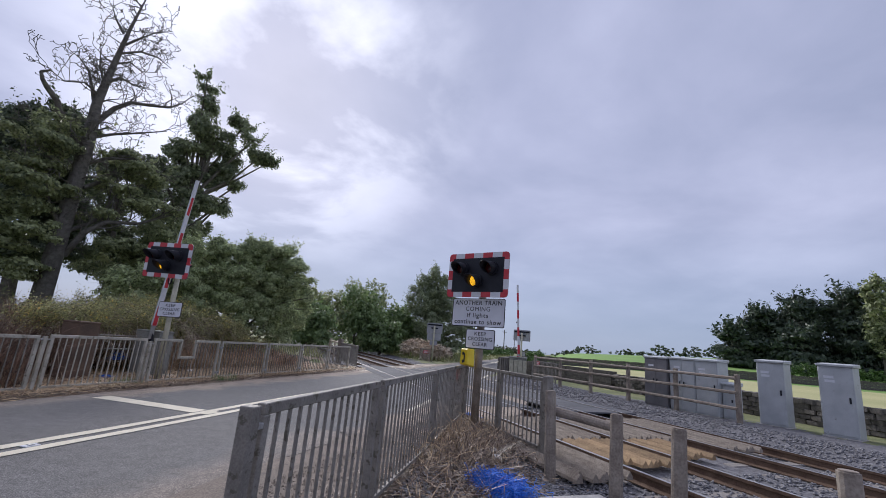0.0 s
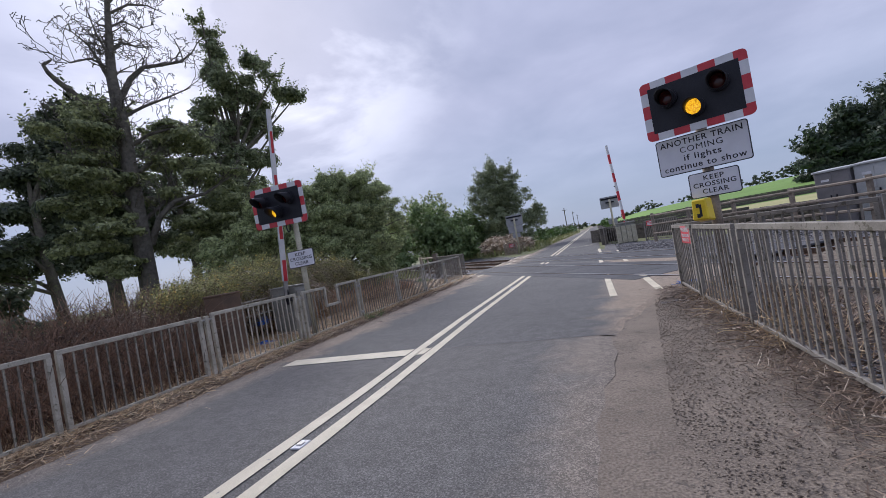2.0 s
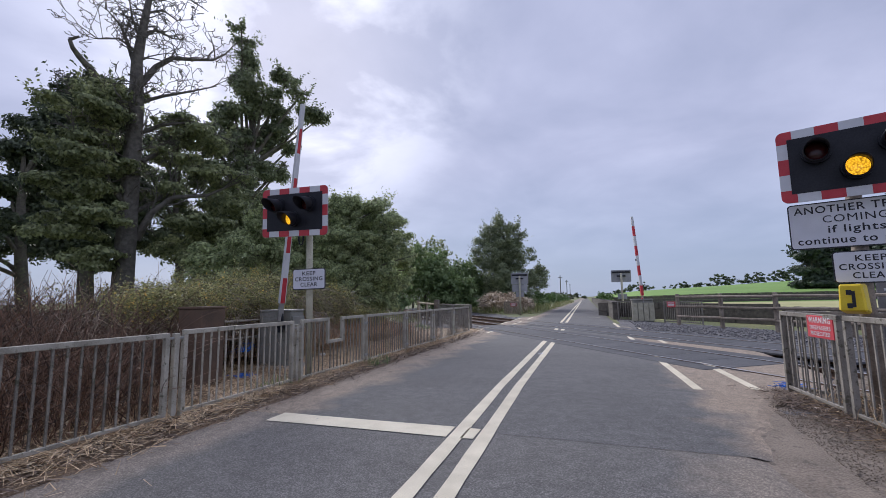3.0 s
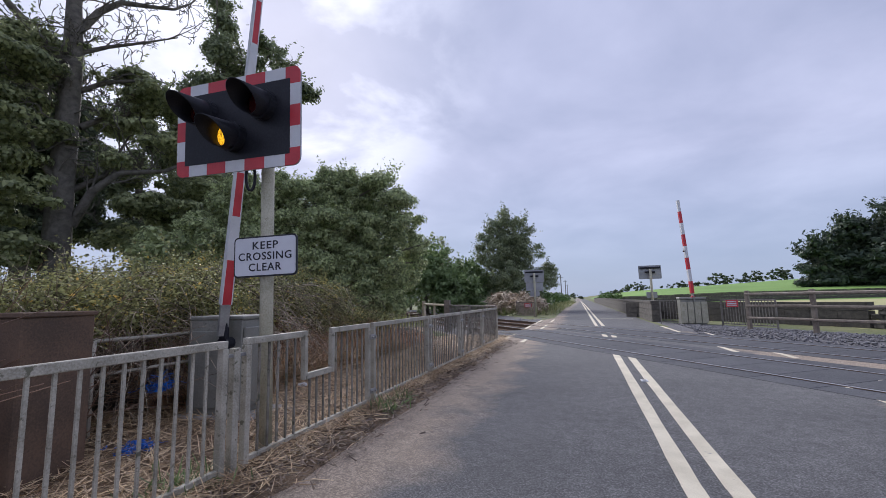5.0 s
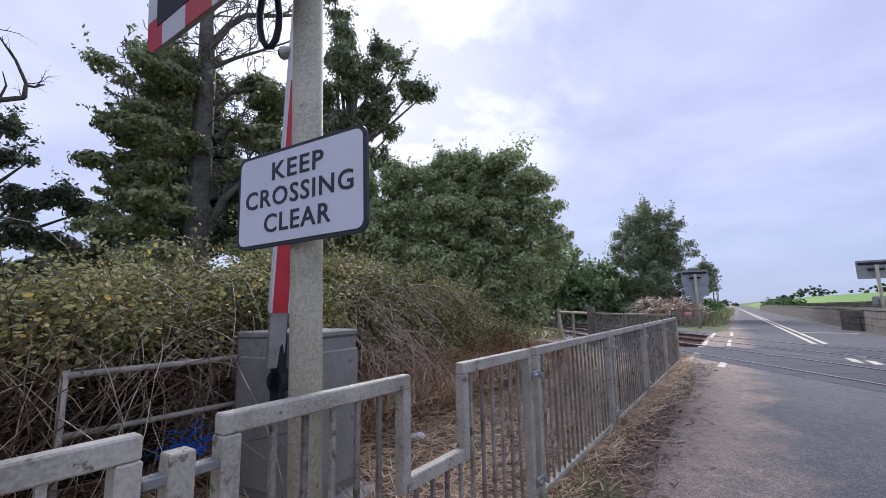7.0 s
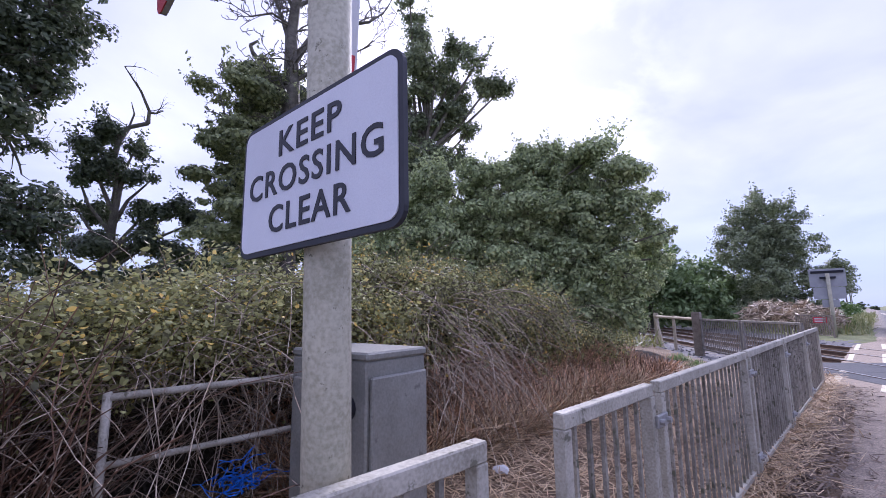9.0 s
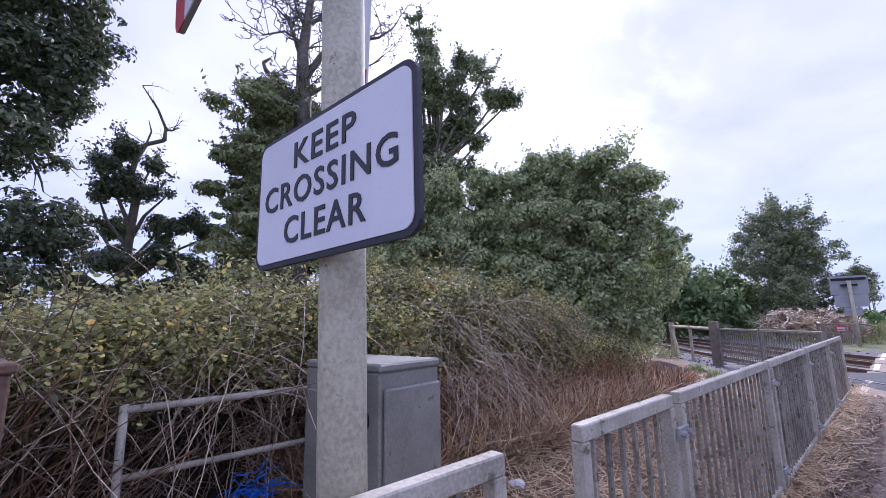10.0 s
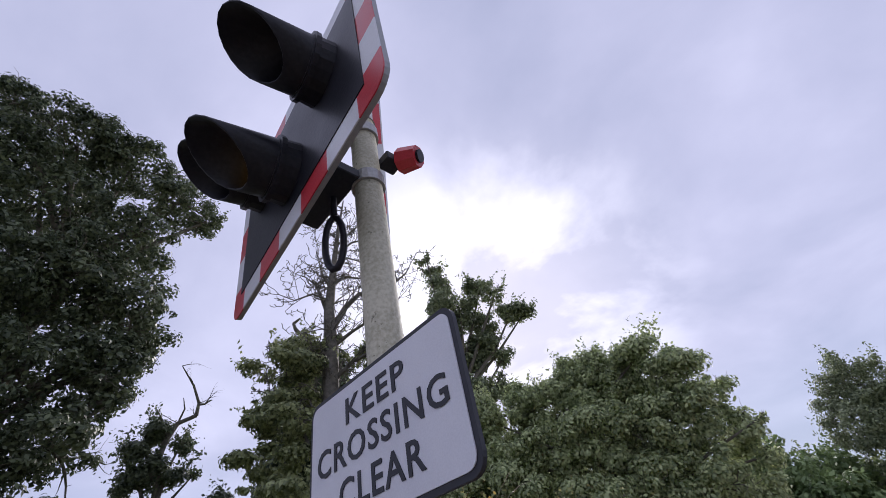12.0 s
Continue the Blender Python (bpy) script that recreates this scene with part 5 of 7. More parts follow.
# ---------------- walls ----------------
def stone_wall(p, q, h, w, name, label, seed, course=0.16, length=0.34):
    """A rough wall of separate stones in courses; stones share a few meshes."""
    rdw = random.Random(seed)
    t = thing(name, label, "wall", kind="structure")
    p, q = Vector(p), Vector(q)
    d = (q - p)
    ln = d.length
    ang = math.atan2(d.y, d.x)
    shapes = []
    for k in range(5):
        bm = box(bmesh.new(), -0.5, -0.5, -0.5, 0.5, 0.5, 0.5, 0.09)
        for v in bm.verts:
            v.co += Vector((rdw.uniform(-0.07, 0.07), rdw.uniform(-0.07, 0.07), rdw.uniform(-0.07, 0.07)))
        me = bpy.data.meshes.new("stone")
        bm.to_mesh(me)
        bm.free()
        me.materials.append(M_WALLSTONE)
        shapes.append(me)
    rows_n = max(1, round(h / course))
    nper = max(1, round(ln / length))
    for r in range(rows_n):
        for k in range(nper):
            u = (k + 0.5 + (0.5 if r % 2 else 0) + rdw.uniform(-0.1, 0.1)) * length
            if u > ln:
                continue
            c = p + d * (u / ln)
            zg = float(ground_z(np.array(c.x), np.array(c.y)))
            ob = new("stone", rdw.choice(shapes))
            ob.parent = t
            ob.matrix_basis = Matrix.Translation((c.x, c.y, zg + (r + 0.5) * h / rows_n)) @ pose(0, 0, 0, rdw.uniform(-3, 3), rdw.uniform(-3, 3), math.degrees(ang) + rdw.uniform(-4, 4)) @ Matrix.Diagonal((length * rdw.uniform(0.92, 1.05), w * rdw.uniform(0.9, 1.1), h / rows_n * rdw.uniform(0.95, 1.15), 1))
    return t


def plain_wall(p, q, h, w, name, label, material, cope=True):
    """A far wall: coursed blocks joined in one mesh with a coping."""
    t = thing(name, label, "wall", kind="structure")
    p, q = Vector(p), Vector(q)
    d = q - p
    ln, ang = d.length, math.degrees(math.atan2(d.y, d.x))
    bm = bmesh.new()
    n = max(2, int(ln / 0.9))
    for k in range(n):
        a, b = p + d * (k / n), p + d * ((k + 1) / n)
        zg = float(ground_z(np.array((a.x + b.x) / 2), np.array((a.y + b.y) / 2)))
        for r in range(3):
            box(bm, -ln / n / 2 + 0.01, -w / 2 + rng.uniform(0, 0.03), h * r / 3, ln / n / 2 - 0.01, w / 2, h * (r + 1) / 3 - 0.015, 0, Matrix.Translation(((a.x + b.x) / 2, (a.y + b.y) / 2, zg)) @ pose(0, 0, 0, 0, 0, ang))
        if cope:
            box(bm, -ln / n / 2 + 0.012, -w / 2 - 0.04, h, ln / n / 2 - 0.012, w / 2 + 0.04, h + 0.09 + rng.uniform(0, 0.03), 0, Matrix.Translation(((a.x + b.x) / 2, (a.y + b.y) / 2, zg)) @ pose(0, 0, 0, 0, 0, ang))
    part("blocks", bm, material, t)
    return t


def on_line(off, s):
    p = TN * off + TD * s
    return (p.x, p.y, 0)


plain_wall((-1.35, 28.4, 0), (-2.6, 110, 0), 0.95, 0.4, "wall_road", "dark stone wall along the far road edge", M_WALLSTONE)
plain_wall((-1.1, 74, 0), (130, 90, 0), 1.15, 0.5, "wall_field", "dark stone wall across the field edge", M_WALLSTONE)
stone_wall(on_line(18.2, -16.5), on_line(18.2, -5.5), 0.82, 0.42, "wall_trackside", "rough dark dry-stone wall behind the cabinets", 5)
plain_wall(on_line(18.2, -5.4), on_line(18.2, 25), 0.82, 0.42, "wall_trackside_end", "rough dark dry-stone wall behind the cabinets", M_WALLSTONE, False)
plain_wall(on_line(18.2, -29), on_line(18.2, -16.6), 0.95, 0.42, "wall_trackside_far", "rough dark dry-stone wall beyond the tracks", M_WALLSTONE, False)


# ---------------- trees ----------------
def tree(name, label, base, clumps, n, leaf, material, trunk=0.16, lump=0.35, seed=1, category="tree", extra=(), flat=0.7, long=1.5, shoots=60, core=0.22):
    """Trunk, limbs to every clump and a crown of small leaves; places in world metres."""
    rdt = random.Random(seed)
    rg = np.random.default_rng(seed)
    t = thing(name, label, category, pose(*base))
    rows = []
    top = max(c[2] for c in clumps)
    cx, cy = sum(c[0] for c in clumps) / len(clumps), sum(c[1] for c in clumps) / len(clumps)
    b = Vector(base)
    spine = [b - Vector((0, 0, 0.3)), b.lerp(Vector((cx, cy, top)), 0.35), b.lerp(Vector((cx, cy, top)), 0.65), b.lerp(Vector((cx, cy, top)), 0.84)]
    for k in range(1, 3):
        spine[k] += Vector((rdt.uniform(-0.3, 0.3), rdt.uniform(-0.3, 0.3), 0))
    rows += trunk_rows(spine, [trunk * 1.25, trunk * 0.9, trunk * 0.55, trunk * 0.2])
    for c in clumps:
        f = min(0.9, max(0.15, (c[2] - b.z) / max(top - b.z, 0.1) * 0.7))
        k = min(2, int(f * 3))
        start = spine[k].lerp(spine[k + 1], f * 3 - k)
        end = Vector(c[:3])
        mid = start.lerp(end, 0.5) + Vector((rdt.uniform(-0.3, 0.3), rdt.uniform(-0.3, 0.3), rdt.uniform(-0.1, 0.4)))
        rows += trunk_rows([start, mid, end], [trunk * 0.4, trunk * 0.28, trunk * 0.12])
        for _ in range(4):
            limb(end, (rdt.gauss(0, 1), rdt.gauss(0, 1), rdt.gauss(0.2, 0.7)), max(c[3:]) * 0.95, trunk * 0.13, 1, rdt, rows, 0.2, kids=(2, 3))
    rows += list(extra)
    stick_part("trunk", rows, M_BARK, t, 6)
    v, f = lumpy_leaves(clumps, n, lump, leaf, rg, core, long, shoots=shoots, flat=flat)
    new("crown", mesh_from("crown", v - np.array(base), f, 4, material)).parent = t
    return t


# tall half-dead tree with bare top; limbs as (across, height) from the trunk's foot
rd = random.Random(21)
BX, BY = -21.4, 13.7
ACROSS, AWAY = Vector((0.56, 0.83, 0)), Vector((-0.83, 0.56, 0))


def on_trunk(u, z, deep=0.0):
    return Vector((BX, BY, z)) + ACROSS * u + AWAY * deep


dead = trunk_rows([on_trunk(u, z) for u, z in ((0, -1.2), (0, 2.0), (0, 6.1), (0, 10.2), (-0.1, 12.2), (0.1, 14.6), (0.3, 16.8), (0.6, 19.1))], [0.42, 0.37, 0.32, 0.27, 0.2, 0.13, 0.08, 0.03])
BOUGHS = [
    (0.13, 0.6, [(0, 11.0), (0.6, 12.2), (1.2, 12.9), (2.1, 13.2), (2.9, 13.5), (3.5, 14.1)]), (0.08, -0.8, [(0.1, 10.3), (0.9, 10.7), (1.9, 11.1), (3.0, 11.6)]),
    (0.09, 0.4, [(-0.1, 11.7), (-0.5, 13.0), (-0.8, 13.8), (-1.4, 14.5)]), (0.06, -0.5, [(0.2, 15.3), (1.0, 15.8), (1.8, 15.8), (2.5, 15.4)]),
    (0.06, 0.6, [(0.3, 15.9), (0.8, 16.7), (1.4, 17.6), (2.2, 18.3)]), (0.06, -0.6, [(0, 13.1), (-0.4, 14.0), (-0.6, 15.0)]),
    (0.07, 0.9, [(0, 13.4), (0.5, 14.1), (1.2, 14.1), (1.8, 14.4)]), (0.1, 1.0, [(0.3, 7.6), (0.9, 8.2), (1.6, 8.4), (2.8, 8.0)]),
    (0.15, -1.2, [(0.3, 4.1), (0.8, 5.3), (1.5, 6.0), (2.8, 6.2), (4.1, 7.0)]), (0.1, 0.8, [(0.2, 5.3), (1.1, 6.1), (1.8, 8.1)]),
    (0.1, -0.9, [(-0.1, 5.5), (-0.7, 6.3), (-1.0, 7.4), (-1.9, 7.9)]), (0.08, 0.9, [(0, 8.0), (-0.7, 8.5), (-1.2, 8.2), (-2.3, 8.7)]),
    (0.09, -1.0, [(0.1, 8.8), (0.9, 9.3), (2.0, 9.6), (3.1, 9.1)]), (0.06, 0.5, [(0.1, 16.5), (-0.4, 17.3), (-0.7, 18.1)]), (0.07, 0.8, [(0, 9.6), (-0.8, 10.2), (-1.7, 10.1), (-2.4, 10.6)]),
    (0.05, -0.7, [(-0.1, 12.6), (-0.8, 12.9), (-1.5, 12.5), (-2.2, 12.8)]), (0.05, 0.4, [(0.1, 14.6), (0.7, 15.1), (1.3, 14.9), (2.0, 15.3)])]
for r, deep, line in BOUGHS:
    path = [on_trunk(u, z, deep * k / (len(line) - 1)) for k, (u, z) in enumerate(line)]
    dead += trunk_rows(path, [r * (1 - 0.78 * k / (len(path) - 1)) for k in range(len(path))])
    for a, b in zip(path, path[1:]):
        for k in range(3):
            p = a.lerp(b, rd.random())
            d = (b - a).normalized() * 0.5 + Vector((rd.gauss(0, 0.5), rd.gauss(0, 0.5), rd.uniform(0.0, 0.9)))
            limb(p, d, rd.uniform(0.5, 1.5), r * 0.24, 3, rd, dead, 0.22, kids=(2, 3), steps=4, shrink=0.55)
for k in range(70):
    z = rd.uniform(7.0, 18.6)
    f = max(0.0, (z - 12) / 7)
    a = rd.uniform(0, 2 * math.pi)
    limb(on_trunk(0.6 * f * f, z), (math.cos(a), math.sin(a), rd.uniform(0.0, 0.7)), rd.uniform(0.5, 1.7) * (1.1 - 0.5 * f), 0.03, 2, rd, dead, 0.24, kids=(2, 3), steps=4, shrink=0.5)
dt = thing("half_dead_tree", "tall half-dead tree with a bare grey top and thin leaf below", "tree", pose(BX, BY, -1.2))
dead = [(*r[:6], max(r[6] * 1.2, 0.015), max(r[7] * 1.2, 0.012)) for r in dead]
stick_part("trunk", dead, M_TWIG, dt, 5)
layers = [(*on_trunk(u, z, w), a, a, b) for u, z, w, a, b in (
    (-1.6, 9.2, -0.4, 1.5, 0.5), (-1.9, 8.0, 0.2, 1.3, 0.5), (-1.2, 7.0, -0.8, 1.4, 0.45), (-1.9, 6.0, -0.3, 1.3, 0.5), (-1.0, 5.0, -0.9, 1.4, 0.5), (-2.0, 4.4, 0.0, 1.3, 0.5), (-1.2, 3.2, -0.6, 1.3, 0.4), (-0.8, 10.4, 0.2, 1.2, 0.5),
    (1.6, 9.6, 0.3, 1.2, 0.35), (2.8, 8.9, -0.5, 1.2, 0.35), (1.8, 8.0, 0.6, 1.3, 0.35), (3.3, 7.2, -0.8, 1.3, 0.35), (1.6, 6.3, 0.4, 1.2, 0.35), (3.8, 6.0, 0.2, 1.4, 0.4), (2.6, 4.9, -0.4, 1.4, 0.4), (4.4, 4.6, 0.3, 1.4, 0.4), (1.4, 3.6, 0.3, 1.2, 0.35), (3.2, 3.2, -0.4, 1.4, 0.4))]
v, f = lumpy_leaves(layers, 46000, 0.38, 0.12, np.random.default_rng(22), 0.1, 1.5, shoots=120, flat=0.4)
new("foliage", mesh_from("foliage", v - np.array((BX, BY, -1.2)), f, 4, M_LEAF_ASH)).parent = dt

# oak with a leafy spike
tree("spiky_oak", "ragged oak with a tall leafy spike and open crown", (-23.6, 22.0, -0.9), [(-24, 21.8, 19.5, 0.36, 0.36, 0.27), (-24.2, 22.4, 19, 0.41, 0.41, 0.31), (-23.8, 22.4, 17.9, 0.44, 0.44, 0.33), (-23.9, 22.9, 17.4, 0.49, 0.49, 0.37), (-24.6, 22.3, 16.3, 0.65, 0.65, 0.48), (-23.6, 21.6, 15.2, 0.7, 0.7, 0.53), (-22.6, 22.5, 15.1, 1.1, 1.1, 0.83), (-22.6, 24.7, 17, 0.93, 0.93, 0.7), (-21.2, 24.3, 15.4, 0.9, 0.9, 0.68), (-21.8, 27.1, 14.9, 0.58, 0.58, 0.44), (-22, 26.3, 15, 0.7, 0.7, 0.53), (-23.3, 22.5, 13.9, 1.03, 1.03, 0.77), (-23.2, 24.6, 14.3, 1.18, 1.18, 0.89), (-24.6, 21.8, 14.2, 0.71, 0.71, 0.53), (-23.3, 24, 12.5, 1.07, 1.07, 0.81), (-23, 25.5, 12.2, 0.64, 0.64, 0.48), (-22.2, 24.1, 10.6, 0.49, 0.49, 0.36), (-24.3, 22.6, 11.7, 1.28, 1.28, 0.96), (-24.6, 20.9, 10.8, 1.21, 1.21, 0.91), (-24, 22.9, 9.9, 1.43, 1.43, 1.07), (-23.1, 24.3, 10, 0.74, 0.74, 0.56), (-25.7, 20.7, 9.4, 1.29, 1.29, 0.96), (-24.9, 22.2, 7.9, 1.49, 1.49, 1.11), (-23.3, 23.7, 8.2, 0.72, 0.72, 0.54), (-24.8, 20.4, 11.6, 0.9, 0.9, 0.67), (-25.2, 22, 13.2, 0.8, 0.8, 0.6)],
     60000, 0.14, M_LEAF_OAK, 0.34, 0.44, 31, shoots=300, core=0.14)

tree("open_oak", "thin-leaved oak between the dead tree and the spiked one", (-26.4, 20.6, -0.9), [(-28.2, 19.7, 10.8, 0.92, 0.92, 0.64), (-28.8, 21.4, 9.3, 1.29, 1.29, 0.9), (-28.4, 19.2, 7.3, 1.04, 1.04, 0.73), (-28, 21.6, 6.7, 1.27, 1.27, 0.89), (-27.9, 19.7, 5.3, 1.19, 1.19, 0.83), (-26.9, 21.5, 4.9, 1.09, 1.09, 0.76), (-29.9, 20.1, 9.8, 0.86, 0.86, 0.6), (-27.7, 20.4, 11.9, 0.7, 0.7, 0.49), (-27, 22.6, 6.4, 1.21, 1.21, 0.85), (-29.1, 19.4, 5.3, 0.97, 0.97, 0.68)],
     30000, 0.13, M_LEAF_OAK, 0.26, 0.6, 33, shoots=160, core=0.15)

# dark dense trees behind
tree("dark_tree", "dark dense broadleaf tree behind the dead one", (-27.4, 16.0, -1.2), [(-27.4, 15.6, 13.1, 0.93, 0.93, 0.74), (-27.7, 14.6, 11.8, 0.95, 0.95, 0.76), (-27.5, 16.1, 11.5, 1.54, 1.54, 1.23), (-27.7, 14.7, 9.5, 1.39, 1.39, 1.11), (-27.6, 14.5, 7, 1.36, 1.36, 1.08), (-27.5, 16.1, 7.6, 2.03, 2.03, 1.63), (-29, 15.6, 5.2, 1.43, 1.43, 1.14), (-28.4, 16.1, 4.5, 1.64, 1.64, 1.31), (-27.5, 17.4, 5.1, 1.5, 1.5, 1.2), (-27.1, 16.1, 9.6, 1.51, 1.51, 1.21), (-27, 17.4, 7.4, 1.57, 1.57, 1.25)],
     90000, 0.14, M_LEAF_DARK, 0.4, 0.5, 41, shoots=300, extra=trunk_rows([(-26.5, 15.3, 12.3), (-26.7, 14.9, 13.4), (-27.0, 14.4, 14.0), (-27.1, 14.1, 14.4), (-27.2, 14.0, 14.8), (-27.0, 14.3, 15.1)], [0.2, 0.17, 0.14, 0.11, 0.09, 0.05]))
tree("dark_tree", "dark tree standing further back behind the bank", (-38.5, 19.0, -1.2), [(-39.7, 20.1, 15.5, 1.08, 1.08, 0.86), (-40.3, 19.6, 14, 1.25, 1.25, 1), (-40.7, 19.2, 12, 1.4, 1.4, 1.12), (-40.5, 20.5, 12.5, 1.55, 1.55, 1.24), (-40.8, 18.6, 9.5, 1.37, 1.37, 1.1), (-40.6, 20.2, 9.5, 1.88, 1.88, 1.5), (-39.2, 16.9, 6.5, 1.26, 1.26, 1.01), (-40.9, 16.3, 5.3, 1.02, 1.02, 0.82), (-41.1, 19.4, 6.8, 1.82, 1.82, 1.46), (-39.7, 20.1, 6.2, 1.83, 1.83, 1.47), (-41.6, 17.9, 4.9, 1.25, 1.25, 1), (-40.3, 15, 4.8, 1.12, 1.12, 0.9)],
     60000, 0.19, M_LEAF_DARK, 0.4, 0.7, 42)
tree("dark_tree", "dark broadleaf tree between the oak and the thorn", (-21.5, 19.5, -0.9), [
    (-21.3, 19.6, 6.0, 2.0, 2.0, 1.7), (-20.2, 21.0, 4.6, 2.2, 2.4, 1.8), (-22.0, 18.6, 3.6, 2.2, 2.2, 1.8), (-19.0, 19.0, 2.6, 2.4, 2.4, 1.6), (-18.0, 21.5, 3.4, 2.0, 2.2, 1.8)], 17000, 0.19, M_LEAF_ASH, 0.2, 0.36, 43)
tree("dark_tree", "low dark trees at the back of the bank", (-33.5, 12.5, -1.2), [
    (-33.5, 12.5, 2.6, 2.2, 2.2, 1.2), (-34.5, 10.8, 2.4, 1.8, 1.8, 1.1), (-29.0, 12.0, 0.9, 1.6, 1.8, 0.6)], 7000, 0.25, M_LEAF_DARK, 0.25, 0.4, 44)

# large leafy tree close to the bank
tree("broadleaf_tree", "large full-leaved tree beyond the bramble bank", (-29.5, 2.0, -1.2), [
    (-29.0, -2.1, 26.6, 1.9, 1.8, 1.6), (-28.4, 1.4, 24.6, 2.7, 2.4, 1.9), (-29.0, 4.0, 24.6, 2.3, 2.2, 1.9), (-28.8, 6.8, 22.8, 2.0, 2.0, 1.5), (-28.6, 8.6, 21.8, 1.2, 1.2, 0.8), (-29.4, 1.1, 20.7, 3.4, 3.2, 2.4), (-29.0, 4.9, 18.8, 2.8, 2.6, 2.0), (-29.2, 3.2, 15.3, 3.4, 3.2, 2.3), (-28.8, 6.2, 15.2, 2.0, 2.1, 1.5),
    (-29.0, 3.9, 11.0, 3.2, 3.0, 2.0), (-28.6, 6.2, 12.0, 1.8, 1.7, 1.2), (-29.0, 5.4, 8.6, 2.4, 2.0, 1.4), (-29.0, 2.4, 7.8, 3.4, 3.4, 2.2), (-29.2, 0.2, 15.1, 4.0, 4.0, 3.0), (-29.4, -3.2, 22.4, 3.6, 3.6, 2.6), (-29.0, 6.6, 5.4, 2.0, 1.8, 1.2), (-29.0, 4.8, 3.0, 2.8, 2.6, 1.5), (-29.0, 1.6, 4.6, 3.2, 3.0, 1.8), (-29, -3, 10, 4, 4, 3), (-28.8, 7.0, 13.6, 1.4, 1.4, 1.1), (-28.8, 6.7, 10.4, 1.3, 1.2, 1.0), (-28.8, 7.2, 4.6, 1.4, 1.3, 0.9)],
    160000, 0.155, M_LEAF_DARK, 0.6, 0.42, 51)

# thin tree with a bare crooked limb
lim = trunk_rows([(-36.4, 9.8, 9.3), (-36.4, 10.1, 11.4), (-36.4, 10.5, 12.4), (-36.3, 11.4, 12.9), (-36.3, 11.4, 13.7), (-36.3, 10.9, 14.8), (-36.4, 10.0, 16.1)], [0.16, 0.15, 0.13, 0.12, 0.09, 0.07, 0.03])
lim += trunk_rows([(-36.3, 11.4, 13.6), (-36.2, 11.7, 13.6), (-36.2, 12.1, 13.9)], [0.08, 0.06, 0.02])
lim += trunk_rows([(-36.4, 10.1, 11.6), (-36.4, 9.7, 12.5), (-36.5, 9.2, 13.3)], [0.07, 0.05, 0.02])
lim += trunk_rows([(-36.4, 10.5, 12.4), (-36.4, 10.7, 13.3), (-36.4, 10.5, 14.0)], [0.06, 0.05, 0.02])
rd = random.Random(5)
for k in range(9):
    limb(lim[2 + k * 3][3:6], (rd.gauss(0, 1), rd.gauss(0, 1), 0.6), 1.2, 0.03, 1, rd, lim, 0.25)
tree("open_tree", "thin open-crowned tree with a bare crooked limb", (-36.4, 9.7, -1.2), [(-36.7, 9.9, 11.7, 0.67, 0.67, 0.47), (-37, 9.1, 10.8, 0.78, 0.78, 0.55), (-36.9, 11, 11.4, 0.89, 0.89, 0.63), (-37.4, 8.6, 9.1, 0.65, 0.65, 0.45), (-36.9, 10.2, 9.3, 1.2, 1.2, 0.84), (-37, 12, 9.7, 0.56, 0.56, 0.39), (-35, 13.2, 7.4, 0.68, 0.68, 0.48), (-36.2, 11.6, 7.2, 1.21, 1.21, 0.85), (-37.3, 9.9, 7.1, 0.99, 0.99, 0.69), (-36.8, 8.5, 7.4, 0.57, 0.57, 0.4), (-37.2, 10.1, 5, 1.25, 1.25, 0.87), (-35.4, 11.7, 5.2, 0.91, 0.91, 0.64), (-36.4, 9.4, 3.3, 1, 1, 0.7), (-36, 8.1, 3.5, 0.95, 0.95, 0.66), (-36, 13.5, 4.9, 0.62, 0.62, 0.44), (-35.9, 14.2, 7.1, 0.29, 0.29, 0.2)],
     42000, 0.15, M_LEAF_DARK, 0.34, 0.62, 61, extra=lim, shoots=220, core=0.12)

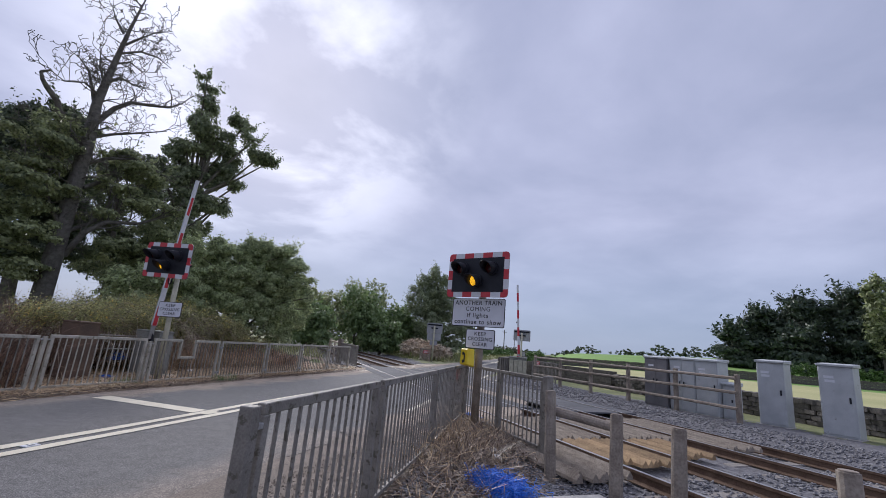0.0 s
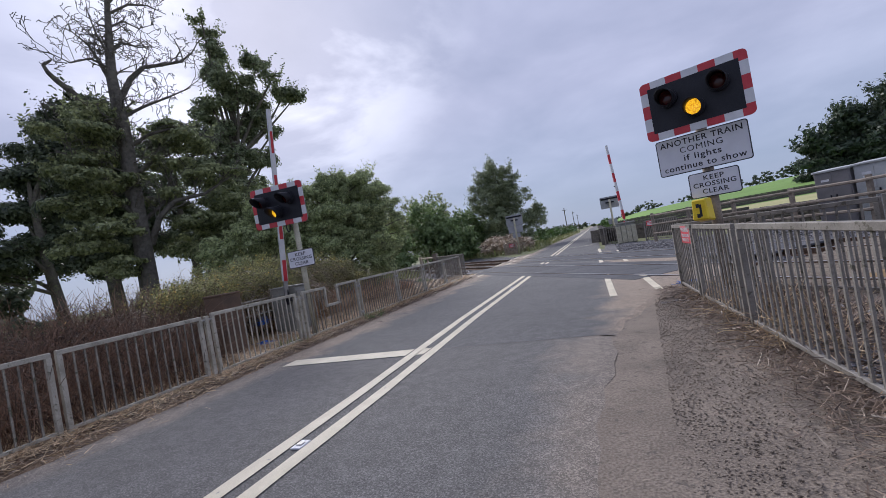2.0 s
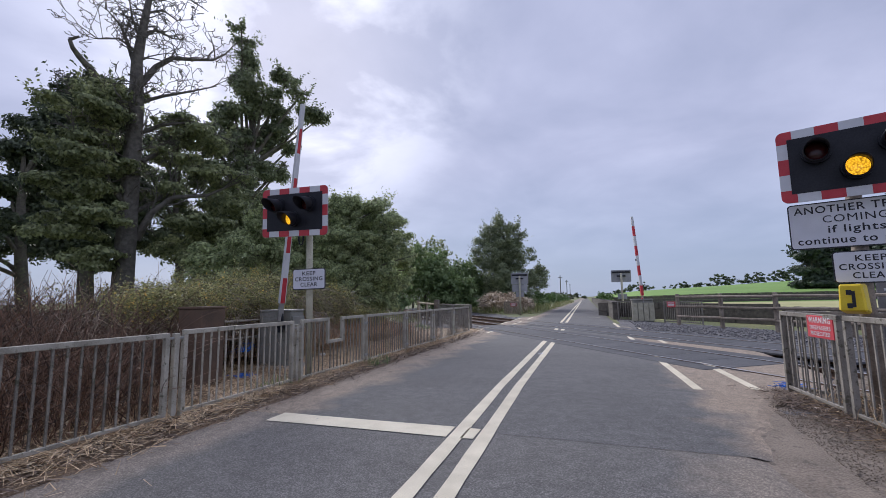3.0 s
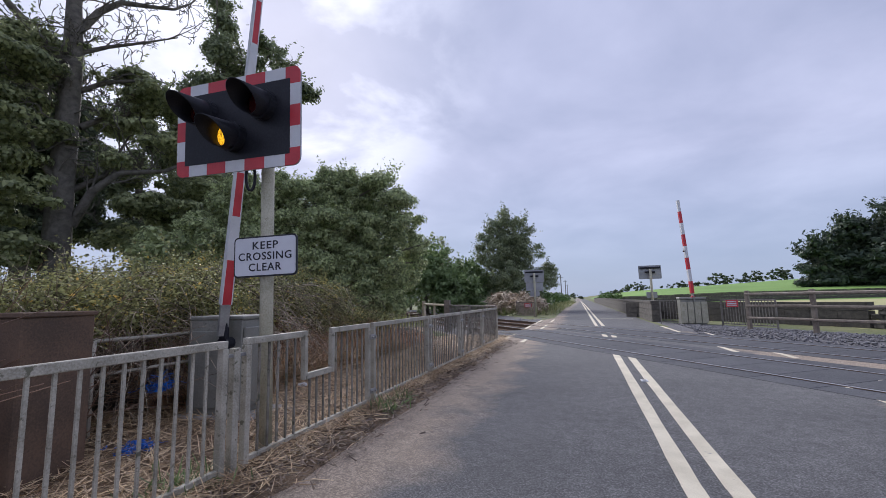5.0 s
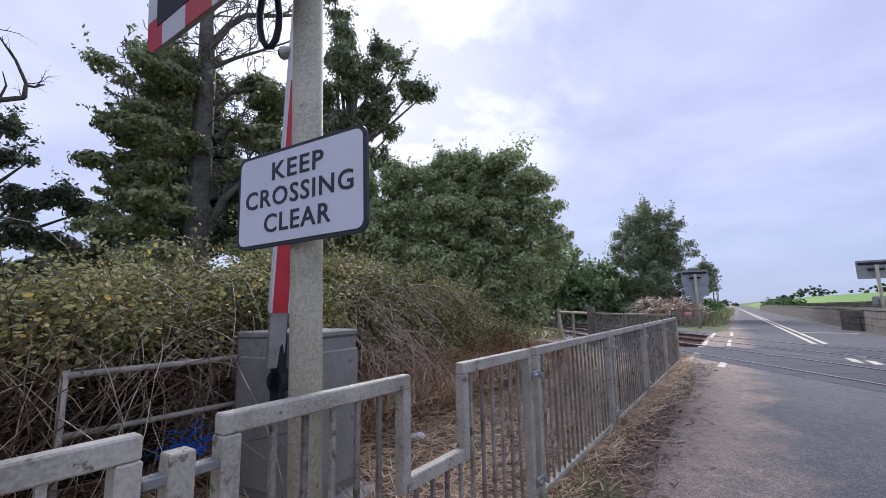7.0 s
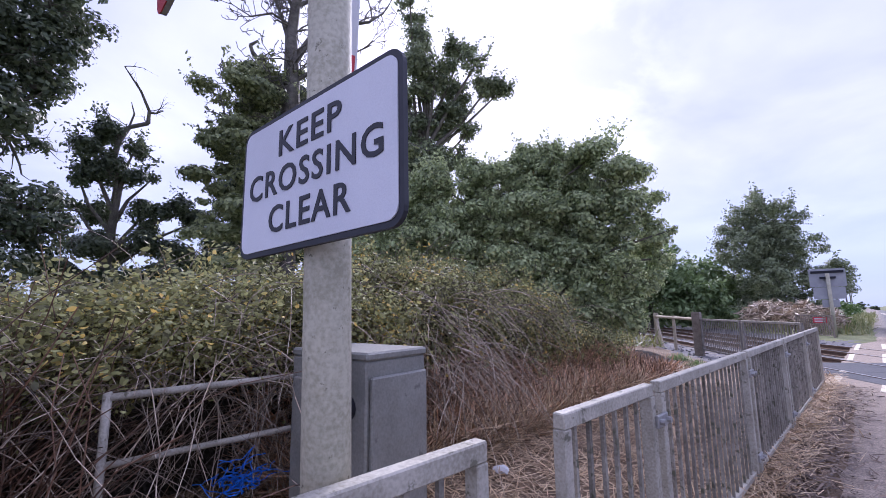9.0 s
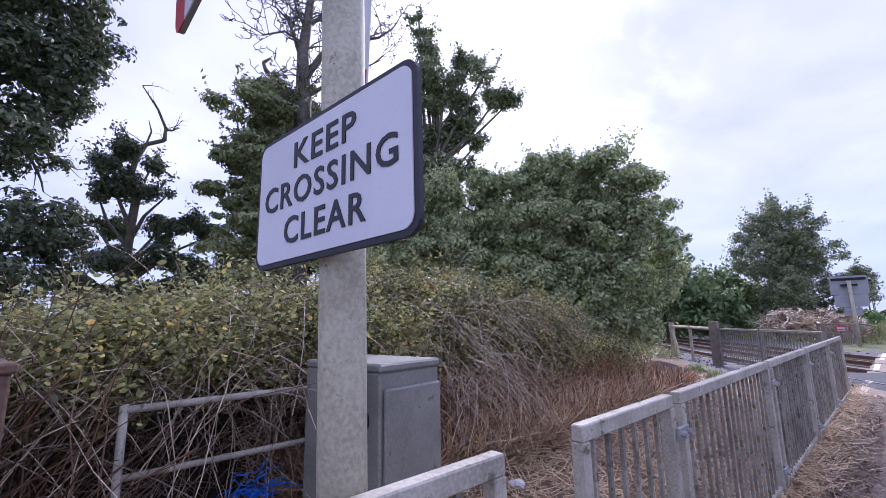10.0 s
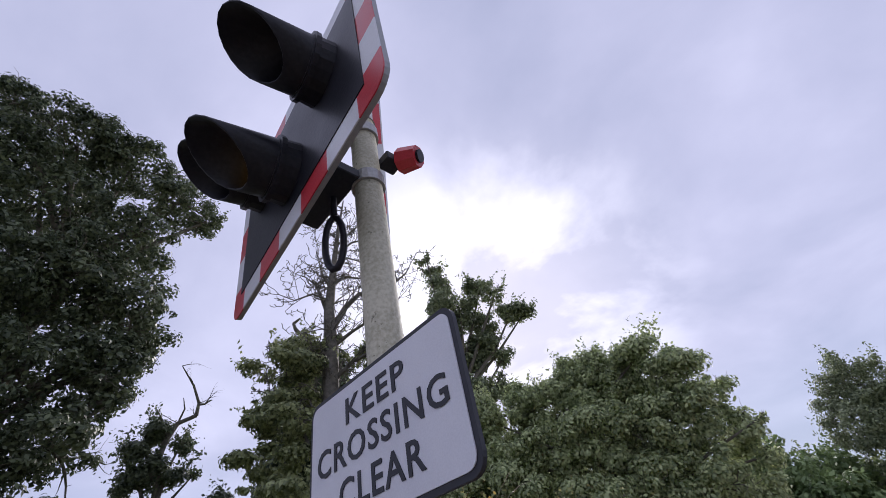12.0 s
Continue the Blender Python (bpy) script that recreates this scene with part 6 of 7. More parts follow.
# thorn thicket on the bank
tree("thorn_thicket", "dense rounded green thorn thicket on the bank", (-12.0, 16.4, -0.1), [(-12.4, 16.4, 5.3, 0.53, 0.53, 0.45), (-11, 16.9, 5.2, 0.47, 0.47, 0.4), (-12, 17, 5, 0.77, 0.77, 0.65), (-10.5, 16.9, 4.4, 0.58, 0.58, 0.49), (-10.3, 17.6, 3.9, 0.54, 0.54, 0.46), (-13.1, 15.9, 5, 0.51, 0.51, 0.43), (-13.9, 15.6, 5, 0.55, 0.55, 0.47), (-14.3, 14.7, 4.7, 0.57, 0.57, 0.48), (-15.1, 14.4, 4.4, 0.55, 0.55, 0.47), (-10.2, 17.8, 3.1, 0.54, 0.54, 0.46), (-9.6, 17.5, 3.2, 0.14, 0.14, 0.12), (-9.9, 17.9, 2.6, 0.24, 0.24, 0.2), (-10.9, 16.9, 3.5, 0.89, 0.89, 0.75), (-12, 16.2, 3.7, 0.89, 0.89, 0.75), (-13.1, 15.4, 3.7, 0.8, 0.8, 0.68), (-13.9, 14.6, 3.4, 0.74, 0.74, 0.63), (-10.7, 16.9, 2.2, 0.73, 0.73, 0.62), (-11.8, 16.2, 2.4, 0.78, 0.78, 0.66), (-10.5, 17.2, 1.3, 0.41, 0.41, 0.35), (-11.3, 16.5, 1.5, 0.58, 0.58, 0.49), (-12.7, 15.3, 2.5, 0.68, 0.68, 0.58), (-11, 16.8, 0.9, 0.31, 0.31, 0.26), (-15.4, 13.9, 3.6, 0.54, 0.54, 0.46), (-12.1, 15.7, 1.5, 0.52, 0.52, 0.45), (-13, 16.7, 4.7, 0.68, 0.68, 0.58), (-11.9, 17.7, 4.3, 0.76, 0.76, 0.64), (-14.1, 16.1, 4.3, 0.7, 0.7, 0.6), (-11.4, 17, 2.8, 0.78, 0.78, 0.66), (-12.6, 16.3, 2.9, 0.81, 0.81, 0.69), (-13.5, 14.9, 2.5, 0.64, 0.64, 0.54), (-14.7, 13.9, 3.1, 0.57, 0.57, 0.49), (-15, 14.7, 4, 0.68, 0.68, 0.58), (-10.6, 17.7, 2.1, 0.54, 0.54, 0.46)],
     170000, 0.066, M_LEAF_THORN, 0.12, 0.24, 71, category="bush", shoots=520, core=0.18)
tree("thorn_thicket", "green thorn thicket beyond the first one", (-16.5, 17.5, -0.3), [
    (-16.5, 17.0, 3.4, 1.8, 1.8, 1.5), (-15.3, 19.4, 3.6, 1.8, 2.0, 1.5), (-17.5, 15.0, 2.4, 1.8, 1.8, 1.4), (-15.0, 15.0, 1.8, 1.5, 1.5, 1.2), (-14.0, 21.0, 2.8, 1.8, 2.0, 1.7)], 20000, 0.12, M_LEAF_THORN, 0.12, 0.3, 72, category="bush")

# trees beside the far line and road
tree("round_tree", "round bushy tree standing by the far track", (-12.3, 50.5, -0.1), [
    (-12.4, 50.4, 8.6, 2.3, 2.3, 1.9), (-13.6, 50, 6.4, 2.5, 2.5, 2.2), (-11.2, 51, 6.2, 2.4, 2.4, 2.2), (-12.3, 50.3, 3.6, 3.2, 3.0, 2.2), (-9.2, 51, 3.2, 1.5, 1.6, 1.3), (-8.2, 52, 3.6, 1.3, 1.3, 1.3), (-12.6, 50.4, 10.4, 0.7, 0.7, 0.7), (-12.2, 50.2, 1.2, 3.6, 3.2, 1.2)],
    60000, 0.14, M_LEAF_OAK, 0.22, 0.5, 81, shoots=200)
for k, (x, y, h, r, mt) in enumerate(((-19.5, 44, 7.0, 3.0, M_LEAF_LIGHT), (-23, 55, 9.0, 3.6, M_LEAF_ASH), (-17.6, 52, 6.0, 2.6, M_LEAF_LIGHT), (-16.2, 43, 3.4, 2.2, M_LEAF_LIGHT), (-29, 62, 10, 4.2, M_LEAF_ASH), (-15.5, 58, 4.6, 2.6, M_LEAF_ASH), (-21, 36, 4.4, 2.4, M_LEAF_LIGHT), (-24, 42, 6.5, 3, M_LEAF_ASH))):
    tree("lineside_tree", "light green tree or bush along the far railway", (x, y, -0.1), [(x, y, h - r * 0.7, r * 0.8, r * 0.8, r * 0.7), (x - r * 0.5, y + 0.3, h * 0.55, r * 0.75, r * 0.7, r * 0.7), (x + r * 0.5, y - 0.3, h * 0.5, r * 0.7, r * 0.7, r * 0.65), (x, y, h * 0.25, r * 1.0, r * 0.9, h * 0.25)], 5200, 0.26, mt, 0.15, 0.5, 90 + k)

# dark conifers and hedge on the rise
for k, (x, y, h, r) in enumerate(((49.5, 127, 10.5, 4.6), (55, 127, 14.5, 5), (62, 126, 18, 5.6), (71, 124, 20.5, 6), (80, 120, 21.5, 6.5), (91, 118, 21, 7), (60, 121, 11, 5.6), (72, 118, 13, 6), (88, 112, 15, 8), (104, 112, 20, 8))):
    z = float(ground_z(np.array(x), np.array(y)))
    rg_ = np.random.default_rng(300 + k)
    cl = [(x + rg_.uniform(-0.4, 0.4) * r, y + rg_.uniform(-0.3, 0.3) * r, z + h * f, r * (1.15 - 0.55 * f) * rg_.uniform(0.6, 1.1), r * (1.1 - 0.5 * f), h * 0.07) for f in np.linspace(0.06, 0.96, 16)]
    tree("cypress_tree", "dark spreading cypress on the rise beyond the field", (x, y, z), cl, 14000, 0.5, M_LEAF_CONIFER, 0.4, 1.3, 300 + k, flat=0.5, long=2.0, shoots=120)
z = float(ground_z(np.array(76.0), np.array(112.0)))
tree("poplar_tree", "slim pale green tree among the dark cypresses", (71, 112, z), [(71, 112, z + 8, 2.6, 2.6, 4), (71.5, 112, z + 14, 2.6, 2.6, 4), (71, 112, z + 19, 1.8, 1.8, 3)], 5000, 0.5, M_LEAF_ASH, 0.2, 0.7, 320)
hp = []
for x in np.arange(50, 120, 2.2):
    y = 104 - 0.12 * (x - 50)
    z = float(ground_z(np.array(x), np.array(y)))
    hp.append((x, y, z + 1.4, 1.7, 1.4, 1.5))
hd = thing("field_hedge", "long trimmed green hedge on the rise", "hedge", pose(50, 104, 0), kind="stuff")
leaf_part("hedge_leaves", crown_points(hp, 17000, 0.4, 16, (0.5, 1.0)), 0.32, M_LEAF_HEDGE, hd)
hp = []
for k in range(26):
    az = radians(-2 - 27 * k / 26 + rng.uniform(-0.4, 0.4))
    dist = rng.uniform(235, 275)
    x, y = -4 - dist * math.sin(az), 3 + dist * math.cos(az)
    z = float(ground_z(np.array(x), np.array(y)))
    h = rng.choice([1.6, 2.2, 3.0, 4.6], p=[0.4, 0.3, 0.2, 0.1])
    hp.append((x, y, z + h * 0.55, h * rng.uniform(0.7, 1.6), h * 0.7, h * 0.6))
for k in range(24):
    x, y = rng.uniform(-60, -6), rng.uniform(260, 330)
    h = rng.uniform(1.5, 4.5)
    hp.append((x, y, h * 0.5, h * 1.3, h, h * 0.6))
ft = thing("distant_trees", "line of small dark trees on the skyline", "trees", pose(20, 240, 0), kind="stuff")
leaf_part("foliage", crown_points(hp, 15000, 0.5, 12, (0.3, 1.05)), 0.8, M_LEAF_DARK, ft)
hp = [(x, y, 0.35 + 0.25 * ((k * 7) % 5), rng.uniform(0.8, 1.3), 1.3, rng.uniform(0.5, 1.1)) for k, (x, y) in enumerate([(-1.0 + 0.02 * i, 66 + 3.2 * i) for i in range(22)] + [(-9.6 - 0.02 * i, 60 + 4 * i) for i in range(20)])]
rh_ = thing("roadside_bushes", "low green bushes along the far road", "bushes", pose(-2, 80, 0), kind="stuff")
leaf_part("foliage", crown_points(hp, 11000, 0.35, 14, (0.3, 1.05)), 0.28, M_LEAF_HEDGE, rh_)
for x, y, h in ((-10.5, 118, 7), (-11.4, 165, 7.5), (-12.6, 215, 7.5)):
    t = thing("telegraph_pole", "slim dark telegraph pole beside the far road", "pole", pose(x, y, 0), "telegraph poles")
    part("shaft", tube(bmesh.new(), (0, 0, -0.3), (0, 0, h), 0.14, 0.1, 8), M_BARK, t)
    part("crossarm", box(bmesh.new(), -0.6, -0.05, h - 0.6, 0.6, 0.05, h - 0.48), M_BARK, t)


# ---------------- bramble bank ----------------
def bank_z(x, y):
    """Height of the earth bank behind the railing."""
    foot = -9.75 + 0.12 * np.sin(y * 1.3) - 0.25 * sstep(9, 16, y) - 0.7 * sstep(5.0, 6.0, y) * (1 - sstep(8.9, 9.7, y))
    rise = sstep(0.0, 1.5, foot - x)
    keep = sstep(-14, -9, y) * (1 - 0.75 * sstep(12.5, 19.0, y))
    return -0.06 + (1.22 + 0.14 * np.sin(y * 0.9 + x) + 0.1 * np.sin(y * 2.3)) * rise * keep - 1.6 * sstep(13.5, 17, -x)


bx_, by_ = np.arange(-17.5, -9.1, 0.22), np.arange(-14, 20, 0.25)
BXX, BYY = np.meshgrid(bx_, by_, indexing="ij")
BZZ = bank_z(BXX, BYY)
i_, j_ = np.meshgrid(np.arange(len(bx_) - 1), np.arange(len(by_) - 1), indexing="ij")
nn = len(by_)
q_ = np.stack([i_ * nn + j_, (i_ + 1) * nn + j_, (i_ + 1) * nn + j_ + 1, i_ * nn + j_ + 1], -1)
# the hollow's shade is partly in this earth colour
tagged(new("bank", mesh_from("bank", np.stack([BXX, BYY, BZZ], -1).reshape(-1, 3), q_.ravel(), 4, M_SHADED_EARTH, True)), "earth bank with the brambles' shade put into its dark colour", "bank", kind="structure")

rg = np.random.default_rng(99)
# leaves over the top and upper face of the bank
n = 2500
y = rg.uniform(-9, 15.5, n)
x = -9.95 - np.abs(rg.normal(0, 1, n)) * 1.5 - 0.2
top = np.maximum(bank_z(x, y), 0.98 * (y > 6.2) * (y < 9.4))
cl = np.stack([x, y, top + rg.uniform(0.12, 0.42, n)], 1)
k = rg.normal(size=(n, 60, 3)) * np.array([0.17, 0.17, 0.11])
pts = (cl[:, None] + k).reshape(-1, 3)
greenness = sstep(6.7, 7.6, pts[:, 1] + rg.normal(0, 0.8, len(pts)))
pts = pts[(rg.uniform(size=len(pts)) < 0.02 + 0.98 * greenness) & (pts[:, 0] < -9.9 - 1.1 * sstep(9.2, 10.5, pts[:, 1]))]
# leafy fringe hanging over the face of the bank
n = 230
yf = rg.uniform(6.0, 9.8, n)
zf = 1.02 + 0.55 * rg.uniform(0, 1, n) ** 0.7 + 0.07 * np.sin(yf * 5.1)
xf = -9.5 - rg.uniform(0, 0.5, n) - 0.3 * (zf - 0.95)
fr = (np.stack([xf, yf, zf], 1)[:, None] + rg.normal(size=(n, 54, 3)) * np.array([0.12, 0.15, 0.08])).reshape(-1, 3)
pts = np.concatenate([pts, fr])
br = thing("bramble_leaves", "tangled green and yellowing bramble leaves over the bank", "brambles", pose(-11, 6, 0), kind="stuff")
leaf_part("foliage", pts, 0.028, M_LEAF_BRAMBLE, br, long=1.2, oval=True)
# bramble and rose growth heaped along the crest, taller beside the thicket
heaps = []
for y in np.arange(7.0, 15.2, 0.27):
    top = float(np.interp(y, [6.4, 7.2, 8.2, 9.2, 10.2, 11.4, 12.7, 14.4, 15.2], [1.42, 1.5, 1.72, 1.9, 2.04, 1.92, 1.75, 1.5, 1.2]))
    for back, drop in ((0.0, 0.42), (0.7, 0.28), (1.6, 0.34), (0.25, 0.85)):
        if drop > 0.8 and y < 9.0:
            continue
        r = rg.uniform(0.16, 0.5)
        heaps.append((-10.35 - back - 0.05 * max(0, y - 10) + rg.uniform(-0.2, 0.2), y + rg.uniform(-0.2, 0.2), top - drop + rg.uniform(-0.2, 0.14), r * 1.15, r * 1.2, r * 0.85))
bw_ = thing("bramble_leaves", "heaped bramble and wild rose growth along the bank crest", "brambles", pose(-11, 10, 0), kind="stuff")
v, f = lumpy_leaves(heaps, 105000, 0.2, 0.036, np.random.default_rng(98), 0.15, 1.35, shoots=700)
new("foliage", mesh_from("foliage", v - np.array((-11, 10, 0)), f, 4, M_LEAF_BRAMBLE)).parent = bw_


def canes(count, y0, y1, rd, out, reach=(0.5, 1.3), r=0.0045, x0=-9.9, spread=1.6, lift=(0.3, 0.9), hang=True):
    """Arching bramble canes rooted on the bank."""
    for _ in range(count):
        y = rd.uniform(y0, y1)
        x = x0 - abs(rd.gauss(0, 0.5)) * spread
        z = float(bank_z(np.array(x), np.array(y))) + rd.uniform(-0.05, 0.15)
        a = rd.uniform(-2.6, 2.6)
        sag = rd.uniform(-0.02, 0.34)
        d = Vector((math.cos(a), math.sin(a) * 1.1, rd.uniform(*lift) * 1.4 - 0.3))
        p = Vector((x, y, z))
        ln = rd.uniform(*reach)
        rr = r * rd.uniform(0.6, 1.3)
        st = 7
        for k in range(st):
            d = (d + Vector((rd.gauss(0, 0.13), rd.gauss(0, 0.13), -sag if hang else -0.05))).normalized()
            q = p + d * ln / st
            if q.z < 0.02:
                q.z = 0.02
            if q.x > -7.5:
                break
            out.append((*p, *q, rr * (1 - 0.08 * k), rr * (1 - 0.08 * (k + 1))))
            p = q


rd = random.Random(77)
rows = []
canes(900, -9, 5.8, rd, rows, (0.7, 1.7), 0.006)
canes(260, 9.4, 13.5, rd, rows, (0.5, 1.2), 0.005, lift=(0.1, 0.5))
pale = []
for _ in range(210):
    y = rd.uniform(5.2, 11.0)
    p = Vector((rd.uniform(-9.9, -9.5), y, rd.uniform(0.85, 1.3) * (1 if y < 9.6 else 0.85)))
    d = Vector((rd.uniform(-0.1, 0.8), rd.gauss(0, 0.9), rd.uniform(-0.9, 0.15)))
    ln = rd.uniform(0.4, 1.6)
    for k in range(8):
        d = (d + Vector((rd.gauss(0, 0.09), rd.gauss(0, 0.12), -0.17))).normalized()
        q = p + d * ln / 8
        if q.z < 0.02:
            break
        pale.append((*p, *q, 0.0042 * (1 - 0.07 * k), 0.0042 * (1 - 0.07 * (k + 1))))
        p = q
for _ in range(150):
    y = rd.gauss(10.4, 1.1)
    p = Vector((rd.uniform(-10.5, -9.7), y, rd.uniform(0.9, 1.65)))
    d = Vector((rd.uniform(0.0, 0.9), rd.gauss(0.25, 0.8), rd.uniform(-0.5, 0.35)))
    ln = rd.uniform(0.5, 1.7)
    for k in range(8):
        d = (d + Vector((rd.gauss(0, 0.1), rd.gauss(0, 0.12), -0.2))).normalized()
        q = p + d * ln / 8
        if q.z < max(0.02, float(bank_z(np.array(q.x), np.array(q.y)))) or q.x > -8.5:
            break
        pale.append((*p, *q, 0.0042 * (1 - 0.07 * k), 0.0042 * (1 - 0.07 * (k + 1))))
        p = q
tagged(stick_part("bleached_canes", pale, M_CANE_PALE, None, 4), "pale bleached bramble canes arching down over the tube rail", "brambles", kind="stuff")
for _ in range(1000):
    y = rd.uniform(5.6, 13.5)
    top = float(np.interp(y, [5.6, 7.2, 8.2, 9.2, 10.2, 11.4, 13.5], [1.25, 1.42, 1.6, 1.8, 1.9, 1.8, 1.5]))
    p = Vector((rd.uniform(-11.6, -10.0), y, top - rd.uniform(0.1, 0.5)))
    d = Vector((rd.gauss(0.2, 0.6), rd.gauss(0, 0.8), rd.uniform(0.3, 1.1)))
    ln = rd.uniform(0.4, 1.2)
    for k in range(7):
        d = (d + Vector((rd.gauss(0, 0.12), rd.gauss(0, 0.12), -0.24))).normalized()
        q = p + d * ln / 7
        rows.append((*p, *q, 0.005 * (1 - 0.07 * k), 0.005 * (1 - 0.07 * (k + 1))))
        p = q
canes(260, 3, 6, rd, rows, (0.5, 1.2), 0.004, x0=-9.75, spread=0.7, lift=(0.2, 0.8))
for _ in range(800):
    p = Vector((rd.uniform(-10.6, -9.45), rd.uniform(5.0, 9.8), rd.uniform(0.5, 1.3)))
    d = Vector((rd.gauss(0.1, 0.4), rd.gauss(0, 0.7), rd.uniform(-1.0, 0.2))).normalized()
    ln = rd.uniform(0.3, 1.1)
    for k in range(4):
        d = (d + Vector((rd.gauss(0, 0.1), rd.gauss(0, 0.12), -0.08))).normalized()
        q = p + d * ln / 4
        if q.z < 0.0:
            break
        rows.append((*p, *q, 0.0026, 0.0022))
        p = q
canes(1300, -8, 6.0, rd, rows, (0.8, 2.0), 0.006, x0=-9.4, spread=1.4, lift=(0.3, 1.0))
brown = []
for _ in range(2900):
    y = rd.uniform(8.8, 15.0)
    x = -9.75 - abs(rd.gauss(0, 0.7))
    p = Vector((x, y, max(0.0, float(bank_z(np.array(x), np.array(y)))) + rd.uniform(0.0, 0.3)))
    d = Vector((rd.gauss(0, 1), rd.gauss(0, 1), rd.gauss(0.1, 0.5))).normalized()
    ln = rd.uniform(0.15, 0.6)
    for k in range(3):
        d = (d + Vector((rd.gauss(0, 0.25), rd.gauss(0, 0.25), rd.gauss(-0.1, 0.2)))).normalized()
        q = p + d * ln / 3
        brown.append((*p, *q, 0.0055, 0.004))
        p = q
tagged(stick_part("bracken_stems", brown, M_BRACKEN, None, 3), "reddish-brown dead bracken stems on the cut slope", "bracken", kind="stuff")
tagged(stick_part("dead_canes", rows, M_CANE, None, 3), "tangle of dead arching bramble canes on the bank", "brambles", kind="stuff")
# upright dead growth against the nearer railing
rows = []
for _ in range(8500):
    y = rd.uniform(-8, 7.3)
    x = rd.uniform(-11.4, -7.7 if y < 5.4 else -9.4)
    z0 = max(0.0, float(bank_z(np.array(x), np.array(y))))
    p = Vector((x, y, z0))
    d = Vector((rd.gauss(0, 0.4), rd.gauss(0, 0.4), 1)).normalized()
    ln = rd.uniform(0.7, 2.0) * (1 if x < -8.5 else 0.62) * (1 - 0.45 * z0)
    for k in range(5):
        d = (d + Vector((rd.gauss(0, 0.22), rd.gauss(0, 0.22), -0.12))).normalized()
        q = p + d * ln / 5
        rows.append((*p, *q, 0.007 * (1 - 0.12 * k), 0.007 * (1 - 0.12 * (k + 1))))
        p = q
tagged(stick_part("dead_undergrowth", rows, M_DEADGROWTH, None, 3), "brown dead undergrowth standing behind the railing", "undergrowth", kind="stuff")


def blades(x, y, z, length, width, rgen, lie=0.25):
    """Flat straw blades lying about on the ground: corners and quads."""
    n = len(x)
    a = rgen.uniform(0, 2 * np.pi, n)
    t = rgen.normal(0, lie, n)
    d = np.stack([np.cos(a) * np.cos(t), np.sin(a) * np.cos(t), np.abs(np.sin(t))], 1) * (length * rgen.uniform(0.5, 1.4, n))[:, None]
    s = np.stack([-np.sin(a), np.cos(a), rgen.normal(0, 0.4, n)], 1) * width / 2
    p = np.stack([x, y, z], 1)
    v = np.stack([p - s, p + s, p + d + s * 0.5, p + d - s * 0.5], 1)
    return v.reshape(-1, 3), np.arange(4 * n)


def scatter(name, label, category, material, x, y, z, length, width, lie=0.25):
    v, f = blades(x, y, z, length, width, rg, lie)
    return tagged(new(name, mesh_from(name, v, f, 4, material)), label, category, kind="stuff")


# straw and litter between railing and bank
n = 34000
x, y = rg.uniform(-10.4, -7.2, n), rg.uniform(1.5, 19.5, n)
z = np.maximum(bank_z(x, y), -0.03) + rg.uniform(0, 0.06, n)
scatter("straw_litter", "pale brown straw and cut stems behind the railing", "litter", M_STRAW, x, y, z, 0.19, 0.009)
n = 42000
y = rg.uniform(8.8, 17.5, n)
x = -9.7 - np.abs(rg.normal(0, 1.0, n))
z = bank_z(x, y) + 0.22 * rg.uniform(0, 1, n) ** 1.5
scatter("dead_bracken", "brown cut bracken lying on the bank slope", "bracken", M_BRACKEN, x, y, z, 0.3, 0.017, 0.55)
n = 9000
y = rg.uniform(8.9, 15.0, n)
x = -9.45 - np.abs(rg.normal(0, 0.55, n))
scatter("slope_straw", "tan cut stems lying over the foot of the slope", "litter", M_STRAW, x, y, np.maximum(bank_z(x, y), -0.03) + 0.25 * rg.uniform(0, 1, n) ** 2, 0.34, 0.014, 0.55)
n = 14000
y = rg.uniform(-8, 18, n)
x = -7.4 + 0.55 * np.abs(rg.normal(0, 0.6, n))
scatter("verge_litter", "dark leaf litter trodden into the road edge", "litter", M_MULCH, x, y, rg.uniform(-0.015, 0.02, n), 0.08, 0.014)
# verge outside the railing
n = 13000
y = rg.uniform(-8, 18, n)
w_ = np.interp(y, [-8, 4, 6, 9, 18], [0.8, 0.75, 0.5, 0.36, 0.3])
x = -7.45 + w_ * np.abs(rg.normal(0, 0.55, n))
scatter("verge_straw", "dry straw lying along the road edge", "litter", M_STRAW, x, y, rg.uniform(-0.01, 0.06, n), 0.15, 0.008)
# right verge
n = 6500
y = rg.uniform(1.0, 8.8, n)
x = np.interp(y, [1.0, 8.8], [0.34, -0.1]) - np.abs(rg.normal(0, 0.24, n))
scatter("verge_litter", "dead stems and leaf litter under the railing", "litter", M_MULCH, x, y, rg.uniform(-0.02, 0.035, n), 0.09, 0.008)
n = 5200
y = rg.normal(6.1, 1.15, n)
x = np.interp(y, [3, 8], [0.75, 0.45]) + rg.normal(0, 0.34, n)
keep = (0.812 * x + 0.583 * y < 5.1) & (x > 0.12)
scatter("dead_stems", "heap of dead stems and litter behind the railing", "litter", M_MULCH, x[keep], y[keep], 0.10 * rg.uniform(0, 1, n)[keep] ** 2 - 0.01, 0.2, 0.01, 0.45)
n = 9000
y = rg.normal(5.4, 1.7, n)
x = np.interp(y, [1.0, 8.0], [0.9, 0.5]) + rg.normal(0, 0.45, n)
keep = (0.812 * x + 0.583 * y < 5.15) & (x > np.interp(y, [1.0, 8.8], [0.3, 0.0]))
lv, lf = leaves(np.stack([x, y, rg.uniform(0.0, 0.045, n)], 1)[keep], 0.035, long=1.5, rg=rg)
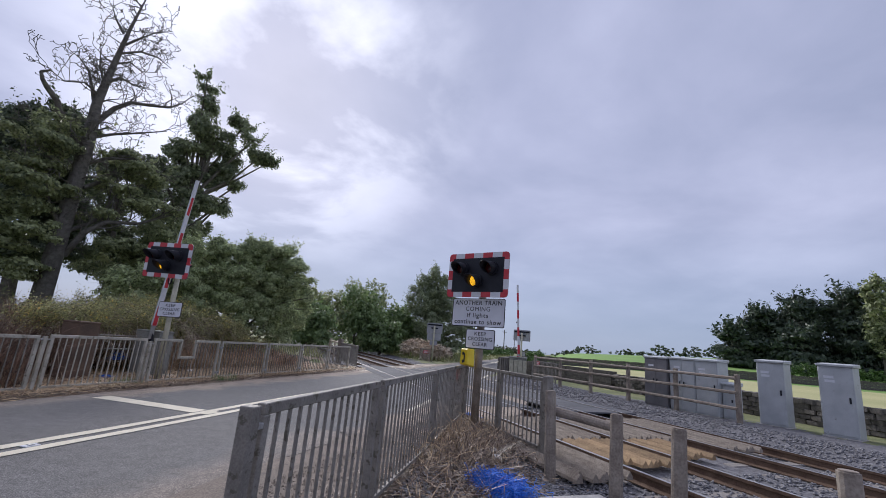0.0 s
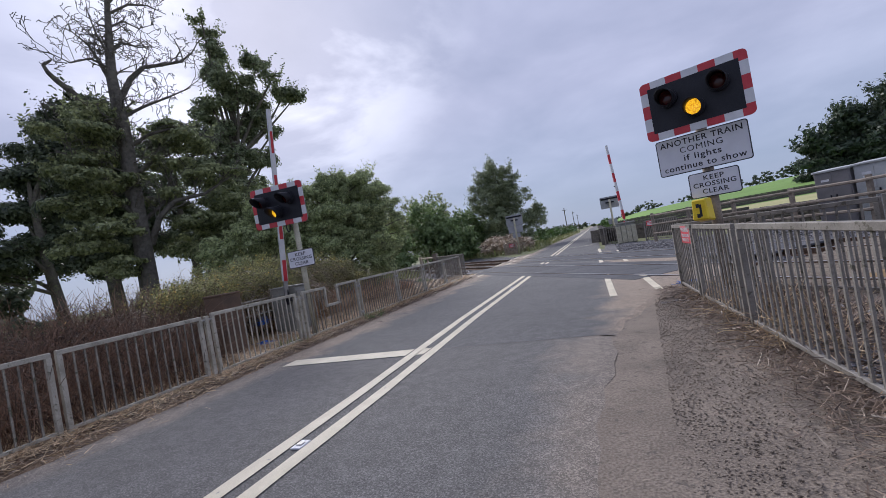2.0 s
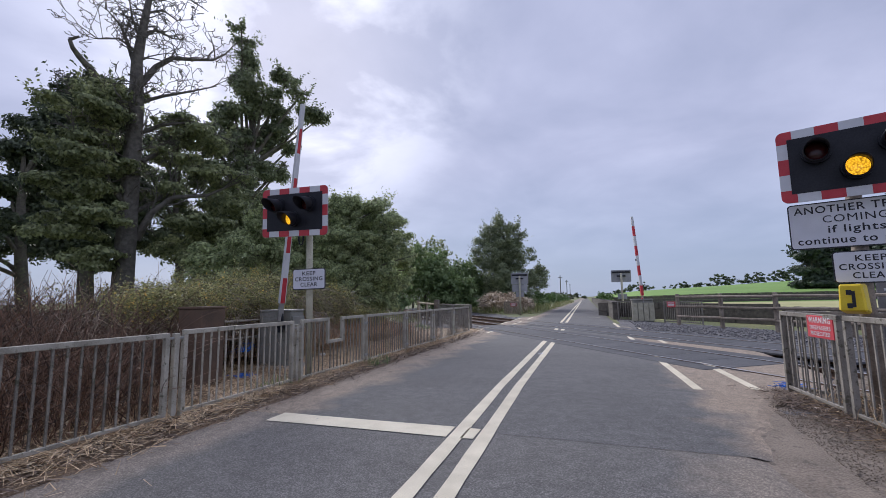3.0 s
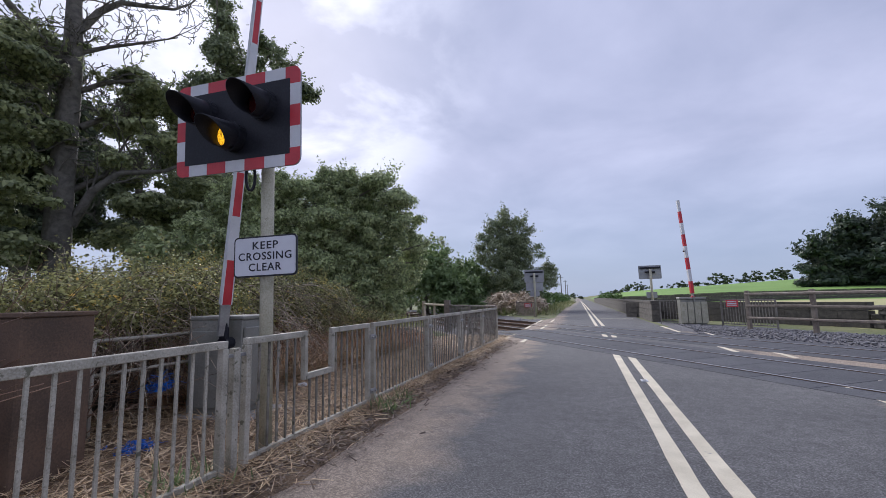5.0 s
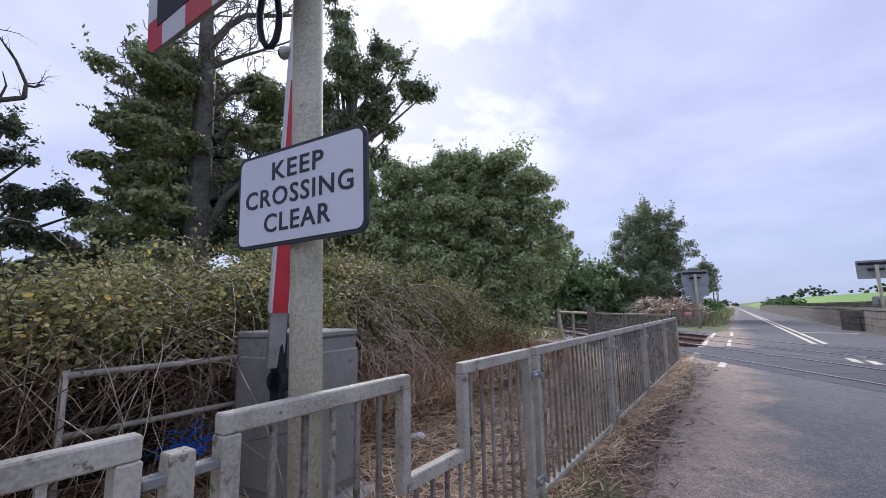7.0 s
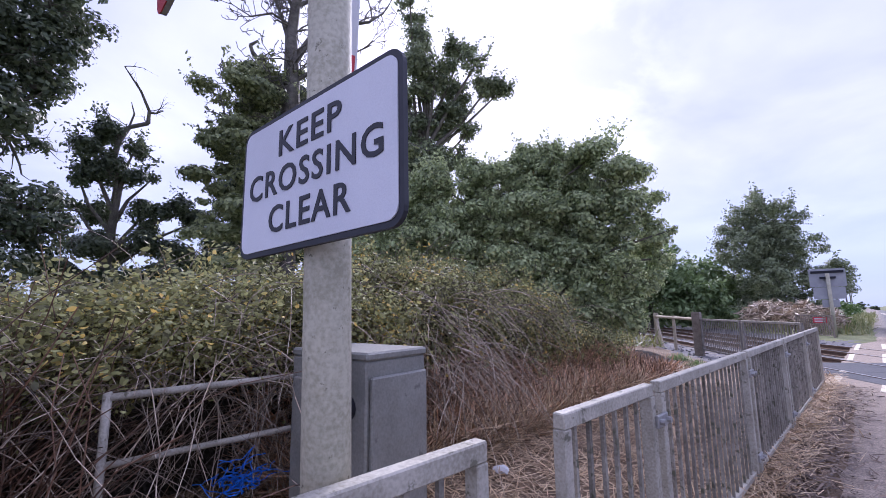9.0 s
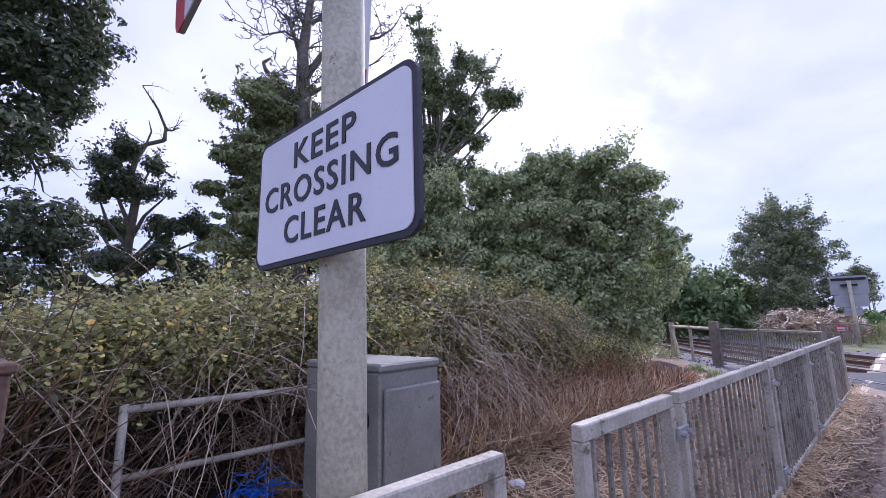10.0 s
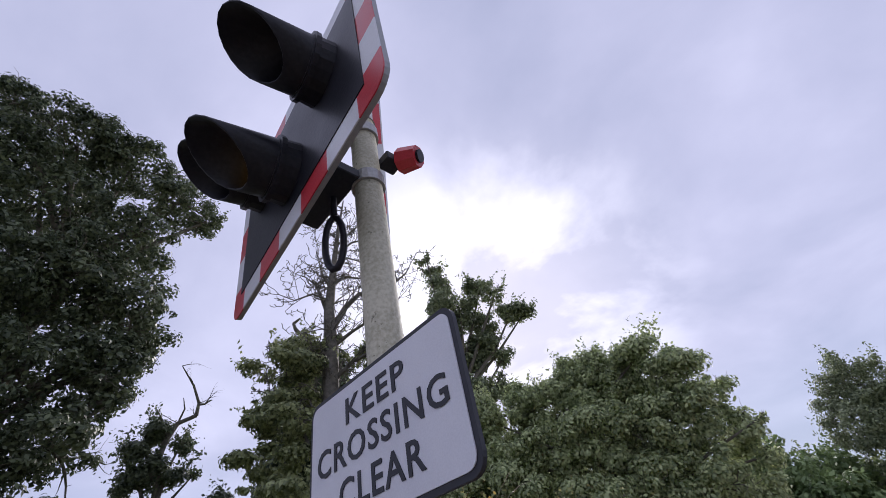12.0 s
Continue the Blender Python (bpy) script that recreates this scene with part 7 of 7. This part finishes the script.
lv[:, 2] = np.abs(lv[:, 2]) * 0.7 - 0.005
tagged(new("leaf_litter", mesh_from("leaf_litter", lv, lf, 4, M_MULCH)), "dead brown leaves and bark chips on the soil", "litter", kind="stuff")
n = 1500
y = np.concatenate([rg.normal(6.2, 1.0, n * 2 // 3), rg.uniform(1.0, 8.4, n - n * 2 // 3)])
x = np.interp(y, [1.5, 8.4], [0.75, 0.3]) + rg.normal(0, 0.4, n)
keep = (0.812 * x + 0.583 * y < 5.1) & (x > 0.05)
scatter("pale_stems", "pale dead stems scattered on the brown litter", "litter", M_STRAW, x[keep], y[keep], rg.uniform(0.0, 0.09, n)[keep], 0.24, 0.007, 0.4)
rows = []
for _ in range(420):
    y0 = rd.uniform(4.5, 8.2)
    x0 = rd.uniform(-0.1, 0.7)
    p = Vector((x0, y0, 0))
    d = Vector((rd.gauss(0, 0.6), rd.gauss(0, 0.6), 0.8)).normalized()
    ln = rd.uniform(0.15, 0.5)
    for k in range(4):
        d = (d + Vector((rd.gauss(0, 0.25), rd.gauss(0, 0.25), -0.3))).normalized()
        q = p + d * ln / 4
        q.z = max(q.z, 0.0)
        rows.append((*p, *q, 0.004, 0.003))
        p = q
tagged(stick_part("dead_weeds", rows, M_STRAW, None, 3), "dead weed stalks growing through the railing foot", "weeds", kind="stuff")

# grass: far verge banks, track edges and a few green tufts
n = 16000
x = np.concatenate([rg.uniform(-13.5, -6.9, n // 2), rg.uniform(-17, -9.8, n // 2)])
y = np.concatenate([rg.uniform(37, 110, n // 2), rg.uniform(24, 60, n // 2)])
ok_ = np.abs(0.812 * x + 0.583 * y - 8.6) > 4.3
x, y = x[ok_], y[ok_]
v, f = blades(x, y, np.zeros(len(x)), 0.55, 0.05, rg, 1.0)
tagged(new("verge_grass", mesh_from("verge_grass", v, f, 4, M_GRASSBLADE)), "long dry grass on the far verges", "grass", kind="stuff")
tuft = []
for cx, cy, m_n in ((-7.1, 9.45, 90), (-7.15, 9.9, 40), (-10.6, 20.4, 500), (-9.8, 19.2, 300), (-7.55, 7.0, 120), (1.2, 3.0, 80)):
    tuft.append(np.stack([rg.normal(cx, 0.12, m_n), rg.normal(cy, 0.16, m_n), np.zeros(m_n)], 1))
tuft = np.concatenate(tuft)
v, f = blades(tuft[:, 0], tuft[:, 1], tuft[:, 2], 0.14, 0.014, rg, 0.9)
tagged(new("green_tufts", mesh_from("green_tufts", v, f, 4, M_LEAF_LIGHT)), "small green weed tufts at the road edge", "weeds", kind="stuff")
# dead bush heap on the far left verge
hp = [(-9.9, 39.5, 0.7, 1.6, 1.6, 0.9), (-11.2, 41, 0.8, 1.6, 1.6, 1.0), (-9.0, 42, 0.6, 1.0, 1.4, 0.8)]
dh = thing("dead_bush", "heap of pale dead brush on the far verge", "bush", pose(-10, 40, 0))
leaf_part("brush", crown_points(hp, 11000, 0.35, 14, (0.2, 1.05)), 0.11, M_CANE_PALE, dh, long=5.0)


# ---------------- loose ballast stones ----------------
def stones(name, x, y, z, size, label, material=None, thick=0.8):
    n = len(x)
    base = np.array([(1, 0, 0), (-1, 0, 0), (0, 1, 0), (0, -1, 0), (0, 0, 0.8), (0, 0, -0.8)], float)
    v = base[None] * rg.uniform(0.65, 1.25, (n, 6, 1)) + rg.normal(0, 0.16, (n, 6, 3))
    a = rg.uniform(0, 6.28, n)
    ca, sa = np.cos(a)[:, None], np.sin(a)[:, None]
    v = np.stack([v[..., 0] * ca - v[..., 1] * sa, v[..., 0] * sa + v[..., 1] * ca, v[..., 2] * thick], -1)
    v = v * (size * rg.uniform(0.6, 1.35, n))[:, None, None] + np.stack([x, y, z], 1)[:, None]
    tri = np.array([(0, 2, 4), (2, 1, 4), (1, 3, 4), (3, 0, 4), (2, 0, 5), (1, 2, 5), (3, 1, 5), (0, 3, 5)])
    f = (np.arange(n)[:, None, None] * 6 + tri[None]).reshape(-1)
    return tagged(new(name, mesh_from(name, v.reshape(-1, 3), f, 3, material or M_STONE_LOOSE)), label, "ballast", kind="stuff")


n = 26000
x, y = rg.uniform(0.6, 12, n), rg.uniform(0.5, 17, n)
o = 0.812 * x + 0.583 * y
fixed = (rg.uniform(size=n) < np.where(o < 5.2, sstep(0.9, 2.6, x), 1.0)) & (o < 14.2) & ~((o > 4.7) & (o < 10.8) & (0.583 * x - 0.812 * y < -3.4) & (0.583 * x - 0.812 * y > -8)) & ~((x < 1.3) & (y > 8.4))
x, y = x[fixed], y[fixed]
stones("ballast_stones", x, y, ground_z(x, y) + 0.012, 0.034, "loose grey ballast stones beside the near tracks")
n = 44000
x, y = rg.uniform(0.2, 5.6, n), rg.uniform(-2.4, 8.0, n)
o = 0.812 * x + 0.583 * y
heap = np.exp(-((y - 6.2) / 1.3) ** 2 - ((x - 0.6) / 0.55) ** 2)
fixed = (o < 5.3) & (x > np.interp(y, [1.0, 8.8], [0.33, 0.05])) & (rg.uniform(size=n) > 0.9 * heap) & (rg.uniform(size=n) < (1 - sstep(3.2, 5.6, x)) * sstep(-2.4, 0.2, y)) & ~((np.abs(x - 2.25) < 0.42) & (np.abs(y - 3.87) < 0.45))
x, y = x[fixed], y[fixed]
stones("slate_chips", x, y, ground_z(x, y) + rg.uniform(0.0, 0.03, len(x)), 0.036, "flat dark slaty stones spread behind the railing", thick=0.34)
n = 9000
x, y = rg.uniform(-0.8, 6, n), rg.uniform(15, 27, n)
o = 0.812 * x + 0.583 * y
fixed = (o > 11.6) & (o < 15.2) & (x > np.interp(y, [15, 18.8, 20.4, 25, 27], [1.4, 0, -0.8, -1.4, -1.4]))
x, y = x[fixed], y[fixed]
stones("ballast_stones", x, y, ground_z(x, y) + 0.02, 0.045, "loose grey ballast stones beyond the far track")
n = 5000
x, y = rg.uniform(-30, -7.6, n), rg.uniform(17, 50, n)
o = 0.812 * x + 0.583 * y
fixed = (np.abs(o - 8.6) < 4.2)
x, y = x[fixed], y[fixed]
stones("ballast_stones", x, y, ground_z(x, y) + 0.02, 0.05, "loose ballast stones along the receding tracks")
n = 9000
y = rg.uniform(-2, 8.6, n)
x = np.interp(y, [-2, 8.6], [-1.4, -0.6]) + np.abs(rg.normal(0, 0.5, n))
fixed = x < 0.1
stones("grit", x[fixed], y[fixed], np.full(fixed.sum(), -0.014), 0.008, "loose grit and pebbles on the crumbling road edge", M_GRIT)
n = 5200
y = rg.uniform(-2, 17.5, n)
x = -7.25 + np.abs(rg.normal(0, 0.42, n))
stones("grit", x, y, np.full(n, -0.004) - 0.018 * (x < -6.85), 0.008, "loose grit and crumbs along the dusty road edge", M_GRIT)
